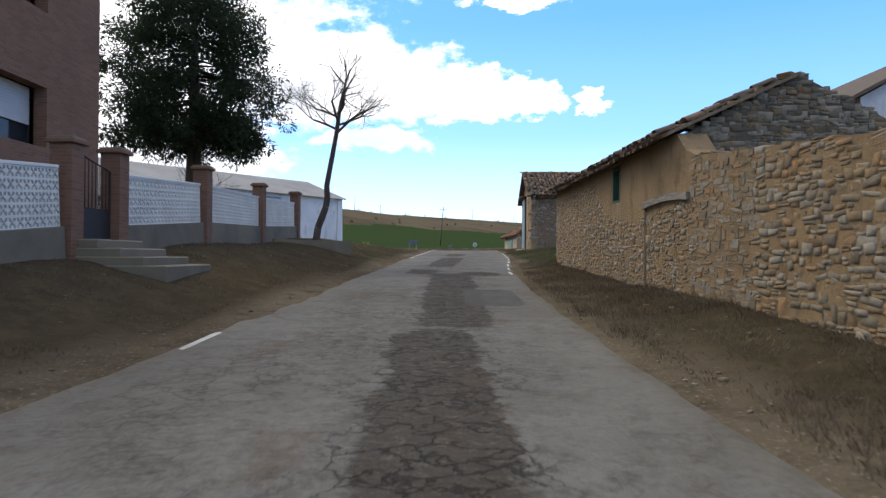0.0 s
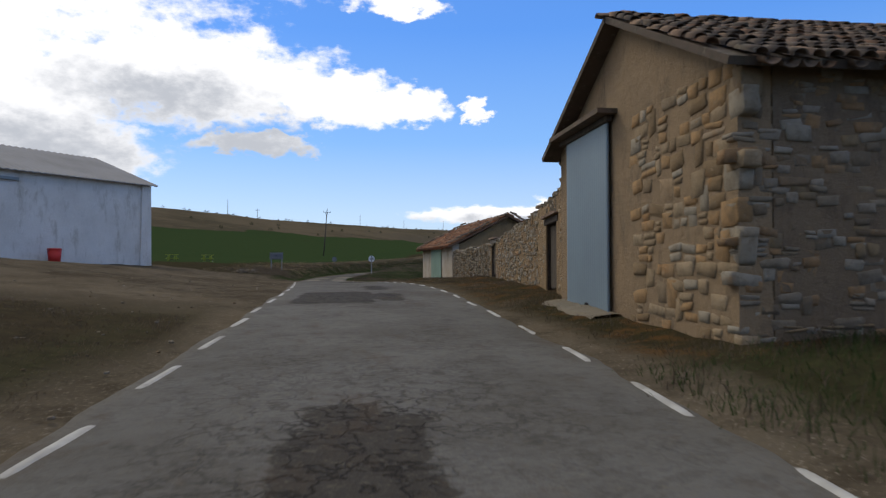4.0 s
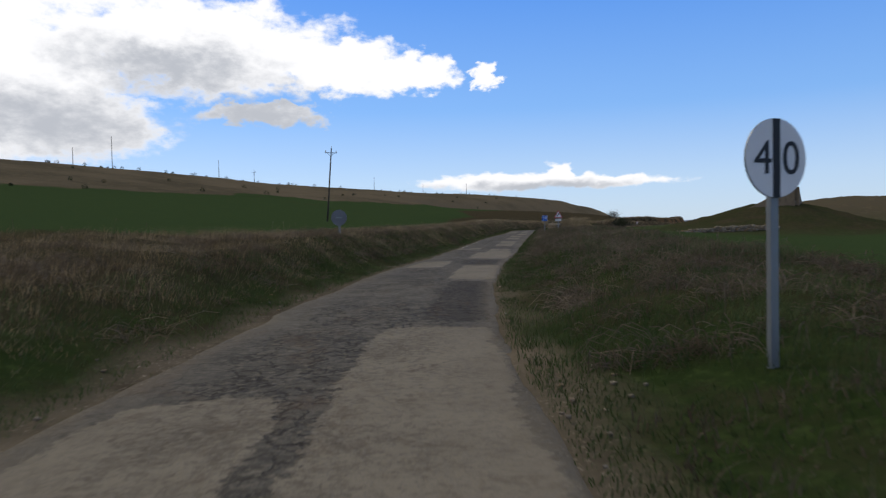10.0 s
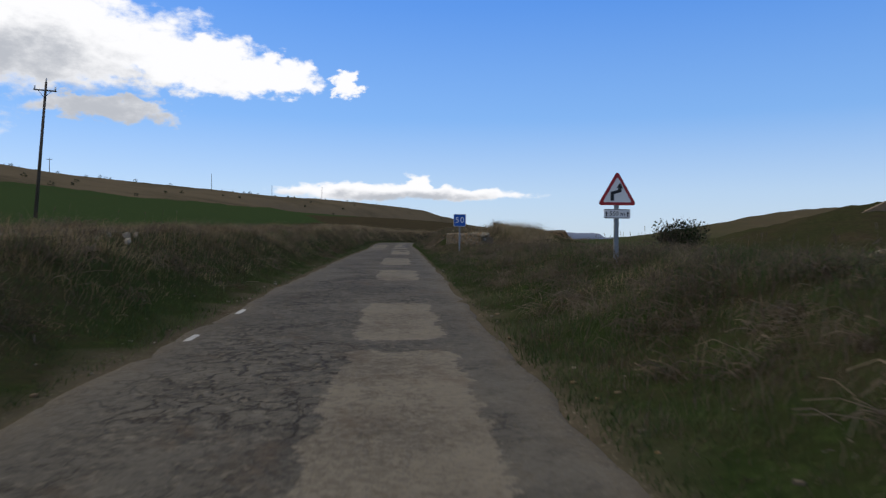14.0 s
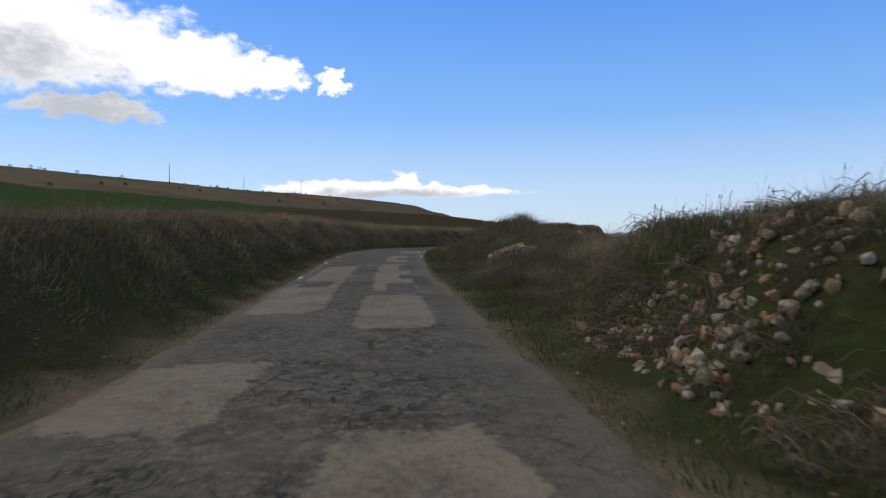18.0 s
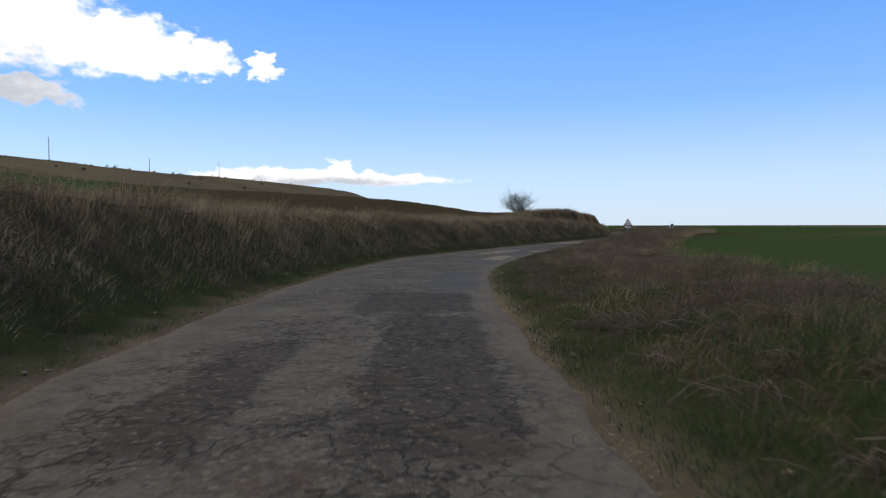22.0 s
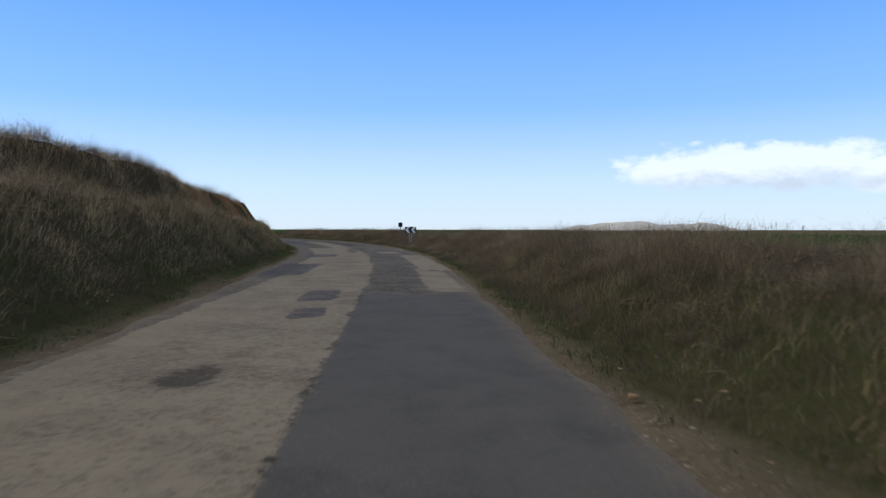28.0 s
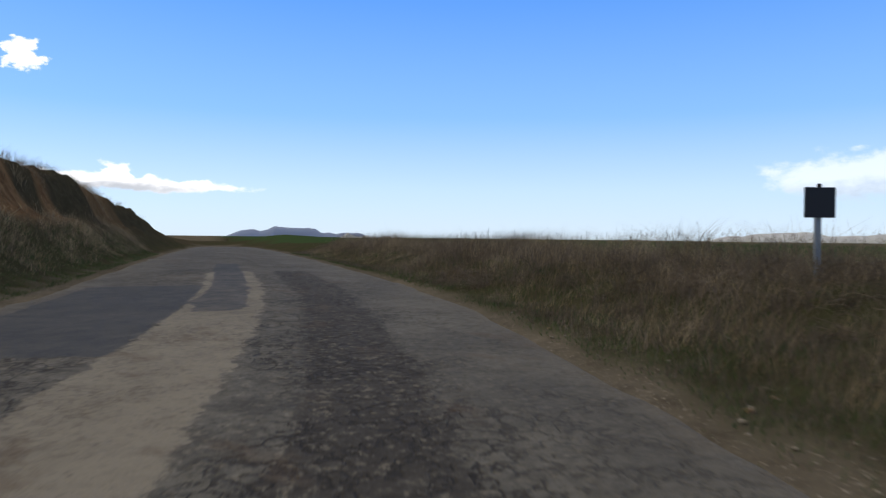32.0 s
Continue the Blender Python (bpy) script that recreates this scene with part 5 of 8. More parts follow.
def apron(m, u0, u1, out):
    """A worn slab from a door down to the ground, ragged at its outer edge."""
    us, vs = np.linspace(u0, u1, 14), np.linspace(0, 1, 7)
    P = []
    for v in vs:
        for u in us:
            o = out * v * (1 + 0.12 * math.sin(u * 3.1) + 0.06 * math.sin(u * 7.7))
            w = m @ Vector((u, 0.01 + o, 0))
            P.append((w.x, w.y, gz(w.x, w.y) + 0.045 - 0.06 * (v > 0.95)))
    q = [(j * 14 + i, j * 14 + i + 1, (j + 1) * 14 + i + 1, (j + 1) * 14 + i) for j in range(6) for i in range(13)]
    return mesh_ob("doorstep", P, q, M["concrete"], None, "", True)


def barn():
    t = empty("barn", Matrix(), "brown masonry barn with mossy tiled roof and zinc door", "barn")
    c = [(5.02, 38.3), (5.32, 44.9), (13.4, 44.6), (13.1, 38.0)]
    names = ("wall_west", "wall_north", "wall_east", "wall_south")
    for k in range(4):
        m, ln = frame_of(c[k], c[(k + 1) % 4])
        if k in (0, 2):
            o = [(0, 0.6), (ln, 0.6), (ln, 4.8), (ln / 2, 6.35), (0, 4.8)]
        else:
            o = [(0.42, 0.6), (ln - 0.42, 0.6), (ln - 0.42, 4.8), (0.42, 4.8)]
        prism(names[k], m, o, -0.4, 0, M["mud"] if k == 0 else M["mud_dark"], t)
    m, ln = frame_of(c[3], c[0])
    stone_face(t, m @ Matrix.Translation((0, 0, 0)) @ Matrix.Diagonal((1, -1, 1, 1)), ln, lambda u: 1.2, lambda u: 4.7, "stone_mixed", (0.26, 0.12), 0.016, (), 0, False, 21, 0.01, 0.25, 1.2, 6, (-0.4, 1.3))
    m, ln = frame_of(c[0], c[1])
    stone_face(t, m @ Matrix.Diagonal((1, -1, 1, 1)), ln, lambda u: 1.2, lambda u: 4.75, "stone_warm", (0.34, 0.18), 0.012, ((2.9, 6.6, 1.0, 5.0),), 0, False, 22, 0.03, 0.3)
    # sliding door of corrugated sheet with a hood
    d = empty("sliding_door", m @ Matrix.Translation((3.75, 0.0, 1.50)), "", "")
    d.parent = t
    for key in ("label", "category"):
        if key in d:
            del d[key]
    bm = bmesh.new()
    n = 60
    row = [[bm.verts.new((2.15 * i / n, 0.09 + 0.013 * math.cos(i * math.pi / 1.5), z)) for i in range(n + 1)] for z in (0, 3.35)]
    back = [[bm.verts.new((2.15 * i / n, 0.05, z)) for i in (0, n)] for z in (0, 3.35)]
    for i in range(n):
        bm.faces.new((row[0][i], row[0][i + 1], row[1][i + 1], row[1][i]))
    bm.faces.new((back[0][0], row[0][0], row[1][0], back[1][0]))
    bm.faces.new((row[0][n], back[0][1], back[1][1], row[1][n]))
    bm.faces.new((back[0][1], back[0][0], back[1][0], back[1][1]))
    bmesh.ops.recalc_face_normals(bm, faces=bm.faces)
    part("door_sheet", bm, M["zinc"], d, "blue-grey corrugated zinc sheet", True)
    bx("cat_flap", (0.95, 1.10, 0.05, 0.118, 0.14, 0.32), M["dark"], d)
    bx("door_rail", (-0.1, 2.5, 0.03, 0.14, 3.36, 3.46), M["wood_grey"], d)
    bm = bmesh.new()
    polyplate(bm, [(-0.25, 3.46), (2.55, 3.46), (2.55, 3.54), (-0.25, 3.54)], -0.02, 0.34)
    part("door_hood", bm, M["tile"], d, "row of tiles over the door")
    # roof: two tiled slopes
    for k, (p, q, r) in enumerate((((4.75, 38.02, 4.74), (13.4, 37.7, 4.74), (4.75, 41.6, 6.45)), ((13.7, 44.9, 4.74), (5.0, 45.2, 4.74), (13.7, 41.3, 6.45)))):
        rf, rw, rs = roof_frame(p, q, r)
        bm = bmesh.new()
        box(bm, 0, rw, 0, rs, -0.10, -0.005, 0)
        bmesh.ops.transform(bm, matrix=rf, verts=bm.verts)
        part("roof_slope", bm, M["tile"], t)
        tile_slope(t, rf, rw, rs, "tile_one", limit=300 if k == 0 else 0, seed=31 + k, mess=1.2)
    rf, rw, rs = roof_frame((4.75, 41.6, 6.40), (13.4, 41.35, 6.40), (4.75, 41.9, 6.40))
    joined("ridge_tiles", [(*mesh_arrays(TILES["tile_one"][i % 5]), np.array(rf @ pose(i * 0.36, 0, 0.03, 0, 0, -90))) for i in range(24)], M["tile"], t)
    # concrete apron at the door
    m, ln = frame_of(c[0], c[1])
    ob = apron(m, 3.4, 6.2, 0.55)
    tagged(ob, "worn concrete apron in front of the barn door", "doorstep")


def yard_wall():
    t = empty("yard_wall", Matrix(), "tall dry-stone yard wall with an uneven top", "wall")
    p = [(5.42, 45.0), (6.30, 49.6), (7.75, 61.4), (7.78, 70.5)]
    top = [lambda u: float(np.interp(u, [0, 0.4, 1.0, 2.9, 4.7], [4.9, 4.2, 4.1, 4.0, 4.05])), lambda u: 3.92 - 0.055 * u + 0.05 * math.sin(u * 2.1), lambda u: 3.30 - 0.02 * u + 0.06 * math.sin(u * 1.7)]
    gates = [(1.15, 2.95, 1.0, 3.45), (9.55, 11.1, 1.0, 3.35), None]
    for k in range(3):
        m, ln = frame_of(p[k], p[k + 1])
        g = gates[k]
        cut = [0, ln] if g is None else [0, g[0], g[1], ln]
        for a, b in ([(0, ln)] if g is None else [(0, g[0]), (g[1], ln)]):
            us = np.linspace(a, b, max(3, int((b - a) * 2)))
            prism("wall_core", m, [(a, 0.7), (b, 0.7)] + [(u, top[k](u) - 0.05) for u in us[::-1]], -0.5, 0, (M["core_warm"], M["core_warm"], M["mud_dark"])[k], t)
        if g is not None:
            us = np.linspace(g[0], g[1], 5)
            prism("wall_over_gate", m, [(g[0], g[3] + 0.16), (g[1], g[3] + 0.16)] + [(u, top[k](u)) for u in us[::-1]], -0.5, 0, M["core_grey"], t)
        holes = () if g is None else ((g[0] - 0.12, g[1] + 0.12, g[2], g[3] + 0.25),)
        low = lambda u, m=m: gz(*(m @ Vector((u, 0.2, 0))).xy) - 0.12
        stone_face(t, m @ Matrix.Diagonal((1, -1, 1, 1)), ln, low, lambda u, k=k: top[k](u) + 0.05, ("stone_warm", "stone_mixed", "stone_grey")[k], ((0.22, 0.10), (0.29, 0.115), (0.25, 0.105))[k], (0.010, 0.022, 0.040)[k], holes, (0, 120, 180)[k], False, 41 + k, (0.0, 0.012, 0.008)[k], (0.55, 0.05, 0.0)[k], 1.4, (8, 8, 10)[k], ((-0.9, 0.9), (-0.3, 1.3), (0.0, 1.4))[k])
        # cap stones
        u = 0.1
        while u < ln:
            ob = new("cap_stone", STONES["stone_grey"][rnd.randrange(10)])
            ob.parent = t
            w = rnd.uniform(0.3, 0.6)
            ob.matrix_basis = m @ pose(u + w / 2, -0.25, top[k](u + w / 2) + 0.02, rnd.uniform(-4, 4), rnd.uniform(-6, 6), rnd.uniform(-8, 8)) @ Matrix.Diagonal((w, 0.52, rnd.uniform(0.08, 0.14), 1))
            u += w
        if g is not None:
            gate = empty("yard_gate", m @ Matrix.Translation((g[0], -0.12, 0)), "closed grey plank gate under a timber lintel in the yard wall", "gate", "yard gates")
            z0 = gz(*(m @ Vector((g[0] + 0.6, 0.3, 0))).xy) + 0.05
            w = g[1] - g[0]
            n = int(w / 0.17)
            for i in range(n):
                zz = z0 + rnd.uniform(0, 0.05)
                bx("plank", (0.02 + i * w / n, 0.01 + (i + 1) * w / n - 0.006, -0.04 + rnd.uniform(-0.006, 0.006), 0.0, zz, g[3] + 0.01 + rnd.uniform(-0.03, 0.0)), M["wood_grey"], gate, "", 0.003)
            wood = M["wood_dark"] if k == 0 else M["wood_grey"]
            for zz in (z0 + 0.55, g[3] - 0.75):
                bx("crossbar", (0.0, w, -0.10, -0.045, zz, zz + 0.12) if k == 0 else (0.0, w, 0.0, 0.05, zz, zz + 0.12), M["wood_grey"], gate, "", 0.006)
            bx("post", (-0.10, 0.0, -0.1, 0.10, z0 - 0.1, g[3] + 0.02), wood, gate, "", 0.012)
            bx("post", (w, w + 0.10, -0.1, 0.10, z0 - 0.1, g[3] + 0.02), wood, gate, "", 0.012)
            bx("gate_lintel", (-0.25, w + 0.25, -0.12, 0.14, g[3] + 0.021, g[3] + 0.18), wood if k == 0 else M["wood_beam"], gate, "", 0.015)
            for i in range(9):
                bx("roof_tile", (-0.3 + i * (w + 0.6) / 9, -0.3 + (i + 1) * (w + 0.6) / 9 - 0.01, -0.25, 0.22, g[3] + 0.185, g[3] + 0.235 + 0.02 * (i % 3)), M["tile"], gate, "", 0.01)


def hut():
    t = empty("hut", Matrix(), "small roadside barn with pale flaking plaster and a red tiled roof", "hut")
    c = [(7.72, 70.55), (7.47, 81.2), (13.1, 81.3), (13.3, 70.6)]
    # front wall with the doorway left open for the green door
    m, ln = frame_of(c[0], c[1])
    eave = 3.62
    z0 = 0.6
    d0, d1 = 3.35, 6.75
    prism("wall_front_south", m, [(0, z0), (d0, z0), (d0, eave), (0, eave + 0.05)], -0.4, 0, M["white_old"], t)
    prism("wall_front_north", m, [(d1, z0), (ln, z0), (ln, eave), (d1, eave)], -0.4, 0, M["white_old"], t)
    prism("wall_over_door", m, [(d0, 3.45), (d1, 3.45), (d1, eave), (d0, eave)], -0.4, 0, M["mud"], t)
    prism("plaster_loss", m, [(d1 + 0.1, 3.25), (d1 + 1.2, 3.12), (d1 + 2.6, 3.22), (ln - 0.3, 3.10), (ln - 0.05, eave - 0.05), (d1 + 0.1, eave - 0.02)], -0.01, 0.004, M["mud"], t)
    prism("plinth", m, [(d1, z0), (ln + 0.05, z0), (ln + 0.05, 1.28), (ln - 1.5, 1.36), (d1 + 1.2, 1.25), (d1, 1.34)], 0, 0.05, M["concrete"], t)
    for k, nm in ((1, "wall_north"), (2, "wall_east"), (3, "wall_south")):
        mk, lk = frame_of(c[k], c[(k + 1) % 4])
        o = [(0.02, z0), (lk - 0.02, z0), (lk - 0.02, 3.55), (0.02, 3.55)] if k == 2 else ([(0.02, z0), (lk - 0.02, z0), (lk - 0.02, 4.1), (lk * 0.40, 5.3), (0.02, 3.55)] if k == 3 else [(0.02, z0), (lk - 0.02, z0), (lk - 0.02, 4.1), (lk * 0.6, 5.3), (0.02, 3.55)])
        if k == 3:
            o = [(0.02, z0), (lk - 0.42, z0), (lk - 0.42, 3.6), (lk * 0.40, 5.22), (0.02, 4.05)]
        if k == 1:
            o = [(0.42, z0), (lk - 0.02, z0), (lk - 0.02, 4.05), (lk * 0.60, 5.22), (0.42, 3.6)]
        if k == 2:
            o = [(0.45, z0), (lk - 0.45, z0), (lk - 0.45, 4.05), (0.45, 4.05)]
        prism(nm, mk, o, -0.4, 0, M["core_warm"], t)
    door = empty("hut_door", m @ Matrix.Translation((d0, 0, 0)), "", "")
    door.parent = t
    for key in ("label", "category"):
        if key in door:
            del door[key]
    w = d1 - d0
    gz0 = min(gz(*(m @ Vector((u, 0.1, 0))).xy) for u in (d0, d0 + 1, d1)) - 0.08
    bx("door_leaf", (-0.05, w + 0.05, 0.02, 0.07, gz0, 3.42), M["green_door"], door, "pale green sheet door", 0.006)
    bx("door_rail", (-0.1, ln - d0 - 0.2, 0.03, 0.11, 3.43, 3.49), M["green_door"], door)
    bx("cat_flap", (0.35, 0.52, 0.03, 0.078, gz0 + 0.12, gz0 + 0.36), M["dark"], door)
    for i in range(6):
        bx("door_rib", (0.2 + i * 0.5, 0.24 + i * 0.5, 0.06, 0.078, gz0 + 0.05, 3.40), M["green_door"], door, "", 0.003)
    for k, (p, q, r) in enumerate((((7.17, 81.5, 3.50), (7.45, 70.2, 3.50), (10.95, 81.5, 5.42)), ((13.6, 70.2, 4.02), (13.4, 81.6, 4.02), (10.95, 70.2, 5.42)))):
        rf, rw, rs = roof_frame(p, q, r)
        bm = bmesh.new()
        box(bm, 0, rw, 0, rs, -0.09, -0.005, 0)
        bmesh.ops.transform(bm, matrix=rf, verts=bm.verts)
        part("roof_slope", bm, M["tile_red"], t)
        tile_slope(t, rf, rw, rs, "tile_red_one", limit=0 if k else 300, seed=51 + k, missing=0.05, mess=2.0)
        for u in (0.08, rw - 0.08):
            verge = [(*mesh_arrays(TILES["tile_red_one"][j % 5]), np.array(rf @ pose(u + rnd.uniform(-0.03, 0.03), 0.40 + j * 0.31, 0.10 + rnd.uniform(0, 0.05), rnd.uniform(0, 8), 0, 180 + rnd.uniform(-8, 8)) @ Matrix.Diagonal((1.25, 1, 1.5, 1)))) for j in range(int(rs / 0.31))]
            joined("verge_tiles", verge, M["tile"], t)


stone_house()
barn()
yard_wall()
hut()


def white_gable_house(x, y, w, d, h, rz, label):
    t = empty("white_house", pose(x, y, gz(x, y) - 0.3, 0, 0, rz), label, "house")
    e = h * 0.74
    for k, (mm, ln, gable) in enumerate(((pose(0, 0, 0), w, True), (pose(w, 0, 0, 0, 0, 90), d, False), (pose(w, d, 0, 0, 0, 180), w, True), (pose(0, d, 0, 0, 0, 270), d, False))):
        o = [(0, 0), (ln, 0), (ln, e), (ln / 2, h), (0, e)] if gable else [(0.31, 0), (ln - 0.31, 0), (ln - 0.31, e), (0.31, e)]
        prism("wall", mm, o, 0, 0.3, M["white"], t)
    for p, q, r in (((-0.3, -0.25, e - 0.1), (-0.3, d + 0.25, e - 0.1), (w / 2, -0.25, h + 0.06)), ((w + 0.3, d + 0.25, e - 0.1), (w + 0.3, -0.25, e - 0.1), (w / 2, d + 0.25, h + 0.06))):
        rf, rw, rs = roof_frame(q, p, (r[0], q[1], r[2]))
        bm = bmesh.new()
        box(bm, 0, rw, 0, rs, 0.0, 0.08, 0)
        bmesh.ops.transform(bm, matrix=rf, verts=bm.verts)
        part("roof_slope", bm, M["tile"], t)
    return t


white_gable_house(10.0, 16.2, 6.0, 7.0, 6.3, 0, "white rendered house behind the stone house")
white_gable_house(15.8, 33.0, 6.0, 8.0, 5.0, 6, "white rendered barn at the end of a grassy plot")

# ---------------------------------------------------------------- village, left-hand side
FX = -6.65


def brick_house():
    z0 = 0.6
    t = empty("brick_house", Matrix(), "two-storey brown brick house with roller shutters and concrete lintels", "house")
    X = -9.4
    wins = [(13.3, 15.55, 3.72, 5.10), (8.2, 10.4, 3.72, 5.10), (13.3, 15.55, 6.82, 8.2), (8.2, 10.4, 6.82, 8.2)]
    m, ln = frame_of((X, 3.0), (X, 17.9))
    m = m @ Matrix.Diagonal((1, -1, 1, 1))
    ys = sorted({0, ln, *(w[0] - 3 for w in wins), *(w[1] - 3 for w in wins)})
    for a, b in zip(ys, ys[1:]):
        hs = sorted((w[2], w[3]) for w in wins if abs(w[0] - 3 - a) < 1e-6)
        z = z0
        for lo, hi in hs + [(9.6, None)]:
            prism("wall_panel", m, [(a, z), (b, z), (b, lo), (a, lo)], 0, 0.3, M["brick"], t)
            z = hi
    n1, l1 = frame_of((X, 17.9), (-18.5, 17.9))
    prism("wall_north", n1 @ Matrix.Diagonal((1, -1, 1, 1)), [(0.31, z0), (l1, z0), (l1, 9.6), (0.31, 9.6)], 0.0, 0.3, M["brick"], t)
    n1, l1 = frame_of((X, 3.0), (-18.5, 3.0))
    prism("wall_south", n1, [(0.31, z0), (l1, z0), (l1, 9.6), (0.31, 9.6)], -0.3, 0.0, M["brick"], t)
    n1, l1 = frame_of((-18.5, 3.0), (-18.5, 17.9))
    prism("wall_west", n1, [(0, z0), (l1, z0), (l1, 9.6), (0, 9.6)], 0.0, 0.3, M["brick"], t)
    bm = bmesh.new()
    box(bm, -18.9, X + 0.4, 2.6, 18.3, 9.602, 9.85, 0.02)
    part("roof", bm, M["concrete"], t)
    bm = bmesh.new()
    box(bm, X - 0.02, X + 0.02, 3.0, 17.92, 5.74, 5.98, 0.004)
    part("brick_band", bm, M["brick"], t)
    for y0, y1, za, zb in wins:
        w = empty("window", pose(X, y0, za), "", "")
        w.parent = t
        for key in ("label", "category"):
            if key in w:
                del w[key]
        wd, h = y1 - y0, zb - za
        bx("lintel", (-0.02, 0.05, -0.35, wd + 0.35, h + 0.004, h + 0.60), M["concrete"], w, "grey concrete lintel", 0.01)
        bx("sill", (-0.1, 0.10, -0.08, wd + 0.08, -0.06, -0.002), M["sign_white"], w, "pale stone sill", 0.008)
        bx("shutter", (-0.13, -0.09, 0.04, wd - 0.04, h * 0.38, h), M["shutter"], w, "half-lowered pale roller shutter", 0.003)
        for i in range(12):
            z = h * 0.38 + i * h * 0.62 / 12
            bx("shutter_slat", (-0.092, -0.082, 0.04, wd - 0.04, z, z + h * 0.62 / 12 - 0.012), M["shutter"], w, "", 0.002)
        bx("window_frame", (-0.16, -0.10, 0.0, 0.04, 0, h), M["iron"], w, "", 0.003)
        bx("window_frame", (-0.16, -0.10, wd - 0.04, wd, 0, h), M["iron"], w, "", 0.003)
        bx("window_frame", (-0.16, -0.10, wd / 2 - 0.03, wd / 2 + 0.03, 0, h * 0.38), M["iron"], w, "", 0.003)
        bx("pane", (-0.15, -0.14, 0.04, wd - 0.04, 0.0, h * 0.4), M["glass"], w, "", 0)
    lamp = empty("wall_lamp", pose(X + 0.02, 14.75, 5.42), "small black floodlight on the brick wall", "lamp")
    bx("lamp_body", (0.08, 0.22, -0.12, 0.12, -0.1, 0.1), M["iron"], lamp, "", 0.02)
    bx("bracket", (0.0, 0.08, -0.02, 0.02, -0.03, 0.03), M["iron"], lamp, "", 0.004)
    bx("lens", (0.22, 0.23, -0.09, 0.09, -0.07, 0.07), M["shutter"], lamp, "", 0.002)


def lattice_block():
    """One 0.2 m openwork block: a rim with a four-petal cross."""
    bm = bmesh.new()
    h, th, r = 0.1, 0.07, 0.018
    for p, q, c, d in ((-h, h, -h, -h + r), (-h, h, h - r, h), (-h, -h + r, -h + r, h - r), (h - r, h, -h + r, h - r)):
        box(bm, p, q, -th / 2, th / 2, c, d)
    # four points that leave a dark four-petal flower
    for k in range(4):
        a = math.pi / 2 * k
        c, s = math.cos(a), math.sin(a)
        pts = [(c * x - s * z, s * x + c * z) for x, z in ((h - r, -0.036), (h - r, 0.036), (0.024, 0.007), (0.024, -0.007))]
        polyplate(bm, pts, -th / 2 + 0.002, th / 2 - 0.002)
    me = bpy.data.meshes.new("lattice_block")
    bm.to_mesh(me)
    bm.free()
    me.materials.append(M["lattice"])
    return me


def fence():
    block = lattice_block()
    whole = empty("garden_fence", Matrix(), "white lattice garden fence between brown brick piers", "fence")
    piers = [3.6, 8.0, 12.0, 13.75, 18.8, 24.6, 30.6]
    base = {y: gz(FX + 0.4, y) for y in piers}
    for y in piers:
        z = base[y]
        t = new("fence_pier")
        t.parent = whole
        t.matrix_basis = pose(FX, y, z - 0.2)
        bx("shaft", (-0.2, 0.2, -0.2, 0.2, 0, 2.25), M["brick"], t, "", 0.008)
        bx("cap", (-0.26, 0.26, -0.26, 0.26, 2.25, 2.33), M["brick"], t, "", 0.012)
        bx("cap_slab", (-0.22, 0.22, -0.22, 0.22, 2.33, 2.37), M["concrete"], t, "", 0.008)
    for a, b in zip(piers, piers[1:]):
        if a == 12.0:
            continue
        za, zb = base[a], base[b]
        ln = b - a - 0.4
        tilt = math.atan2(zb - za, b - a)
        m = pose(FX, a + 0.2, za) @ Matrix.Rotation(math.pi / 2, 4, "Z") @ Matrix.Rotation(-tilt, 4, "Y")
        t = new("fence_panel")
        t.parent = whole
        t.matrix_basis = m
        bx("footing_wall", (0, ln, -0.12, 0.12, -0.5, 0.62), M["concrete"], t, "stained concrete block wall", 0.01)
        n = int(ln / 0.2)
        off = (ln - n * 0.2) / 2
        bx("rail", (0, ln, -0.05, 0.05, 1.622, 1.68), M["lattice"], t, "", 0.006)
        for i in range(n):
            for j in range(5):
                ob = new("lattice_block", block)
                ob.parent = t
                ob.matrix_basis = Matrix.Translation((off + 0.1 + i * 0.2, 0, 0.72 + j * 0.2))
    # gate and steps between the two close piers
    g = empty("garden_gate", pose(FX, 12.2, base[12.0]), "dark iron garden gate with a sloping top", "gate")
    w = 1.35
    bx("lower_sheet", (-0.012, 0.012, 0.03, w - 0.03, 0.35, 0.95), M["iron"], g, "rusty brown sheet", 0.003)
    for y in (0.0, w - 0.03):
        bx("stile", (-0.02, 0.02, y, y + 0.03, 0.3, 1.75 if y else 2.0), M["iron"], g, "", 0.004)
    for i in range(9):
        y = 0.14 + i * 0.13
        tb("bar", (0, y, 0.95), (0, y, 1.97 - 0.2 * y / w), 0.011, M["iron"], g, "", None, 6)
    for z in (0.33, 0.95):
        bx("rail", (-0.014, 0.014, 0.03, w - 0.03, z, z + 0.03), M["iron"], g, "", 0.003)
    tb("top_rail", (0, 0, 1.99), (0, w, 1.74), 0.016, M["iron"], g, "", None, 6)
    st = empty("entrance_steps", pose(FX + 0.15, 12.9, gz(FX + 1.6, 12.9)), "worn concrete entrance steps below the garden gate", "steps")
    for i in range(4):
        bx("step", (0.0, 0.42 * (4 - i), -0.9 - 0.04 * (3 - i), 0.9 + 0.12 * (3 - i), 0.155 * i - (0.2 if i == 0 else 0.02), 0.155 * (i + 1)), M["concrete"], st, "", 0.025)


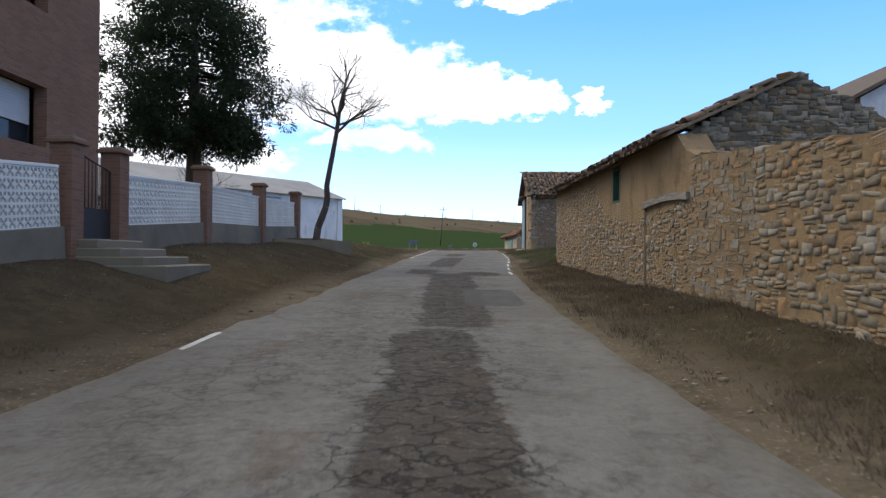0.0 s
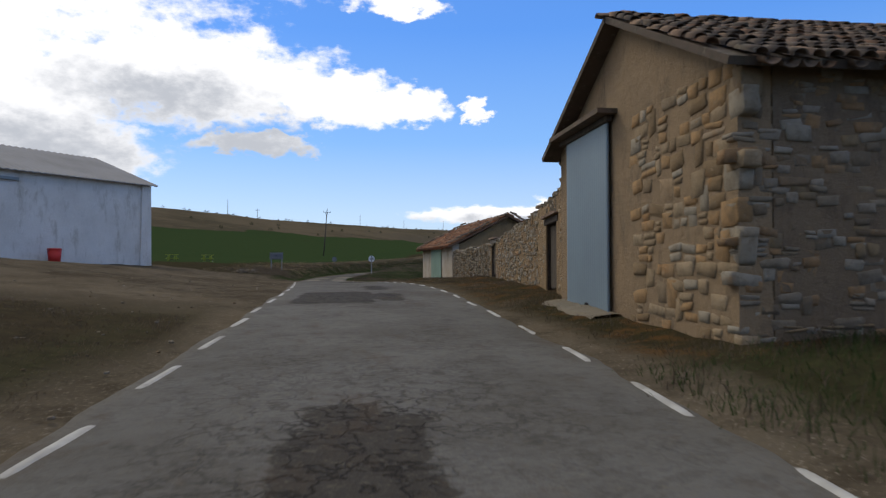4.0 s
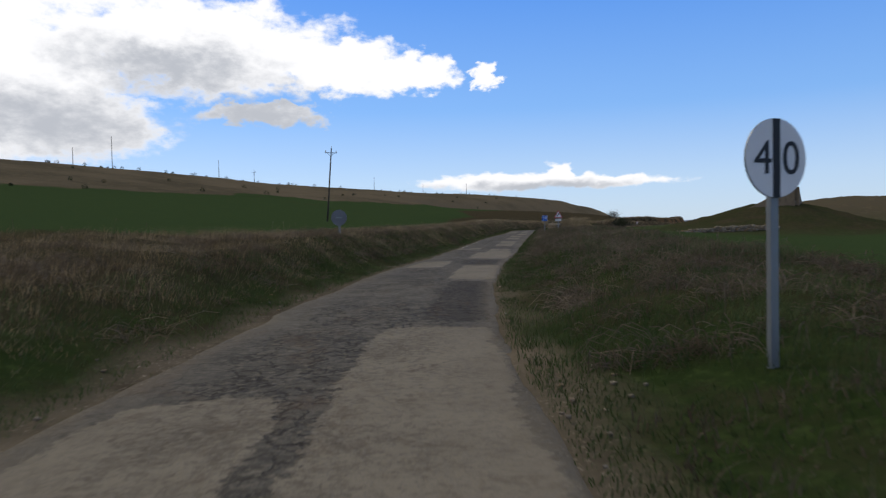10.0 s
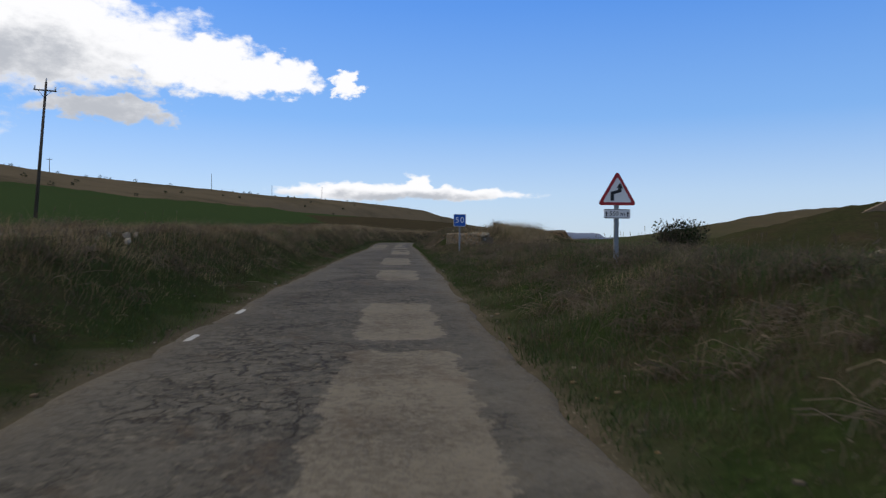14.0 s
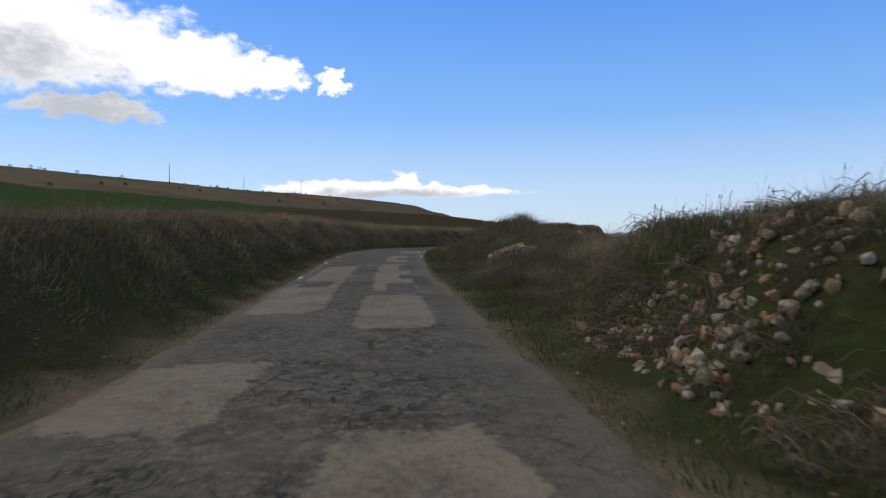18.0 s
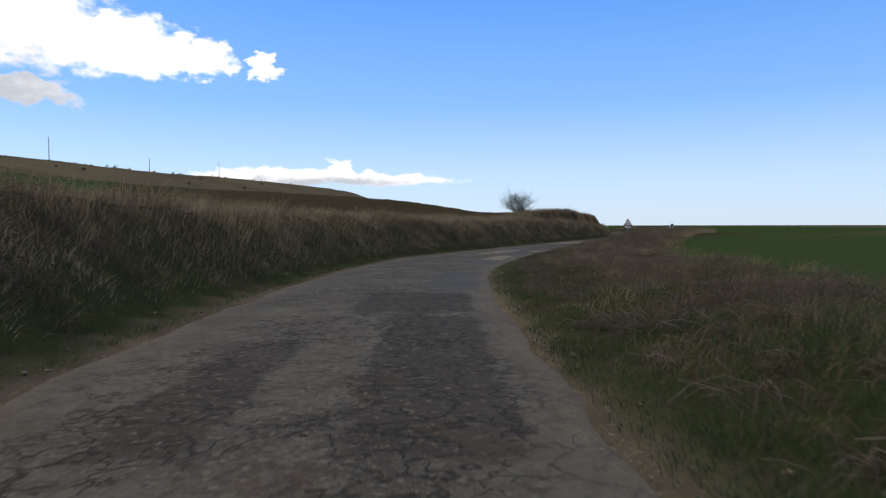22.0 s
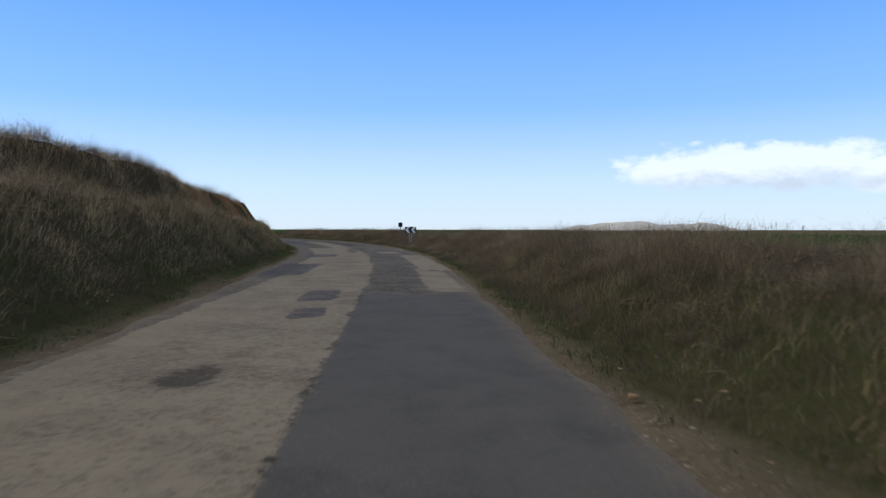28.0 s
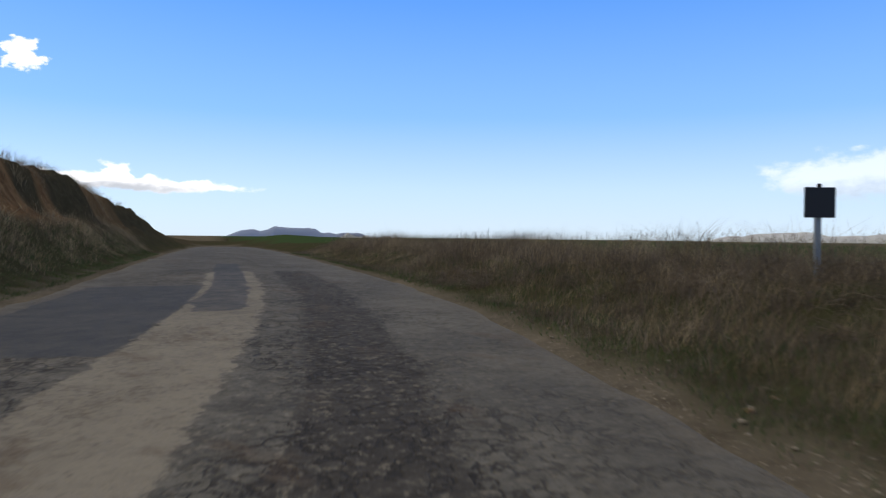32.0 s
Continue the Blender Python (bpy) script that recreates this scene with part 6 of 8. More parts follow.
def planter():
    t = empty("planter_wall", Matrix(), "low concrete planter wall round the bare tree", "wall")
    z = gz(-4.2, 25.2)
    a, b = (-6.3, 25.3), (-3.56, 26.5)
    m, ln = frame_of(a, b)
    prism("front_wall", m, [(0, z - 0.3), (ln, z - 0.3), (ln, 1.86), (0, 1.90)], 0, 0.18, M["concrete"], t)
    m2, l2 = frame_of(b, (-4.1, 28.4))
    prism("side_wall", m2, [(0.19, z - 0.3), (l2, z - 0.3), (l2, 1.9), (0.19, 1.86)], 0, 0.18, M["concrete"], t)
    bm = bmesh.new()
    vs = [bm.verts.new(p) for p in ((-6.2, 25.5, 1.80), (-3.8, 26.55, 1.76), (-4.3, 28.3, 1.82), (-6.6, 28.3, 1.86), (-5.0, 26.8, 1.93))]
    for i in range(4):
        bm.faces.new((vs[i], vs[(i + 1) % 4], vs[4]))
    part("soil", bm, M["ground"], t, "dry soil")


def white_shed():
    t = empty("farm_shed", Matrix(), "long whitewashed farm shed with grey roof and blue door", "shed")
    a, b = Vector((-34.2, 57.8, 0)), Vector((-12.8, 85.7, 0))
    m, ln = frame_of(a, b)
    # wall height over the ground; the door and a window are openings
    zt = 8.45
    zb = lambda u: gz(*(m @ Vector((u, -0.2, 0))).xy) - 0.4
    d0, d1 = 15.9, 22.2
    wn = (12.6, 14.0, 5.6, 7.2)
    segs = [(0, wn[0]), (wn[1], d0), (d1, ln)]
    for u0, u1 in segs:
        prism("wall_front", m, [(u0, 0.5), (u1, 0.5), (u1, zt), (u0, zt)], 0, 0.35, M["white"], t)
    prism("wall_under_window", m, [(wn[0], 0.5), (wn[1], 0.5), (wn[1], wn[2]), (wn[0], wn[2])], 0, 0.35, M["white"], t)
    prism("wall_over_window", m, [(wn[0], wn[3]), (wn[1], wn[3]), (wn[1], zt), (wn[0], zt)], 0, 0.35, M["white"], t)
    prism("wall_over_door", m, [(d0, 7.6), (d1, 7.6), (d1, zt), (d0, zt)], 0, 0.35, M["white"], t)
    prism("wall_back", m, [(0, 0.5), (ln, 0.5), (ln, zt), (0, zt)], 13.6, 14.0, M["white"], t)
    for u, nm in ((0.0, "gable_south"), (ln - 0.35, "gable_north")):
        g = m @ Matrix.Translation((u + 0.35, 0, 0)) @ Matrix.Rotation(math.pi / 2, 4, "Z")
        prism(nm, g, [(0.36, 0.5), (13.6, 0.5), (13.6, zt), (7.0, zt + 2.5), (0.36, zt)], 0, 0.35, M["white"], t)
    prism("corner_pier", m, [(ln - 0.9, 0.5), (ln + 0.12, 0.5), (ln + 0.02, zt - 0.1), (ln - 0.72, zt - 0.1)], -0.16, -0.003, M["white"], t)
    door = empty("shed_door", m @ Matrix.Translation((d0, -0.06, 0)), "", "")
    door.parent = t
    for key in ("label", "category"):
        if key in door:
            del door[key]
    w = d1 - d0
    bx("door_leaf", (-0.2, w / 2, -0.06, 0, 2.0, 7.75), M["blue_door"], door, "faded blue sheet door leaf", 0.01)
    bx("door_leaf", (w / 2 + 0.01, w + 0.2, -0.06, 0, 2.0, 7.75), M["blue_door"], door, "faded blue sheet door leaf", 0.01)
    for i in range(13):
        bx("door_rib", (-0.1 + i * (w + 0.2) / 13, -0.06 + i * (w + 0.2) / 13, -0.085, -0.06, 2.1, 7.7), M["blue_door"], door, "", 0.004)
    bx("wicket", (w * 0.66, w * 0.66 + 0.9, -0.09, -0.06, 2.1, 4.1), M["blue_door"], door, "small blue wicket door", 0.006)
    bx("door_rail", (-3.2, w + 3.2, -0.12, 0.03, 7.76, 7.95), M["steel"], door, "", 0.01)
    wi = empty("shed_window", m @ Matrix.Translation((wn[0], 0.1, wn[2])), "", "")
    wi.parent = t
    for key in ("label", "category"):
        if key in wi:
            del wi[key]
    for d in ((0, 1.4, 0, 0.1, 0, 0.1), (0, 1.4, 0, 0.1, 1.5, 1.6), (0, 0.1, 0, 0.1, 0.1, 1.5), (1.3, 1.4, 0, 0.1, 0.1, 1.5), (0.65, 0.75, 0, 0.1, 0.1, 1.5)):
        bx("window_frame", d, M["blue_door"], wi, "", 0.01)
    bx("pane", (0.1, 1.3, 0.12, 0.14, 0.1, 1.5), M["glass"], wi, "", 0)
    # corrugated roof, two slopes
    for s in (0, 1):
        bm = bmesh.new()
        n = 150
        rows = []
        for v, z in ((-0.45 if s == 0 else 14.45, zt - 0.05), (7.0, zt + 2.62)):
            rows.append([[bm.verts.new(m @ Vector((-0.4 + (ln + 0.8) * i / n, v, z + 0.035 * math.cos(i * math.pi) + dz))) for i in range(n + 1)] for dz in (0, -0.07)])
        for i in range(n):
            bm.faces.new((rows[0][0][i], rows[0][0][i + 1], rows[1][0][i + 1], rows[1][0][i]))
            bm.faces.new((rows[0][1][i + 1], rows[0][1][i], rows[1][1][i], rows[1][1][i + 1]))
            bm.faces.new((rows[0][1][i], rows[0][1][i + 1], rows[0][0][i + 1], rows[0][0][i]))
        bmesh.ops.recalc_face_normals(bm, faces=bm.faces)
        part("roof_slope", bm, M["fibre"], t)
    x, y = (m @ Vector((27.2, -1.0, 0))).xy
    bn = empty("rubbish_bin", pose(x, y, gz(x, y)), "red plastic bin beside the shed wall", "bin")
    tb("bin_body", (0, 0, 0), (0, 0, 0.95), 0.34, M["red_bin"], bn, "", 0.42, 14)
    tb("bin_lid", (0, 0, 0.95), (0, 0, 1.03), 0.45, M["red_bin"], bn, "", 0.40, 14)


brick_house()
fence()
planter()
white_shed()


def outbuilding():
    t = empty("outbuilding", Matrix(), "low grey outbuilding with a sheet roof behind the garden fence", "shed")
    m, ln = frame_of((-24.0, 33.0), (-13.5, 46.0))
    prism("wall_front", m, [(0, 0.8), (ln, 0.8), (ln, 4.6), (0, 4.6)], 0, 0.3, M["white"], t)
    g = m @ Matrix.Translation((0.3, 0, 0)) @ Matrix.Rotation(math.pi / 2, 4, "Z")
    prism("gable", g, [(0.31, 0.8), (7, 0.8), (7, 4.6), (3.6, 6.1), (0.31, 4.6)], 0, 0.3, M["white_old"], t)
    prism("wall_back", m, [(0, 0.8), (ln, 0.8), (ln, 4.6), (0, 4.6)], 6.72, 7.0, M["white"], t)
    for s in (0, 1):
        bm = bmesh.new()
        vs = [bm.verts.new(m @ Vector(p)) for p in ((-0.3, -0.3 if s == 0 else 7.3, 4.52), (ln + 0.3, -0.3 if s == 0 else 7.3, 4.52), (ln + 0.3, 3.6, 6.2), (-0.3, 3.6, 6.2))]
        f = bm.faces.new(vs)
        r = bmesh.ops.extrude_face_region(bm, geom=[f])
        for v in r["geom"]:
            if isinstance(v, bmesh.types.BMVert):
                v.co.z += 0.09
        bmesh.ops.recalc_face_normals(bm, faces=bm.faces)
        part("roof_slope", bm, M["fibre"], t)


outbuilding()
# ---------------------------------------------------------------- road marks and patches


def road_sheet(name, s0, s1, l0, l1, mat, up, seed, ragged=0.12, label="", soft=0.75):
    """A thin patch on the road with a rounded, ragged outline, following its surface."""
    n, k = max(6, int((s1 - s0) / 0.16)), max(4, int((l1 - l0) / 0.14))
    u, v = np.linspace(-1, 1, n + 1)[:, None], np.linspace(-1, 1, k + 1)[None]
    U, V = u * np.sqrt(1 - soft * v * v / 2), v * np.sqrt(1 - soft * u * u / 2)
    S2, L2 = (s0 + s1) / 2 + U * (s1 - s0) / 2, (l0 + l1) / 2 + V * (l1 - l0) / 2
    out = np.maximum(np.abs(u), np.abs(v)) ** 2
    S2 = S2 + out * ragged * (1.8 * fbm2(S2 + seed, L2, 63, 4, 1.1) + 0.4 * fbm2(S2 + seed, L2, 66, 3, 4.0))
    L2 = L2 + out * ragged * (1.3 * fbm2(S2, L2 + seed, 61, 4, 0.9) + 0.35 * fbm2(S2, L2 + seed, 62, 3, 4.0))
    P = at(S2.ravel(), L2.ravel())
    P[:, 2] += fbm2(P[:, 0], P[:, 1], 33, 3, 0.6) * 0.014 + up
    i = np.arange(len(P)).reshape(n + 1, k + 1)
    rim = np.r_[i[0], i[-1], i[:, 0], i[:, -1]]
    P[rim, 2] -= up + 0.004
    q = np.stack([i[:-1, :-1], i[:-1, 1:], i[1:, 1:], i[1:, :-1]], -1).reshape(-1, 4)
    return mesh_ob(name, P, q, mat, road, label, True)


# broken white edge marks: side, first and last run, length, spacing, share that is left
for side, a, b, ln, gap, kept in ((1, 20.4, 79.0, 1.28, 2.3, 1.0), (-1, 7.6, 8.4, 1.3, 2.6, 1.0), (-1, 30.8, 69.0, 1.3, 2.3, 0.95), (-1, 132.0, 146.0, 0.6, 2.6, 0.4), (-1, 196.0, 214.0, 0.8, 2.6, 0.4), (1, 199.0, 222.0, 0.7, 2.6, 0.4), (1, 340.2, 344.2, 1.5, 2.0, 1.0)):
    for s in np.arange(a, b, gap):
        near = (np.interp(s, S_EDGE, E_RIGHT) - 0.22) if side > 0 else (np.interp(s, S_EDGE, E_LEFT) + 0.22)
        if rnd.random() < kept:
            road_sheet("edge_mark", s, s + ln * rnd.uniform(0.85, 1.05), near - 0.05, near + 0.05, M["paint"], 0.013, s, 0.018, "worn white edge mark", 0.2)

# ---------------------------------------------------------------- signs

def sign_base(name, x, y, zc, hd, label, cat="road sign", r=0.032, group="road signs", two=0.0):
    z = gz(x, y)
    t = empty(name, pose(x, y, z, 0, 0, -hd), label, cat, group)
    if two:
        for sx in (-two, two):
            bx("post", (sx - 0.045, sx + 0.045, 0.012, 0.062, -0.3, zc - z + 0.28), M["steel"], t, "grey steel post", 0.006)
    else:
        bx("post", (-0.04, 0.04, 0.014, 0.064, -0.3, zc - z + 0.12), M["steel"], t, "grey steel post", 0.006)
    return t, zc - z


def disc(name, r, y0, y1, z, mat, parent, label="", seg=36):
    bm = bmesh.new()
    polyplate(bm, [(r * math.cos(2 * math.pi * k / seg), z + r * math.sin(2 * math.pi * k / seg)) for k in range(seg)], y0, y1)
    return part(name, bm, mat, parent, label)


def plate(name, pts, y0, y1, mat, parent, label=""):
    bm = bmesh.new()
    polyplate(bm, pts, y0, y1)
    return part(name, bm, mat, parent, label)


def rounded(w, h, z, r=0.04, seg=4):
    pts = []
    for cx, cz, a0 in ((w / 2 - r, h / 2 - r, 0), (-w / 2 + r, h / 2 - r, 90), (-w / 2 + r, -h / 2 + r, 180), (w / 2 - r, -h / 2 + r, 270)):
        for k in range(seg + 1):
            a = radians(a0 + 90 * k / seg)
            pts.append((cx + r * math.cos(a), z + cz + r * math.sin(a)))
    return pts


def tri(size, z, r=0.04):
    """A warning triangle with rounded corners, centred on its area."""
    h = size * 0.866
    c = [(0, z + h * 2 / 3), (-size / 2, z - h / 3), (size / 2, z - h / 3)]
    pts = []
    for k in range(3):
        v, a = Vector(c[k]), 90 + 120 * k
        inner = v + (Vector((0, z)) - v).normalized() * 2 * r
        for j in range(5):
            b = radians(a - 60 + 30 * j)
            pts.append((inner.x + r * math.cos(b), inner.y + r * math.sin(b)))
    return pts


t, z = sign_base("end_of_limit_sign", 4.6, 96.0, 2.92, -12, "round white end-of-40-limit sign with a black bar on a steel post")
disc("sign_back", 0.30, 0.0, 0.012, z, M["steel"], t)
disc("sign_face", 0.297, -0.003, 0.0, z, M["sign_white"], t, "white sign face")
plate("bar", [(-0.035, z - 0.297), (0.035, z - 0.297), (0.035, z + 0.297), (-0.035, z + 0.297)], -0.007, -0.0032, M["sign_black"], t, "black bar")
text_mesh("digit", "4", 0.36, M["sign_black"], t, (-0.13, -0.005, z - 0.01))
text_mesh("digit", "0", 0.36, M["sign_black"], t, (0.145, -0.005, z - 0.01))

t, z = sign_base("sign_seen_from_behind", 1.3, 117.0, 2.99, heading(116), "grey back of a round road sign on a post")
disc("sign_back", 0.30, -0.012, 0.012, z, M["sign_back"], t)
bx("bracket", (-0.12, 0.12, -0.03, -0.012, z - 0.03, z + 0.03), M["steel"], t)

t, z = sign_base("place_board", -4.15, 95.5, 3.2, heading(96) + 14, "blank grey back of a place-name board on two posts", "road sign", two=0.52)
plate("board", rounded(1.32, 0.62, z, 0.03), -0.02, 0.008, M["sign_back"], t, "grey metal board")
for dz in (-0.2, 0.2):
    bx("rail", (-0.6, 0.6, -0.045, -0.021, z + dz - 0.03, z + dz + 0.03), M["steel"], t)
bx("mark", (-0.12, 0.12, -0.0235, -0.0205, z - 0.02, z + 0.03), M["sign_navy"], t, "small dark mark")

t, z = sign_base("bend_warning_sign", 18.43, 143.1, 3.50, heading(140), "red-edged triangular double-bend warning sign with a distance plate")
plate("sign_back", tri(0.72, z), 0.0, 0.012, M["steel"], t)
plate("sign_rim", tri(0.71, z), -0.003, 0.0, M["sign_red"], t, "red rim")
plate("sign_face", tri(0.53, z, 0.02), -0.006, -0.0032, M["sign_white"], t, "white sign face")
bm = bmesh.new()
polyplate(bm, [(-0.125, z - 0.125), (-0.06, z - 0.125), (-0.06, z - 0.01), (0.075, z + 0.03), (0.075, z + 0.10), (0.105, z + 0.10), (0.045, z + 0.20), (-0.015, z + 0.10), (0.012, z + 0.10), (0.012, z + 0.07), (-0.125, z + 0.03)], -0.009, -0.0062)
part("bend_arrow", bm, M["sign_black"], t, "black bent arrow")
plate("distance_plate", rounded(0.48, 0.17, z - 0.36, 0.02), -0.004, 0.012, M["sign_white"], t, "white plate")
bx("plate_rim", (-0.228, 0.228, -0.0065, -0.0045, z - 0.438, z - 0.428), M["sign_black"], t, "", 0)
bx("plate_rim", (-0.228, 0.228, -0.0065, -0.0045, z - 0.292, z - 0.282), M["sign_black"], t, "", 0)
text_mesh("plate_text", "550 m", 0.112, M["sign_black"], t, (0.0, -0.006, z - 0.36))
for sx in (-0.195, 0.195):
    plate("plate_arrow", [(sx - 0.025, z - 0.36), (sx, z - 0.315), (sx + 0.025, z - 0.36), (sx + 0.009, z - 0.36), (sx + 0.009, z - 0.41), (sx - 0.009, z - 0.41), (sx - 0.009, z - 0.36)], -0.007, -0.0045, M["sign_black"], t)

t, z = sign_base("advised_speed_sign", 23.6, 163.5, 3.62, heading(160), "square blue advised-speed sign with a white 50")
plate("sign_back", rounded(0.60, 0.60, z), 0.0, 0.012, M["steel"], t)
plate("sign_rim", rounded(0.595, 0.595, z), -0.003, 0.0, M["sign_white"], t)
plate("sign_face", rounded(0.56, 0.56, z), -0.006, -0.0032, M["sign_blue"], t, "blue sign face")
for sx, body in ((-0.122, "5"), (0.122, "0")):
    text_mesh("digit", body, 0.40, M["sign_white"], t, (sx, -0.008, z))

t, z = sign_base("wild_game_warning_sign", 79.0, 261.0, 3.78, heading(278), "red-edged triangular wild-game warning sign with a white plate")
plate("sign_back", tri(0.76, z), 0.0, 0.012, M["steel"], t)
plate("sign_rim", tri(0.75, z), -0.003, 0.0, M["sign_red"], t, "red rim")
plate("sign_face", tri(0.57, z, 0.02), -0.006, -0.0032, M["sign_white"], t, "white sign face")
plate("symbol", [(-0.13, z - 0.06), (-0.02, z - 0.02), (0.08, z + 0.06), (0.10, z + 0.02), (0.02, z - 0.06), (-0.10, z - 0.11)], -0.009, -0.0062, M["sign_black"], t, "black slanting symbol")
plate("distance_plate", rounded(0.50, 0.14, z - 0.34, 0.02), -0.004, 0.012, M["sign_white"], t, "white plate")
bx("plate_bar", (-0.17, 0.17, -0.007, -0.0045, z - 0.36, z - 0.32), M["sign_black"], t, "", 0)

t, z = sign_base("chevron_board", 128.93, 304.7, 3.15, 52, "dark blue bend board with white chevrons on twin posts", two=0.085)
plate("board", rounded(0.96, 0.48, z, 0.05), -0.012, 0.010, M["sign_navy"], t, "navy board")
for sx in (-0.24, 0.24):
    plate("chevron", [(sx - 0.20, z), (sx + 0.02, z + 0.235), (sx + 0.21, z + 0.235), (sx - 0.01, z), (sx + 0.21, z - 0.235), (sx + 0.02, z - 0.235)], -0.016, -0.0125, M["sign_white"], t, "white chevron")
t, z = sign_base("marker_panel", 135.26, 310.80, 3.63, 44, "small black square panel on a thin post", r=0.02)
plate("panel", rounded(0.40, 0.40, z, 0.01), -0.02, 0.012, M["sign_black"], t, "black panel")
bx("knob", (-0.03, 0.03, 0.0, 0.03, z + 0.2, z + 0.25), M["iron"], t)

# ---------------------------------------------------------------- poles


def power_pole(x, y, h, lean=0.0, arm=0.95, hd=20):
    t = empty("power_pole", pose(x, y, gz(x, y) - 0.2, 0, lean, -hd), "weathered timber power pole with a cross-arm", "pole", "power poles")
    tb("shaft", (0, 0, 0), (0, 0, h), 0.15, M["wood_pole"], t, "", 0.09, 10)
    if arm:
        bx("cross_arm", (-arm, arm, -0.14, -0.05, h - 0.75, h - 0.64), M["wood_pole"], t, "", 0.01)
        for sx in (-arm + 0.1, arm - 0.1):
            tb("insulator", (sx, -0.09, h - 0.64), (sx, -0.09, h - 0.36), 0.05, M["sign_white"], t, "", 0.07, 8)
        tb("insulator", (0, 0, h), (0, 0, h + 0.3), 0.05, M["sign_white"], t, "", 0.07, 8)
        tb("brace", (-arm * 0.55, -0.1, h - 0.75), (0, -0.1, h - 1.3), 0.02, M["iron"], t, "", None, 6)
        tb("brace", (arm * 0.55, -0.1, h - 0.75), (0, -0.1, h - 1.3), 0.02, M["iron"], t, "", None, 6)
    return t


power_pole(-0.6, 196.7, 15.6 - gz(-0.6, 196.7), 4.6)
for x, y, h, arm in ((-92, 392, 13.5, 0), (-108, 394, 8, 0), (-56, 432, 9, 0), (-40, 436, 6, 1.2), (22, 500, 9, 0), (-150, 340, 8, 0), (96, 595, 9, 0), (60, 570, 7, 0)):
    power_pole(x, y, h, 0.0, arm)

# ---------------------------------------------------------------- trees and bushes


def limbs(bm, p, d, ln, r, depth, rr, spread, segs=3, up=0.15, keep=None):
    """A bent limb that splits, down to thin twigs."""
    q = p
    for k in range(segs):
        d = (d + Vector((rr.gauss(0, 0.16), rr.gauss(0, 0.16), rr.gauss(0, 0.10) + up * 0.3))).normalized()
        n = q + d * ln / segs
        r1 = r * (1 - 0.28 / segs * (k + 1))
        tube(bm, q, n, r * (1 - 0.28 / segs * k), r1, 6 if r > 0.03 else 4 if r > 0.012 else 3, False)
        q = n
        if depth > 0 and k < segs - 1 and rr.random() < 0.75:
            side = Vector((rr.gauss(0, 1), rr.gauss(0, 1), rr.gauss(0.25, 0.5))).normalized()
            limbs(bm, q, (d * 0.55 + side * spread).normalized(), ln * rr.uniform(0.5, 0.72), r1 * 0.55, depth - 1, rr, spread, segs, up)
    if depth > 0:
        for _ in range(rr.choice((2, 2, 3))):
            side = Vector((rr.gauss(0, 1), rr.gauss(0, 1), rr.gauss(0.2, 0.5))).normalized()
            limbs(bm, q, (d * 0.75 + side * spread).normalized(), ln * rr.uniform(0.55, 0.8), r1 * 0.62, depth - 1, rr, spread, segs, up)


def bare_tree(name, x, y, trunk, label, seed, ln=1.6, depth=4, r0=0.17, spread=0.62):
    z = gz(x, y)
    t = empty(name, pose(x, y, z), label, "tree")
    rr = random.Random(seed)
    bm = bmesh.new()
    pts = [Vector(p) for p in trunk]
    for k in range(len(pts) - 1):
        a, b = r0 * (1 - 0.5 * k / (len(pts) - 1)), r0 * (1 - 0.5 * (k + 1) / (len(pts) - 1))
        tube(bm, pts[k], pts[k + 1], a, b, 9, k == 0)
    part("trunk", bm, M["bark"], t, "leaning grey-brown trunk", True)
    bm = bmesh.new()
    top = pts[-1]
    d = (pts[-1] - pts[-2]).normalized()
    limbs(bm, top, d, ln, r0 * 0.48, depth, rr, spread)
    for k in (0.5, 1, 1.5, 2, 2.5, 3):
        a = rr.uniform(0, 6.28)
        limbs(bm, pts[-2].lerp(top, 0.35 * k - 0.1), Vector((math.cos(a), math.sin(a), 0.45)).normalized(), ln * 1.05, r0 * 0.36, depth - 1, rr, spread)
    part("crown", bm, M["bark"], t, "bare forked twigs", True)
    return t


bare_tree("bare_tree", -4.95, 26.3, [(0, 0, -0.2), (0.12, 0, 0.7), (0.42, 0.0, 1.5), (0.48, 0, 1.9), (0.45, 0, 2.35), (0.62, 0, 3.3), (0.80, 0, 4.3), (0.92, 0, 5.2)], "leafless young tree with a crooked leaning trunk in the planter", 4, 1.15, 5, 0.15, 0.62)
bare_tree("bare_tree", -14.5, 39.0, [(0, 0, -0.2), (0.1, 0, 1.2), (0.0, 0.1, 2.4)], "small leafless tree behind the garden fence", 9, 1.3, 4, 0.13)


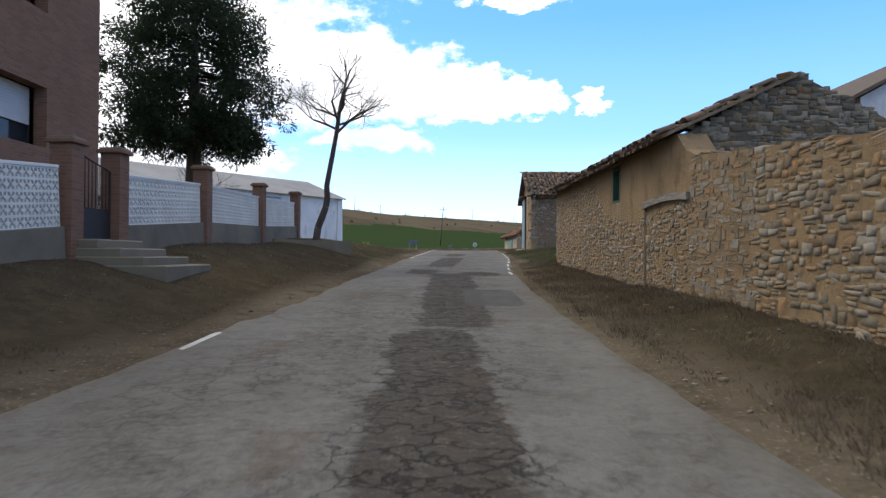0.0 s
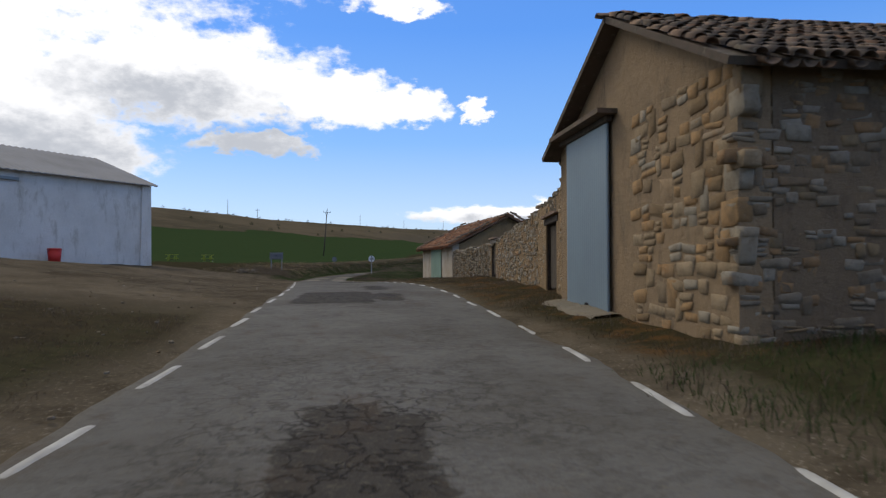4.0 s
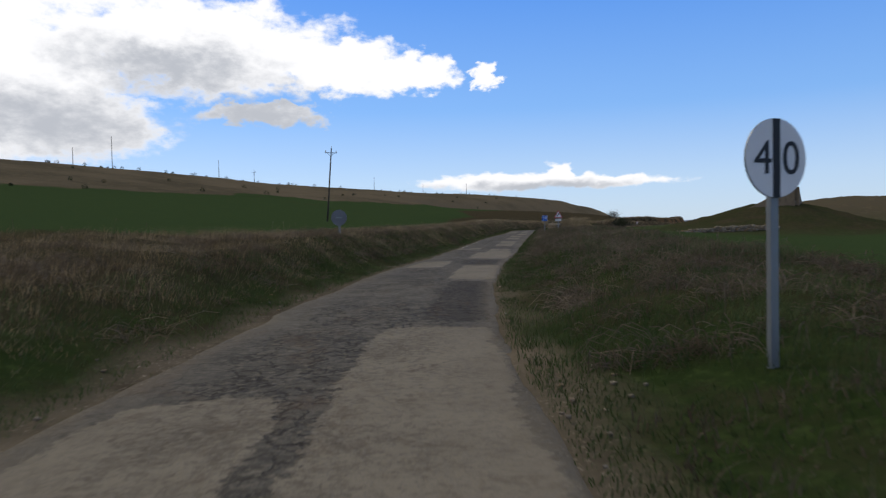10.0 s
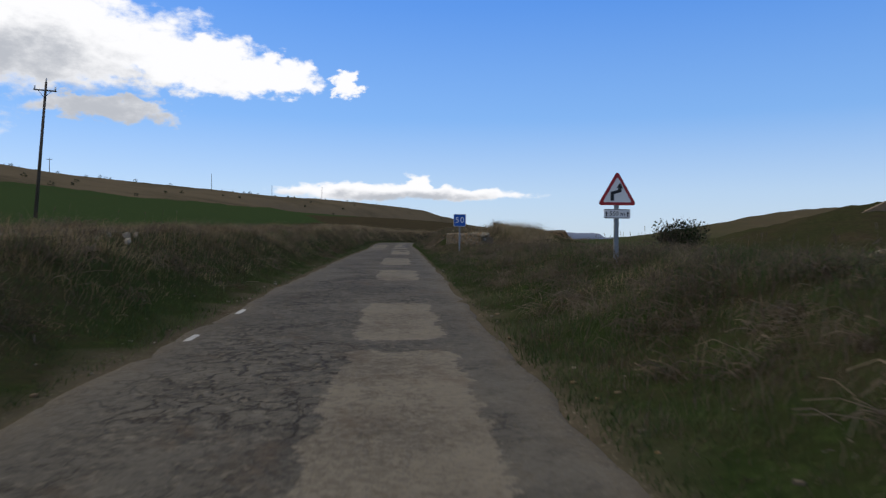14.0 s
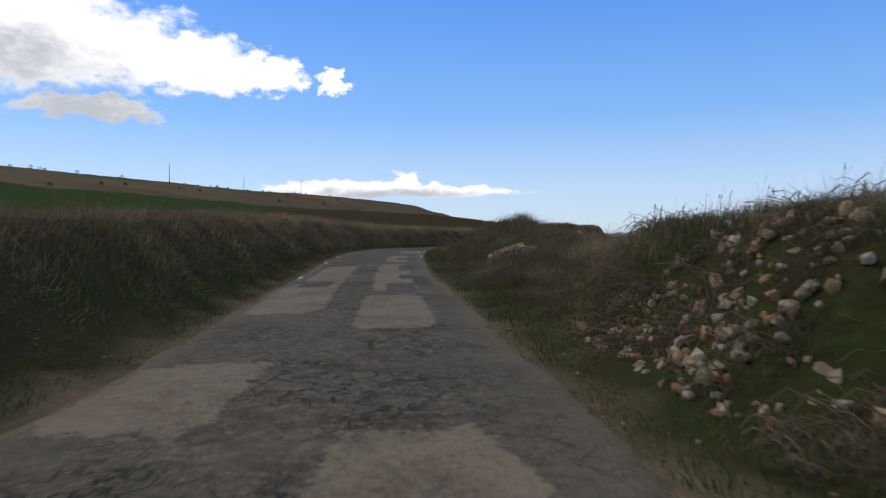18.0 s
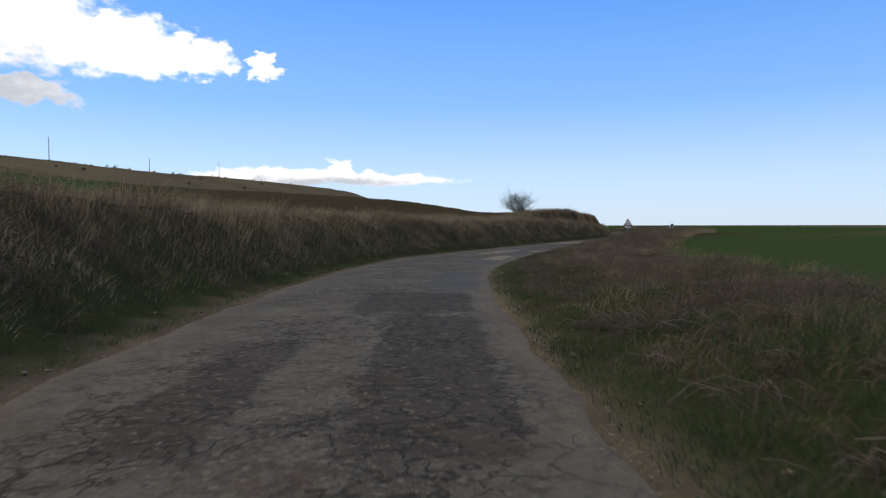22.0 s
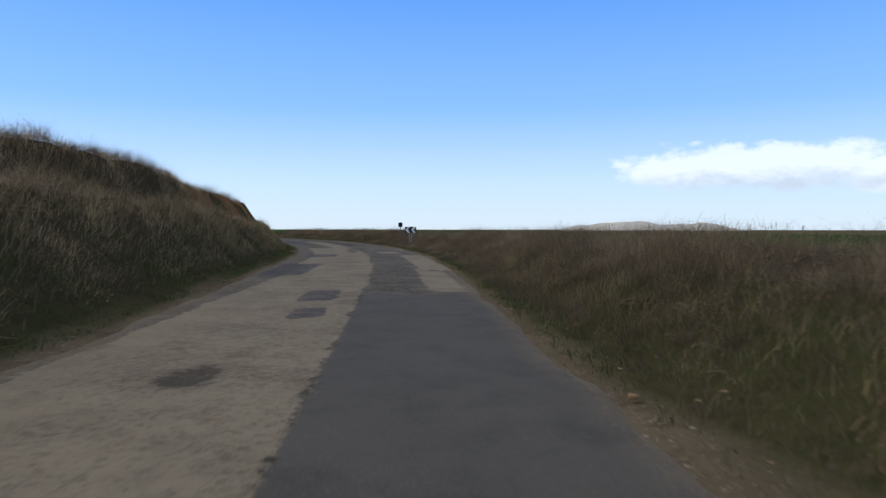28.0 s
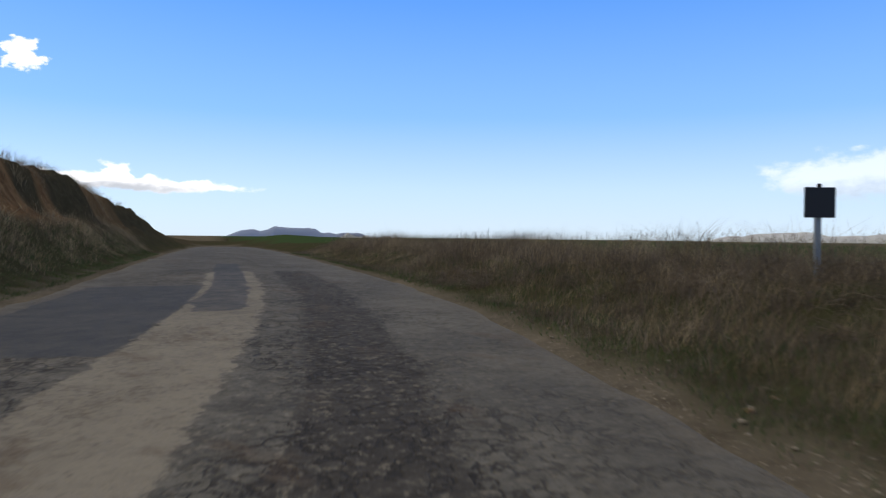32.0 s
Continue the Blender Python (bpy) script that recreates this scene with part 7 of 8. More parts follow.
def leaf_cloud(name, centres, sizes, per, leaf, mat, parent, seed, droop=0.0, label=""):
    """A crown of many small leaf or needle blades round the given centres."""
    g = np.random.default_rng(seed)
    c = np.repeat(np.array(centres), per, 0)
    r = np.repeat(np.array(sizes), per)
    n = len(c)
    d = g.normal(size=(n, 3))
    d /= np.linalg.norm(d, axis=1)[:, None]
    p = c + d * (r * g.uniform(0.25, 1.0, n) ** 0.6)[:, None]
    ax = d + g.normal(size=(n, 3)) * 0.7
    ax[:, 2] -= droop
    ax /= np.linalg.norm(ax, axis=1)[:, None]
    sd = np.cross(ax, g.normal(size=(n, 3)))
    sd /= np.linalg.norm(sd, axis=1)[:, None]
    ln = leaf[0] * g.uniform(0.6, 1.3, n)[:, None]
    wd = leaf[1] * g.uniform(0.7, 1.3, n)[:, None]
    v = np.stack([p - sd * wd * 0.3, p + ax * ln * 0.5 - sd * wd, p + ax * ln, p + ax * ln * 0.5 + sd * wd], 1).reshape(-1, 3)
    q = np.arange(4 * n).reshape(-1, 4)
    return quads(name, v, q, mat, parent, label)


def quads(name, v, q, mat, parent=None, label="", kind=""):
    me = bpy.data.meshes.new(name)
    me.vertices.add(len(v))
    me.vertices.foreach_set("co", np.asarray(v, np.float32).ravel())
    k = q.shape[1]
    me.loops.add(q.size)
    me.loops.foreach_set("vertex_index", q.ravel().astype(np.int32))
    me.polygons.add(len(q))
    me.polygons.foreach_set("loop_start", np.arange(0, q.size, k, dtype=np.int32))
    me.polygons.foreach_set("loop_total", np.full(len(q), k, dtype=np.int32))
    me.update()
    me.materials.append(mat)
    ob = new(name, me)
    if parent is not None:
        ob.parent = parent
    if label:
        ob["label"] = label
    if kind:
        ob["kind"] = kind
    return ob


def conifer(x, y, zlow, ztop, rad, label, seed, name="conifer", n=520, per=46, cat="tree"):
    z = gz(x, y)
    t = empty(name, pose(x, y, z), label, cat)
    rr = random.Random(seed)
    bm = bmesh.new()
    h = ztop - z
    tube(bm, (0, 0, -0.3), (0.15, 0, h * 0.3), 0.42, 0.30, 12)
    tube(bm, (0.15, 0, h * 0.3), (0.05, 0, h * 0.93), 0.30, 0.04, 10)
    part("trunk", bm, M["bark"], t, "thick brown trunk", True)
    cs, rs = [], []
    bm = bmesh.new()
    for k in range(n):
        f = rr.random() ** 1.5
        zz = (zlow - z) + f * (h - (zlow - z))
        R = rad * (math.sin(math.pi * min(1, (0.30 + 0.70 * f))) ** 0.75 if f > 0.02 else 0.8) * rr.uniform(0.72, 1.08)
        a = rr.uniform(0, 6.283)
        q = rr.uniform(0.35, 1.0)
        cs.append((math.cos(a) * R * q, math.sin(a) * R * q, zz - q * 0.5 + rr.gauss(0, 0.12)))
        rs.append(rr.uniform(0.28, 0.55))
        if k % 6 == 0:
            tube(bm, (0, 0, zz + 0.25), (math.cos(a) * R * 0.9, math.sin(a) * R * 0.9, zz - 0.35), 0.05, 0.012, 5, False)
    part("branches", bm, M["needle"], t, "dark drooping boughs", True).name = "bough"
    leaf_cloud("crown", cs, rs, per, (0.22, 0.032), M["needle"], t, seed, 0.5, "dense dark green needles")
    return t


conifer(-10.7, 28.8, 6.2, 14.8, 4.1, "tall dark green conifer with a dense ragged crown", 5, n=760, per=84)
conifer(14.6, 42.5, 2.2, 5.2, 1.5, "dark evergreen bush behind the barn", 6, "evergreen_bush", 130, 40, "bush")


def thorn_bush(x, y, r, h, label, seed, name="bush", up=0.0):
    z = gz(x, y) + up
    t = empty(name, pose(x, y, z), label, "bush")
    rr = random.Random(seed)
    bm = bmesh.new()
    for k in range(26):
        a = rr.uniform(0, 6.283)
        limbs(bm, Vector((math.cos(a) * 0.12, math.sin(a) * 0.12, -0.1)), Vector((math.cos(a) * 0.75, math.sin(a) * 0.75, rr.uniform(0.5, 1.3))).normalized(), h * rr.uniform(0.45, 0.65), 0.035, 3, rr, 0.6, 3, 0.1)
    part("twig", bm, M["bark"], t, "tangle of dark bare twigs", True)
    cs = [(rr.gauss(0, r * 0.42), rr.gauss(0, r * 0.42), h * rr.uniform(0.25, 0.95)) for _ in range(90)]
    leaf_cloud("foliage", cs, [0.3 * r] * 90, 18, (0.10, 0.03), M["needle"], t, seed, 0, "sparse dark leaves")
    return t


thorn_bush(81.2, 281.8, 1.5, 2.3, "round leafless thorn bush on the bank", 11)
thorn_bush(27.5, 152.3, 0.95, 0.95, "low leafless thorn bush in the field edge", 12)
# far bushes along the ridge: little clumps of leaves
g0 = np.random.default_rng(77)
cs, rs = [], []
for k in range(150):
    a, n = g0.uniform(60, 900), g0.choice([g0.uniform(326, 336), g0.uniform(240, 335)], p=[0.6, 0.4])
    x, y = 0.656 * a - 0.755 * n, 0.755 * a + 0.656 * n
    r = g0.uniform(0.3, 0.95)
    cs.append((x, y, gz(x, y) + r * 0.6))
    rs.append(r)
tagged(leaf_cloud("ridge_bushes", cs, rs, 70, (0.34, 0.12), M["needle"], None, 8), "scattered dark bushes along the far ridge", "bushes", "", "stuff")

# ---------------------------------------------------------------- dry-stone walls, rubble, ruin


def rubble(name, p0, p1, hgt, width, n, label, seed, key="stone_grey", base=None, parts=220, size=0.3):
    """A tumbled dry-stone wall: stones heaped on the ground along a line."""
    t = empty(name, Matrix(), label, "stone wall")
    r = random.Random(seed)
    m, ln = frame_of(p0, p1)
    us = np.linspace(0, ln, 24)
    prof = [max(0.12, hgt * (0.8 + 0.35 * float(fbm2(np.array([u]), np.array([seed * 3.1]), 71, 3, 0.45)[0]))) * float(np.interp(u, [0, 0.8, ln - 0.8, ln], [0.35, 1, 1, 0.35])) for u in us]
    items = []
    for k in range(n):
        u = r.uniform(0, ln)
        top = float(np.interp(u, us, prof))
        f = r.random() ** 0.8
        y = r.choice((-1, -1, 1)) * width / 2 * (1 - 0.45 * f) * r.uniform(0.75, 1.1) if f < 0.86 else r.uniform(-0.3, 0.3) * width
        w = m @ Vector((u, y, 0))
        z = gz(w.x, w.y) + f * top
        sz = size * r.uniform(0.6, 1.5)
        items.append((u, Matrix.Translation((w.x, w.y, z)) @ m.to_3x3().to_4x4() @ Euler((r.uniform(-0.3, 0.3), r.uniform(-0.3, 0.3), r.uniform(-0.6, 0.6))).to_matrix().to_4x4() @ Matrix.Diagonal((sz * 1.15, sz * 0.9, sz * r.uniform(0.4, 0.7), 1)), r.randrange(10)))
    rest = []
    for k, (u, mm, v) in enumerate(items):
        if k < parts:
            ob = new("stone", STONES[key][v])
            ob.parent = t
            ob.matrix_basis = mm
        else:
            rest.append((*STONE_ARR[v], np.array(mm)))
    if rest:
        joined("stones", rest, M[key], t)
    bm = bmesh.new()
    vs = []
    for u, h in zip(us, prof):
        ring = []
        for y, f in ((-width * 0.42, -0.2), (-width * 0.25, 0.85), (width * 0.25, 0.85), (width * 0.42, -0.2)):
            w = m @ Vector((u, y, 0))
            ring.append(bm.verts.new((w.x, w.y, gz(w.x, w.y) + h * f)))
        vs.append(ring)
    for a, b in zip(vs, vs[1:]):
        for i in range(3):
            bm.faces.new((a[i], b[i], b[i + 1], a[i + 1]))
    if hgt > 0.15:
        part("wall_core", bm, M["core_grey"], t, "earth and small stones between the blocks")
    else:
        bm.free()
    return t


def pt(s, lat):
    p = at(np.array([s]), np.array([lat]))[0]
    return (float(p[0]), float(p[1]))


def field_wall():
    """The end of a dry-laid field wall, its top broken, with fallen stones at its foot."""
    t = empty("dry_stone_wall", Matrix(), "broken dry-stone wall of grey and ochre slabs by the road", "stone wall")
    m, ln = frame_of(pt(168.5, 4.3), pt(184.0, 3.5))
    low = lambda u: gz(*(m @ Vector((u, 0.15, 0))).xy) - 0.1
    top = lambda u: 3.08 - 0.012 * (ln - u) + 0.10 * float(fbm2(np.array([u]), np.array([2.0]), 71, 3, 0.7)[0]) - 0.55 * float(smooth01((u - ln + 0.5) / 0.6))
    us = np.linspace(0, ln, 40)
    prism("wall_core", m, [(0, 1.4), (ln - 0.1, 1.4)] + [(min(u, ln - 0.1), top(u) - 0.08) for u in us[::-1]], -0.6, -0.03, M["core_grey"], t, "earth and small stones between the blocks")
    stone_face(t, m @ Matrix.Diagonal((1, -1, 1, 1)), ln, low, lambda u: top(u) + 0.04, "stone_grey", (0.155, 0.085), 0.05, (), 290, True, 91, 0.002, 0.02, 1.8, 22, (-0.6, 1.5))
    stone_face(t, m @ Matrix.Translation((ln - 0.1, -0.6, 0)) @ Matrix.Rotation(math.pi / 2, 4, "Z") @ Matrix.Diagonal((1, -1, 1, 1)) @ Matrix.Diagonal((1, 1, 1, 1)), 0.6, lambda u: 1.7, lambda u: top(ln) + 0.2, "stone_mixed", (0.2, 0.11), 0.05, (), 0, False, 92, 0.0, 0.0, 1.4, 12)
    r = random.Random(93)
    rest = []
    for u in np.arange(0.1, ln - 0.2, 0.17):
        for y in (-0.12, -0.36):
            w = r.uniform(0.10, 0.24)
            q = m @ pose(u + r.uniform(-0.06, 0.06), y + r.uniform(-0.1, 0.1), top(u) + r.uniform(-0.03, 0.06), r.uniform(-14, 14), r.uniform(-14, 14), r.uniform(-60, 60)) @ Matrix.Diagonal((w, w * 0.8, r.uniform(0.07, 0.15), 1))
            rest.append((*STONE_ARR[r.randrange(10)], np.array(q)))
    for k in range(70):
        u, y = r.uniform(0, ln), 0.1 + abs(r.gauss(0, 0.28))
        p = m @ Vector((u, y, 0))
        w = r.uniform(0.10, 0.22)
        rest.append((*STONE_ARR[r.randrange(10)], np.array(Matrix.Translation((p.x, p.y, gz(p.x, p.y) + w * 0.2)) @ Euler((r.uniform(-0.4, 0.4), r.uniform(-0.4, 0.4), r.uniform(0, 6))).to_matrix().to_4x4() @ Matrix.Diagonal((w * 1.2, w, w * 0.6, 1)))))
    joined("stones", rest, M["stone_mixed"], t)


def bank_stones(name, s0, s1, near, far, n, label, seed):
    """Loose stones lying half sunk on the slope of a bank, thickest at its foot."""
    t = empty(name, Matrix(), label, "stones")
    r = random.Random(seed)
    for k in range(n):
        u = r.betavariate(1.3, 1.6)
        s, lat = s0 + (s1 - s0) * u, near + (far - near) * (r.random() ** 1.7) + 0.25 * r.gauss(0, 0.5)
        x, y = pt(s, max(lat, near - 0.1))
        w = r.uniform(0.06, 0.13) if r.random() < 0.88 else r.uniform(0.13, 0.18)
        key = "stone_warm" if r.random() < 0.22 else "stone_mixed"
        ob = new("stone", TUMBLED[key][r.randrange(8)])
        ob.parent = t
        ob.matrix_basis = Matrix.Translation((x, y, gz(x, y) + w * r.uniform(-0.1, 0.4))) @ Euler((r.uniform(-3, 3), r.uniform(-3, 3), r.uniform(0, 6))).to_matrix().to_4x4() @ Matrix.Diagonal((w * r.uniform(1.0, 1.6), w, w * r.uniform(0.6, 1.0), 1))


field_wall()
bank_stones("stone_heap", 183.9, 187.9, 2.3, 4.1, 300, "ochre and grey stones tumbled down the weedy bank", 4)
bank_stones("stone_heap", 190.6, 192.6, 3.0, 4.0, 22, "few grey stones showing in the bank", 17)
rubble("stone_heap", (34.2, 197.0), (35.5, 196.1), 0.42, 0.6, 70, "dark heap of stones on the grassy mound", 5, "stone_mixed", parts=70, size=0.2)
rubble("low_rubble_wall", (40.2, 199.4), (42.4, 197.3), 0.75, 0.8, 150, "low rubble wall at the field edge", 6, parts=150, size=0.22)
rubble("low_rubble_wall", (33.3, 152.2), (43.0, 151.2), 0.5, 0.8, 420, "low rubble wall in front of the ruin", 7, parts=120, size=0.19)
bank_stones("stone_heap", 139.0, 148.0, -5.6, -4.6, 46, "pale stones scattered along the bank", 8)
rubble("stone_heap", (-6.6, 88.4), (-4.9, 89.6), 0.3, 0.9, 40, "little heap of pale rubble at the yard's edge", 10, parts=40, size=0.2)
rubble("stone_heap", (9.9, 85.0), (12.2, 85.6), 0.3, 0.9, 50, "heap of pale rubble in the weeds by the hut", 9, parts=60, size=0.34)


def ruin():
    t = empty("ruined_wall", Matrix(), "ruined stone gable standing on a mound", "ruin")
    m, ln = frame_of((44.9, 159.6), (49.0, 156.9))
    z = gz(47, 158) - 0.6
    tops = [(0, 4.05), (1.2, 4.65), (2.4, 5.3), (3.6, 5.9), (ln - 0.15, 6.5), (ln, 6.45)]
    prism("wall_core", m, [(0, z), (ln, z)] + tops[::-1], -0.5, 0.0, M["mud_dark"], t)
    f = lambda u: float(np.interp(u, [a for a, _ in tops], [b for _, b in tops]))
    stone_face(t, m, ln, lambda u: z + 0.2, lambda u: f(u) - 0.02, "stone_grey", (0.30, 0.13), 0.03, (), 200, False, 81, 0.01, 0.1, 1.0, 6)
    m2, l2 = frame_of((49.0, 156.9), (52.0, 160.4))
    prism("side_wall", m2, [(0, z), (l2, z), (l2, 4.4), (0.5, 6.0), (0.0, 6.38)], -0.45, 0, M["mud_dark"], t)


ruin()

# ---------------------------------------------------------------- farm implements in the yard
for x, y, hd in ((-15.3, 105.0, 20), (-11.9, 105.5, -10)):
    t = empty("farm_implement", pose(x, y, gz(x, y), 0, 0, hd) @ Matrix.Scale(0.60, 4), "yellow-green tubular farm implement parked at the yard's edge", "implement", "farm implements")
    for sx in (-0.7, 0.7):
        tb("upright", (sx, 0, 0), (sx, 0, 1.25), 0.06, M["yellow"], t)
        tb("foot", (sx, -0.6, 0.08), (sx, 0.6, 0.08), 0.07, M["yellow"], t)
    for z in (0.55, 1.2):
        tb("crossbar", (-1.1, 0, z), (1.1, 0, z), 0.06, M["yellow"], t)
    bx("side_plate", (-0.75, -0.35, -0.06, 0.06, 0.2, 1.1), M["yellow"], t, "yellow-green steel plate")
    bx("side_plate", (0.3, 0.78, -0.05, 0.05, 0.35, 1.0), M["yellow"], t, "yellow-green steel plate")
    bx("toolbar", (-1.0, 1.0, -0.09, 0.09, 0.48, 0.64), M["yellow"], t, "yellow-green square beam")
    tb("drawbar", (0, 0.0, 0.55), (0, 1.5, 0.35), 0.05, M["iron"], t)
    for sx in (-0.5, 0.0, 0.5):
        tb("tine", (sx, 0, 0.55), (sx, -0.35, 0.02), 0.03, M["iron"], t)

# ---------------------------------------------------------------- far hills


def far_hill(name, az, dist, width, hgt, mat, label, seed, base=-30):
    a = radians(az)
    c = Vector((60 + math.sin(a) * dist, 250 + math.cos(a) * dist, 0))
    side = Vector((math.cos(a), -math.sin(a), 0))
    ahead = Vector((math.sin(a), math.cos(a), 0))
    n, k = 60, 8
    u = np.linspace(-1, 1, n + 1)
    prof = (1 - np.abs(u) ** 2.2) * (0.75 + 0.35 * fbm2(u, u * 0 + seed, 91, 4, 3.2))
    vs = []
    for j in range(k + 1):
        f = math.sin(math.pi * j / k)
        for i in range(n + 1):
            p = c + side * (width * u[i]) + ahead * (width * 0.35 * (j / k - 0.5))
            vs.append((p.x, p.y, base + (hgt - base) * max(prof[i], 0) * f))
    q = [(j * (n + 1) + i, j * (n + 1) + i + 1, (j + 1) * (n + 1) + i + 1, (j + 1) * (n + 1) + i) for j in range(k) for i in range(n)]
    return tagged(mesh_ob(name, vs, q, mat, None, "", True), label, "hill", "", "structure")


far_hill("backdrop_mountain", 31.4, 3300, 320, 80, M["far_haze_blue"], "distant mountain with blue-grey haze in its colour", 2)
far_hill("backdrop_mountain", 34.4, 3500, 300, 60, M["far_haze_blue"], "distant mountain with blue-grey haze in its colour", 5)
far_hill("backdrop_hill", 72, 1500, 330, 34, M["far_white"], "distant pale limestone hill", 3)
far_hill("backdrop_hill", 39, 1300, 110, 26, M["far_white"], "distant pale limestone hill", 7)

# ---------------------------------------------------------------- grass and weeds


def blades(name, x, y, h, w, mat, label, seed, per=8, spread=0.12, wind=(0.25, 0.05), cat="grass"):
    """Tufts of bent blades, each blade three triangles, rooted in the ground."""
    g = np.random.default_rng(seed)
    n = len(x)
    X, Y = np.repeat(x, per), np.repeat(y, per)
    H = np.repeat(h * np.clip(0.85 + 0.7 * fbm2(x, y, 44, 3, 0.45) + 0.5 * fbm2(x, y, 45, 2, 1.3), 0.25, 1.9), per) * g.uniform(0.4, 1.1, n * per)
    X = X + g.normal(0, spread, n * per)
    Y = Y + g.normal(0, spread, n * per)
    Z = ground_height(X, Y) - 0.01
    a = g.uniform(0, 2 * np.pi, n * per)
    X, Y = X + np.cos(a) * spread * 0.5, Y + np.sin(a) * spread * 0.5
    lean = g.uniform(0.1, 1.3, n * per) * H
    dx, dy = np.cos(a) * lean + wind[0] * H, np.sin(a) * lean + wind[1] * H
    sx, sy = -np.sin(a + 0.7) * w * 0.6, np.cos(a + 0.7) * w * 0.6
    k = g.uniform(0.7, 1.3, n * per)
    sx, sy = sx * k, sy * k
    v = np.stack([np.stack([X - sx, Y - sy, Z], -1), np.stack([X + sx, Y + sy, Z], -1),
                  np.stack([X + dx * 0.35 + sx * 0.7, Y + dy * 0.35 + sy * 0.7, Z + H * 0.6], -1), np.stack([X + dx * 0.35 - sx * 0.7, Y + dy * 0.35 - sy * 0.7, Z + H * 0.6], -1),
                  np.stack([X + dx, Y + dy, Z + H], -1)], 1).reshape(-1, 3)
    b = np.arange(n * per)[:, None] * 5
    f = np.concatenate([b + [0, 1, 2], b + [0, 2, 3], b + [3, 2, 4]], 1).reshape(-1, 3)
    return tagged(quads(name, v, f, mat), label, cat, "", "stuff")


def strip(n, s0, s1, side, d0, d1, seed, power=1.0, clump=0.15):
    """Random places in a strip beside the road; thinned out where a noise says bare ground."""
    g = np.random.default_rng(seed)
    s = g.uniform(s0, s1, n)
    d = d0 + (d1 - d0) * g.uniform(0, 1, n) ** power
    lat = np.where(side < 0, np.interp(s, S_EDGE, E_LEFT) - d, np.interp(s, S_EDGE, E_RIGHT) + d)
    p = at(s, lat)
    keep = fbm2(p[:, 0], p[:, 1], seed, 3, 0.5) > g.uniform(-1.0, 0.15, n) + clump - 0.3
    # nothing grows on the bare clay face of the cutting
    keep &= ~((side < 0) & (s > 331) & (s < 390) & (d > 2.5) & (d < 5.0) & (g.random(n) > 0.06))
    return p[keep, 0], p[keep, 1], s[keep], d[keep]


x, y, s, d = strip(27000, 88, 396, -1, 0.9, 8.0, 201, 1.4)
tall = np.interp(s, [88, 120, 200, 222, 290, 352], [0.24, 0.28, 0.38, 0.55, 0.58, 0.45]) * np.interp(d, [0.9, 2.2, 9], [0.35, 1, 1.1])
kk = s + np.random.default_rng(3).normal(0, 8, len(s)) > 204
blades("dry_grass", x[kk], y[kk], tall[kk], 0.006, M["straw_pale"], "long pale straw-coloured grass on the high bank", 1, 10, 0.13)
blades("dry_grass", x[~kk], y[~kk], tall[~kk], 0.006, M["straw"], "dull dry grass on the low road bank", 21, 10, 0.13)
x, y, s, d = strip(13000, 88, 396, -1, 0.9, 6.0, 202, 1.2)
blades("dead_weeds", x, y, np.interp(s, [88, 200, 222, 352], [0.20, 0.30, 0.38, 0.30]) * np.interp(d, [0.9, 2, 6], [0.4, 1, 1]), 0.007, M["brush"], "dark dead weeds on the road bank", 2, 9, 0.12)
x, y, s, d = strip(21000, 84, 392, -1, 0.05, 2.2, 203, 1.3, -0.25)
blades("green_grass", x, y, np.interp(d, [0.1, 0.6, 2.2], [0.08, 0.14, 0.18]), 0.007, M["grass"], "short green grass along the road edge", 3, 9, 0.11, (0.05, 0))
x, y, s, d = strip(26000, 86, 228, 1, 0.05, 6.5, 204, 1.7, -0.25)
blades("green_grass", x, y, np.interp(d, [0.1, 0.8, 2, 4, 7], [0.08, 0.17, 0.26, 0.30, 0.28]), 0.007, M["grass"], "rank green grass on the verge", 4, 9, 0.13)
x, y, s, d = strip(12000, 100, 262, 1, 0.35, 6.5, 205, 1.4, 0.25)
blades("dead_weeds", x, y, np.interp(s, [92, 120, 190, 206, 216, 262], [0.26, 0.36, 0.34, 0.55, 0.32, 0.28]) * np.interp(d, [0.7, 2.2, 7], [0.4, 1, 1]), 0.007, M["brush"], "grey-brown dead weeds on the verge", 5, 9, 0.13)
x, y, s, d = strip(14000, 140, 396, 1, 0.9, 7.5, 206, 1.3)
blades("dry_grass", x, y, np.interp(s, [140, 190, 206, 220, 262, 280, 372], [0.22, 0.4, 0.55, 0.28, 0.32, 0.6, 0.66]) * np.interp(d, [0.9, 2.5, 8], [0.45, 1, 1.05]), 0.006, M["straw"], "long dry grass on the verge and bank", 6, 10, 0.14, (0.35, -0.1))
x, y, s, d = strip(12000, 262, 396, 1, 0.4, 6.0, 207, 1.4)
blades("dead_weeds", x, y, np.interp(d, [0.8, 2.2, 6], [0.2, 0.55, 0.8]), 0.007, M["brush"], "brown dead weeds on the road bank", 7, 9, 0.13)
x, y, s, d = strip(10000, 228, 396, 1, 0.05, 2.4, 208, 1.2, -0.25)
blades("green_grass", x, y, np.interp(d, [0.1, 1.0, 2.4], [0.08, 0.15, 0.18]), 0.007, M["grass"], "short green grass along the road edge", 8, 9, 0.12, (0.05, 0))
# dark scrub that overhangs the top of the cutting
g0 = np.random.default_rng(61)
s, d = g0.uniform(300, 425, 4200), g0.uniform(4.3, 7.5, 4200)
p = at(s, np.interp(s, S_EDGE, E_LEFT) - d)
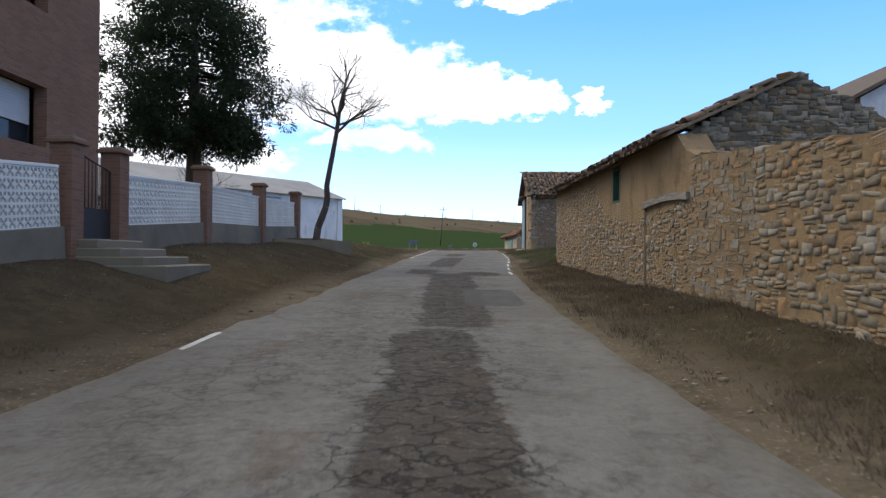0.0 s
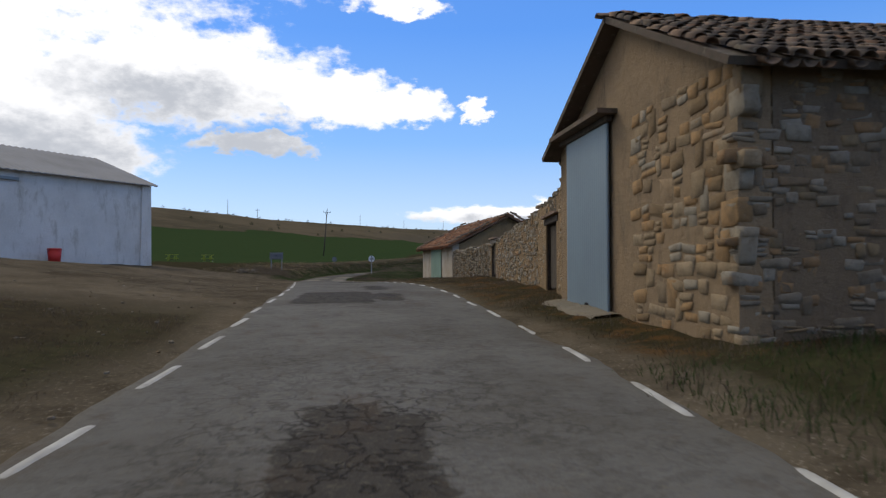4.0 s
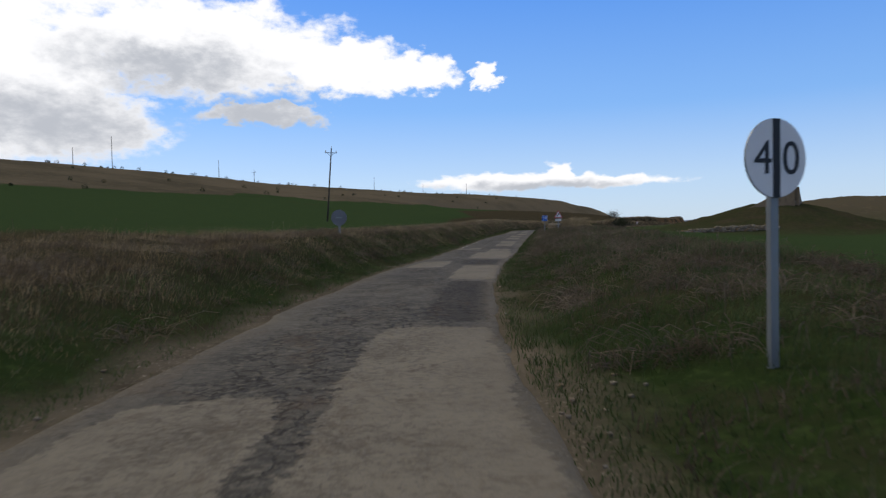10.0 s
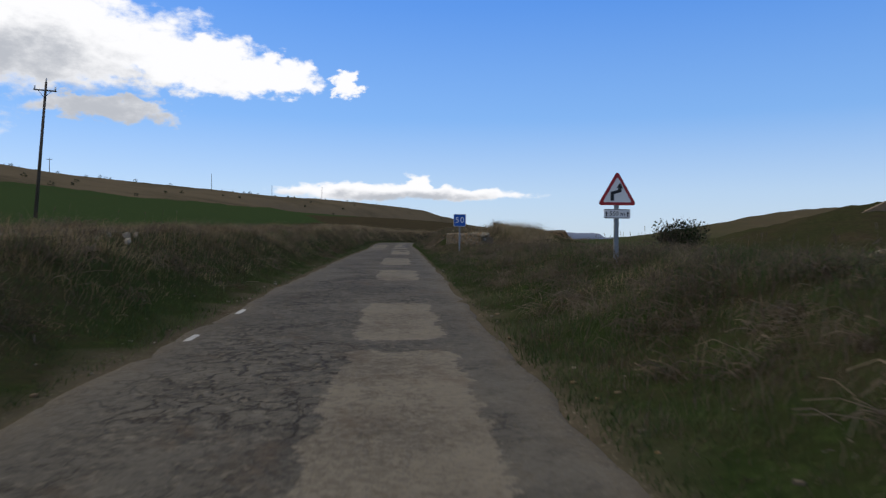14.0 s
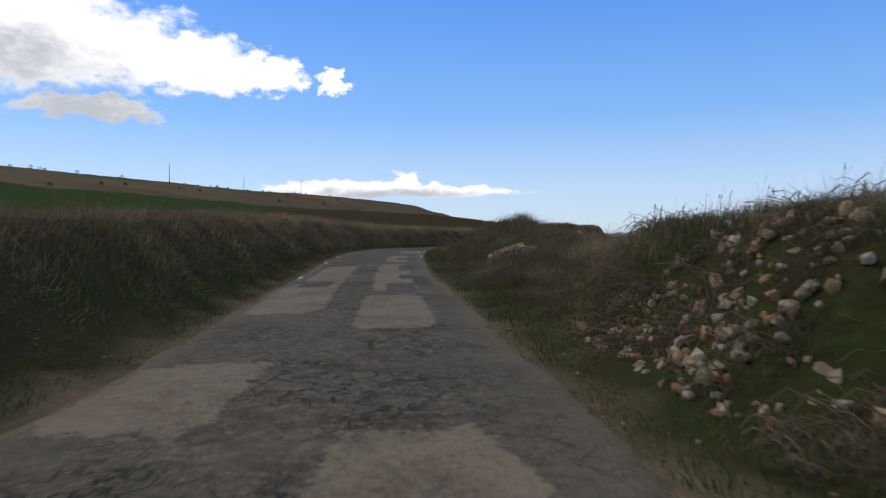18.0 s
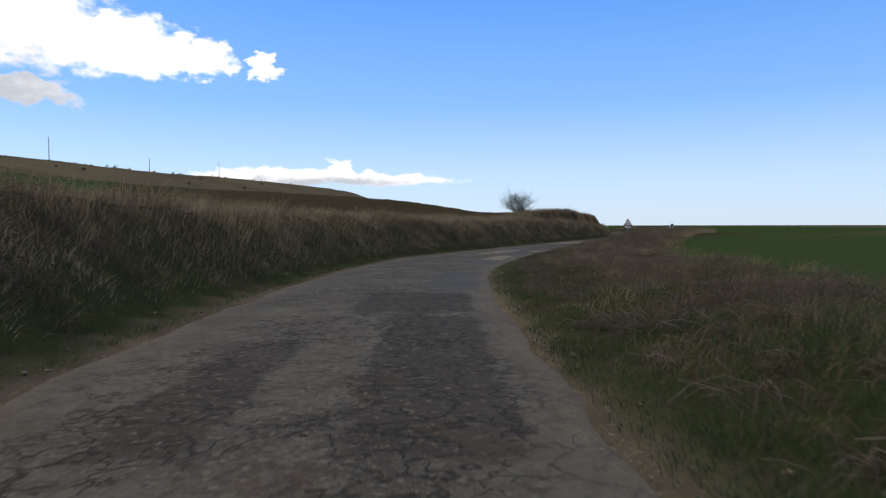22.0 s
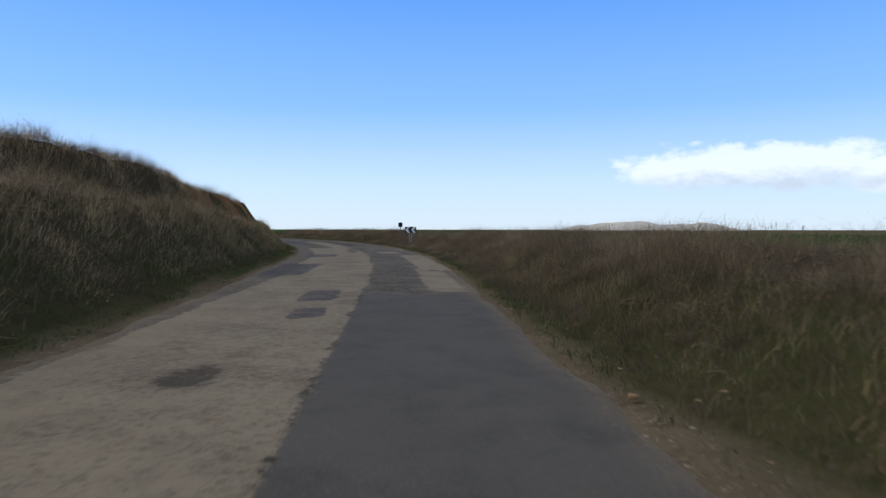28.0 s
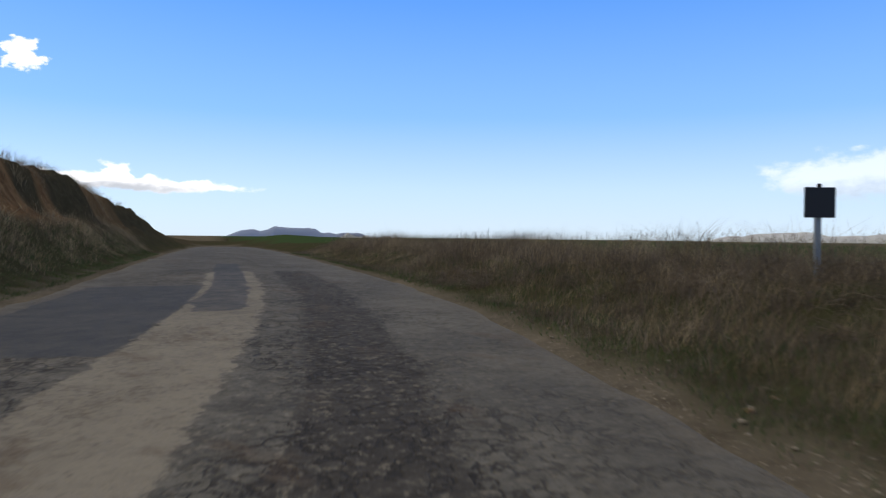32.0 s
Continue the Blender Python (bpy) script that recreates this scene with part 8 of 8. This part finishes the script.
blades("dead_weeds", p[:, 0], p[:, 1], np.full(len(s), 0.42), 0.007, M["brush"], "dark scrub along the top of the cutting", 19, 10, 0.18, (0.25, -0.15))
# tall grass on the earth bank behind the broken wall
x, y, s, d = strip(2600, 166, 200, 1, 3.4, 6.6, 213, 1.0, -0.2)
blades("dry_grass", x, y, np.full(len(x), 0.55), 0.006, M["straw_pale"], "tall pale grass on the bank behind the broken wall", 18, 10, 0.16, (0.45, -0.1))
# village verges
x, y, s, d = strip(5200, 0, 26, 1, 0.2, 2.6, 209, 0.9, 0.15)
blades("dead_weeds", x, y, np.full(len(x), 0.10), 0.009, M["brush"], "thin dead weeds below the stone wall", 9, 7, 0.1, (0, 0))
g0 = np.random.default_rng(5)
x, y = g0.uniform(3.4, 15, 4200), g0.uniform(23.5, 38, 4200)
kk = (x > 3.5) & ((x > 9.8) | (y > 23.6))
blades("green_grass", x[kk], y[kk], np.full(kk.sum(), 0.14), 0.008, M["grass"], "rough grass on the plot between the buildings", 10, 8, 0.14)
blades("dead_weeds", x[kk][::4], y[kk][::4], np.full(len(x[kk][::4]), 0.22), 0.008, M["brush"], "dead weeds on the plot between the buildings", 11, 8, 0.14)
x, y, s, d = strip(6500, 38, 71, 1, 0.25, 5.0, 210, 1.0, 0.1)
blades("dead_weeds", x, y, np.full(len(x), 0.08), 0.006, M["brush"], "low dry weeds below the yard wall", 12, 7, 0.1, (0, 0))
x, y, s, d = strip(7500, 73.6, 96, 1, 0.5, 9.0, 211, 0.9, -0.1)
blades("green_grass", x, y, np.interp(d, [1, 3, 9], [0.10, 0.24, 0.3]), 0.010, M["grass"], "rank grass beside the hut", 13, 9, 0.14)
blades("dead_weeds", x[::2], y[::2], np.full(len(x[::2]), 0.26), 0.011, M["brush"], "dead weeds beside the hut", 14, 8, 0.14)
x, y, s, d = strip(8500, 0, 44, -1, 0.5, 6.5, 212, 1.0, 0.1)
blades("dead_weeds", x, y, np.full(len(x), 0.07), 0.007, M["brush"], "thin dry weeds on the dirt forecourt", 15, 7, 0.1, (0, 0))


# a tangle of dead weeds on the low mound at the yard's edge
g0 = np.random.default_rng(25)
x, y = g0.normal(-4.6, 1.5, 900), g0.normal(92.0, 2.6, 900)
kk = x < -3.0
blades("dead_weeds", x[kk], y[kk], np.full(kk.sum(), 0.5), 0.007, M["brush"], "tangled dead weeds on a mound at the yard's edge", 16, 10, 0.15)
blades("green_grass", x[kk][::2] + 0.8, y[kk][::2], np.full(len(x[kk][::2]), 0.14), 0.007, M["grass"], "short grass round the weedy mound", 17, 9, 0.2)


def stalks(name, x, y, h, label, seed):
    """Tall dead stalks with a small head."""
    g = np.random.default_rng(seed)
    n = len(x)
    z = ground_height(x, y) - 0.05
    H = h * g.uniform(0.6, 1.3, n)
    dx, dy = g.normal(0.10, 0.12, n) * H, g.normal(0, 0.12, n) * H
    a = g.uniform(0, np.pi, n)
    out, faces = [], []
    for w0, z0, w1, z1 in ((0.0035, 0.0, 0.002, 1.0), (0.002, 0.9, 0.008, 0.96), (0.008, 0.96, 0.002, 1.05)):
        sx, sy = np.cos(a), np.sin(a)
        q = [np.stack([x + dx * zz + sg * sx * ww, y + dy * zz + sg * sy * ww, z + H * zz], -1) for ww, zz, sg in ((w0, z0, -1), (w0, z0, 1), (w1, z1, 1), (w1, z1, -1))]
        out.append(np.stack(q, 1).reshape(-1, 3))
    v = np.concatenate(out)
    return tagged(quads(name, v, np.arange(len(v)).reshape(-1, 4), M["brush"]), label, "weeds", "", "stuff")


x, y, s, d = strip(1500, 92, 222, 1, 1.4, 6.0, 220)
stalks("weed_stalks", x, y, np.full(len(x), 0.48), "tall dead weed stalks on the verge", 1)
x, y, s, d = strip(1500, 262, 372, 1, 2.2, 7.0, 221)
stalks("weed_stalks", x, y, np.full(len(x), 0.55), "tall dead weed stalks on the bank", 2)
x, y, s, d = strip(900, 90, 350, -1, 2.0, 7.0, 222)
stalks("weed_stalks", x, y, np.full(len(x), 0.45), "tall dead weed stalks on the bank", 3)



def tangle(name, x, y, size, per, mat, label, seed, flat=0.6):
    """Low domes of thin dead stems that arch and cross."""
    g = np.random.default_rng(seed)
    n = len(x) * per
    X, Y, R = np.repeat(x, per), np.repeat(y, per), np.repeat(size, per) * g.uniform(0.5, 1.2, n)
    a, b = g.uniform(0, 2 * np.pi, n), g.uniform(0, 2 * np.pi, n)
    px, py = X + np.cos(a) * R * g.uniform(0, 0.9, n), Y + np.sin(a) * R * g.uniform(0, 0.9, n)
    z = ground_height(px, py) - 0.03
    ln, top = R * g.uniform(0.5, 1.4, n), R * flat * g.uniform(0.3, 1.3, n)
    w = g.uniform(0.0022, 0.0045, n)
    pts = []
    for f, h in ((0.0, 0.0), (0.35, 0.8), (0.7, 1.0), (1.0, g.uniform(0.2, 1.0, n))):
        cx, cy, cz = px + np.cos(b) * ln * f, py + np.sin(b) * ln * f, z + top * h
        pts.append((np.stack([cx - np.sin(b) * w, cy + np.cos(b) * w, cz - w], -1), np.stack([cx + np.sin(b) * w, cy - np.cos(b) * w, cz + w], -1)))
    v = np.stack([p for pair in pts for p in pair], 1).reshape(-1, 3)
    k = np.arange(n)[:, None] * 8
    q = np.concatenate([k + [0, 1, 3, 2], k + [2, 3, 5, 4], k + [4, 5, 7, 6]], 1).reshape(-1, 4)
    return tagged(quads(name, v, q, mat), label, "weeds", "", "stuff")


g0 = np.random.default_rng(31)
x, y, s, d = strip(1500, 97, 262, 1, 0.8, 6.5, 231, 1.0, 0.2)
tangle("weed_tangles", x, y, g0.uniform(0.18, 0.5, len(x)), 46, M["brush"], "tangled dead weeds on the verge", 41)
x, y, s, d = strip(150, 183, 197, 1, 0.7, 3.6, 236, 1.0, 0.1)
tangle("weed_tangles", x, y, g0.uniform(0.2, 0.4, len(x)), 46, M["brush"], "tangled dead weeds among the tumbled stones", 46)
x, y, s, d = strip(900, 262, 372, 1, 0.8, 6.0, 232, 1.0, 0.1)
tangle("weed_tangles", x, y, g0.uniform(0.2, 0.55, len(x)), 46, M["brush"], "tangled dead weeds on the bank", 42)
x, y, s, d = strip(1300, 88, 330, -1, 0.6, 5.5, 233, 1.0, 0.1)
tangle("weed_tangles", x, y, g0.uniform(0.18, 0.45, len(x)), 40, M["brush"], "tangled dead weeds on the high bank", 43)
x, y, s, d = strip(480, 88, 372, 1, 0.8, 5.0, 234, 1.0, 0.0)
tangle("fallen_stalks", x, y, g0.uniform(0.15, 0.36, len(x)), 4, M["stalk"], "bleached fallen stalks in the grass", 44, 0.3)
x, y, s, d = strip(400, 88, 330, -1, 0.5, 5.0, 235, 1.0, 0.0)
tangle("fallen_stalks", x, y, g0.uniform(0.3, 0.7, len(x)), 4, M["stalk"], "bleached fallen stalks on the bank", 45, 0.3)

# loose stones on the verges
g0 = np.random.default_rng(15)
pieces = []
for side, s0, s1, dm, n in ((1, 0, 30, 2.4, 260), (-1, 0, 44, 6, 420), (-1, 44, 90, 9, 300), (1, 86, 372, 0.9, 900), (-1, 88, 352, 0.9, 700)):
    s, d = g0.uniform(s0, s1, n), g0.uniform(0.0, dm, n)
    lat = np.where(side < 0, np.interp(s, S_EDGE, E_LEFT) - d, np.interp(s, S_EDGE, E_RIGHT) + d)
    p = at(s, lat)
    z = ground_height(p[:, 0], p[:, 1])
    for k in range(n):
        sz = g0.uniform(0.012, 0.04) * (1.6 if g0.random() < 0.06 else 1)
        pieces.append((*STONE_ARR[k % 10], np.array(Matrix.Translation((p[k, 0], p[k, 1], z[k] + sz * 0.2)) @ Matrix.Rotation(g0.uniform(0, 6), 4, "Z") @ Matrix.Diagonal((sz * 1.4, sz, sz * 0.7, 1)))))
tagged(joined("gravel", pieces, M["stone_grey"]), "loose gravel and small stones along the verges", "gravel")
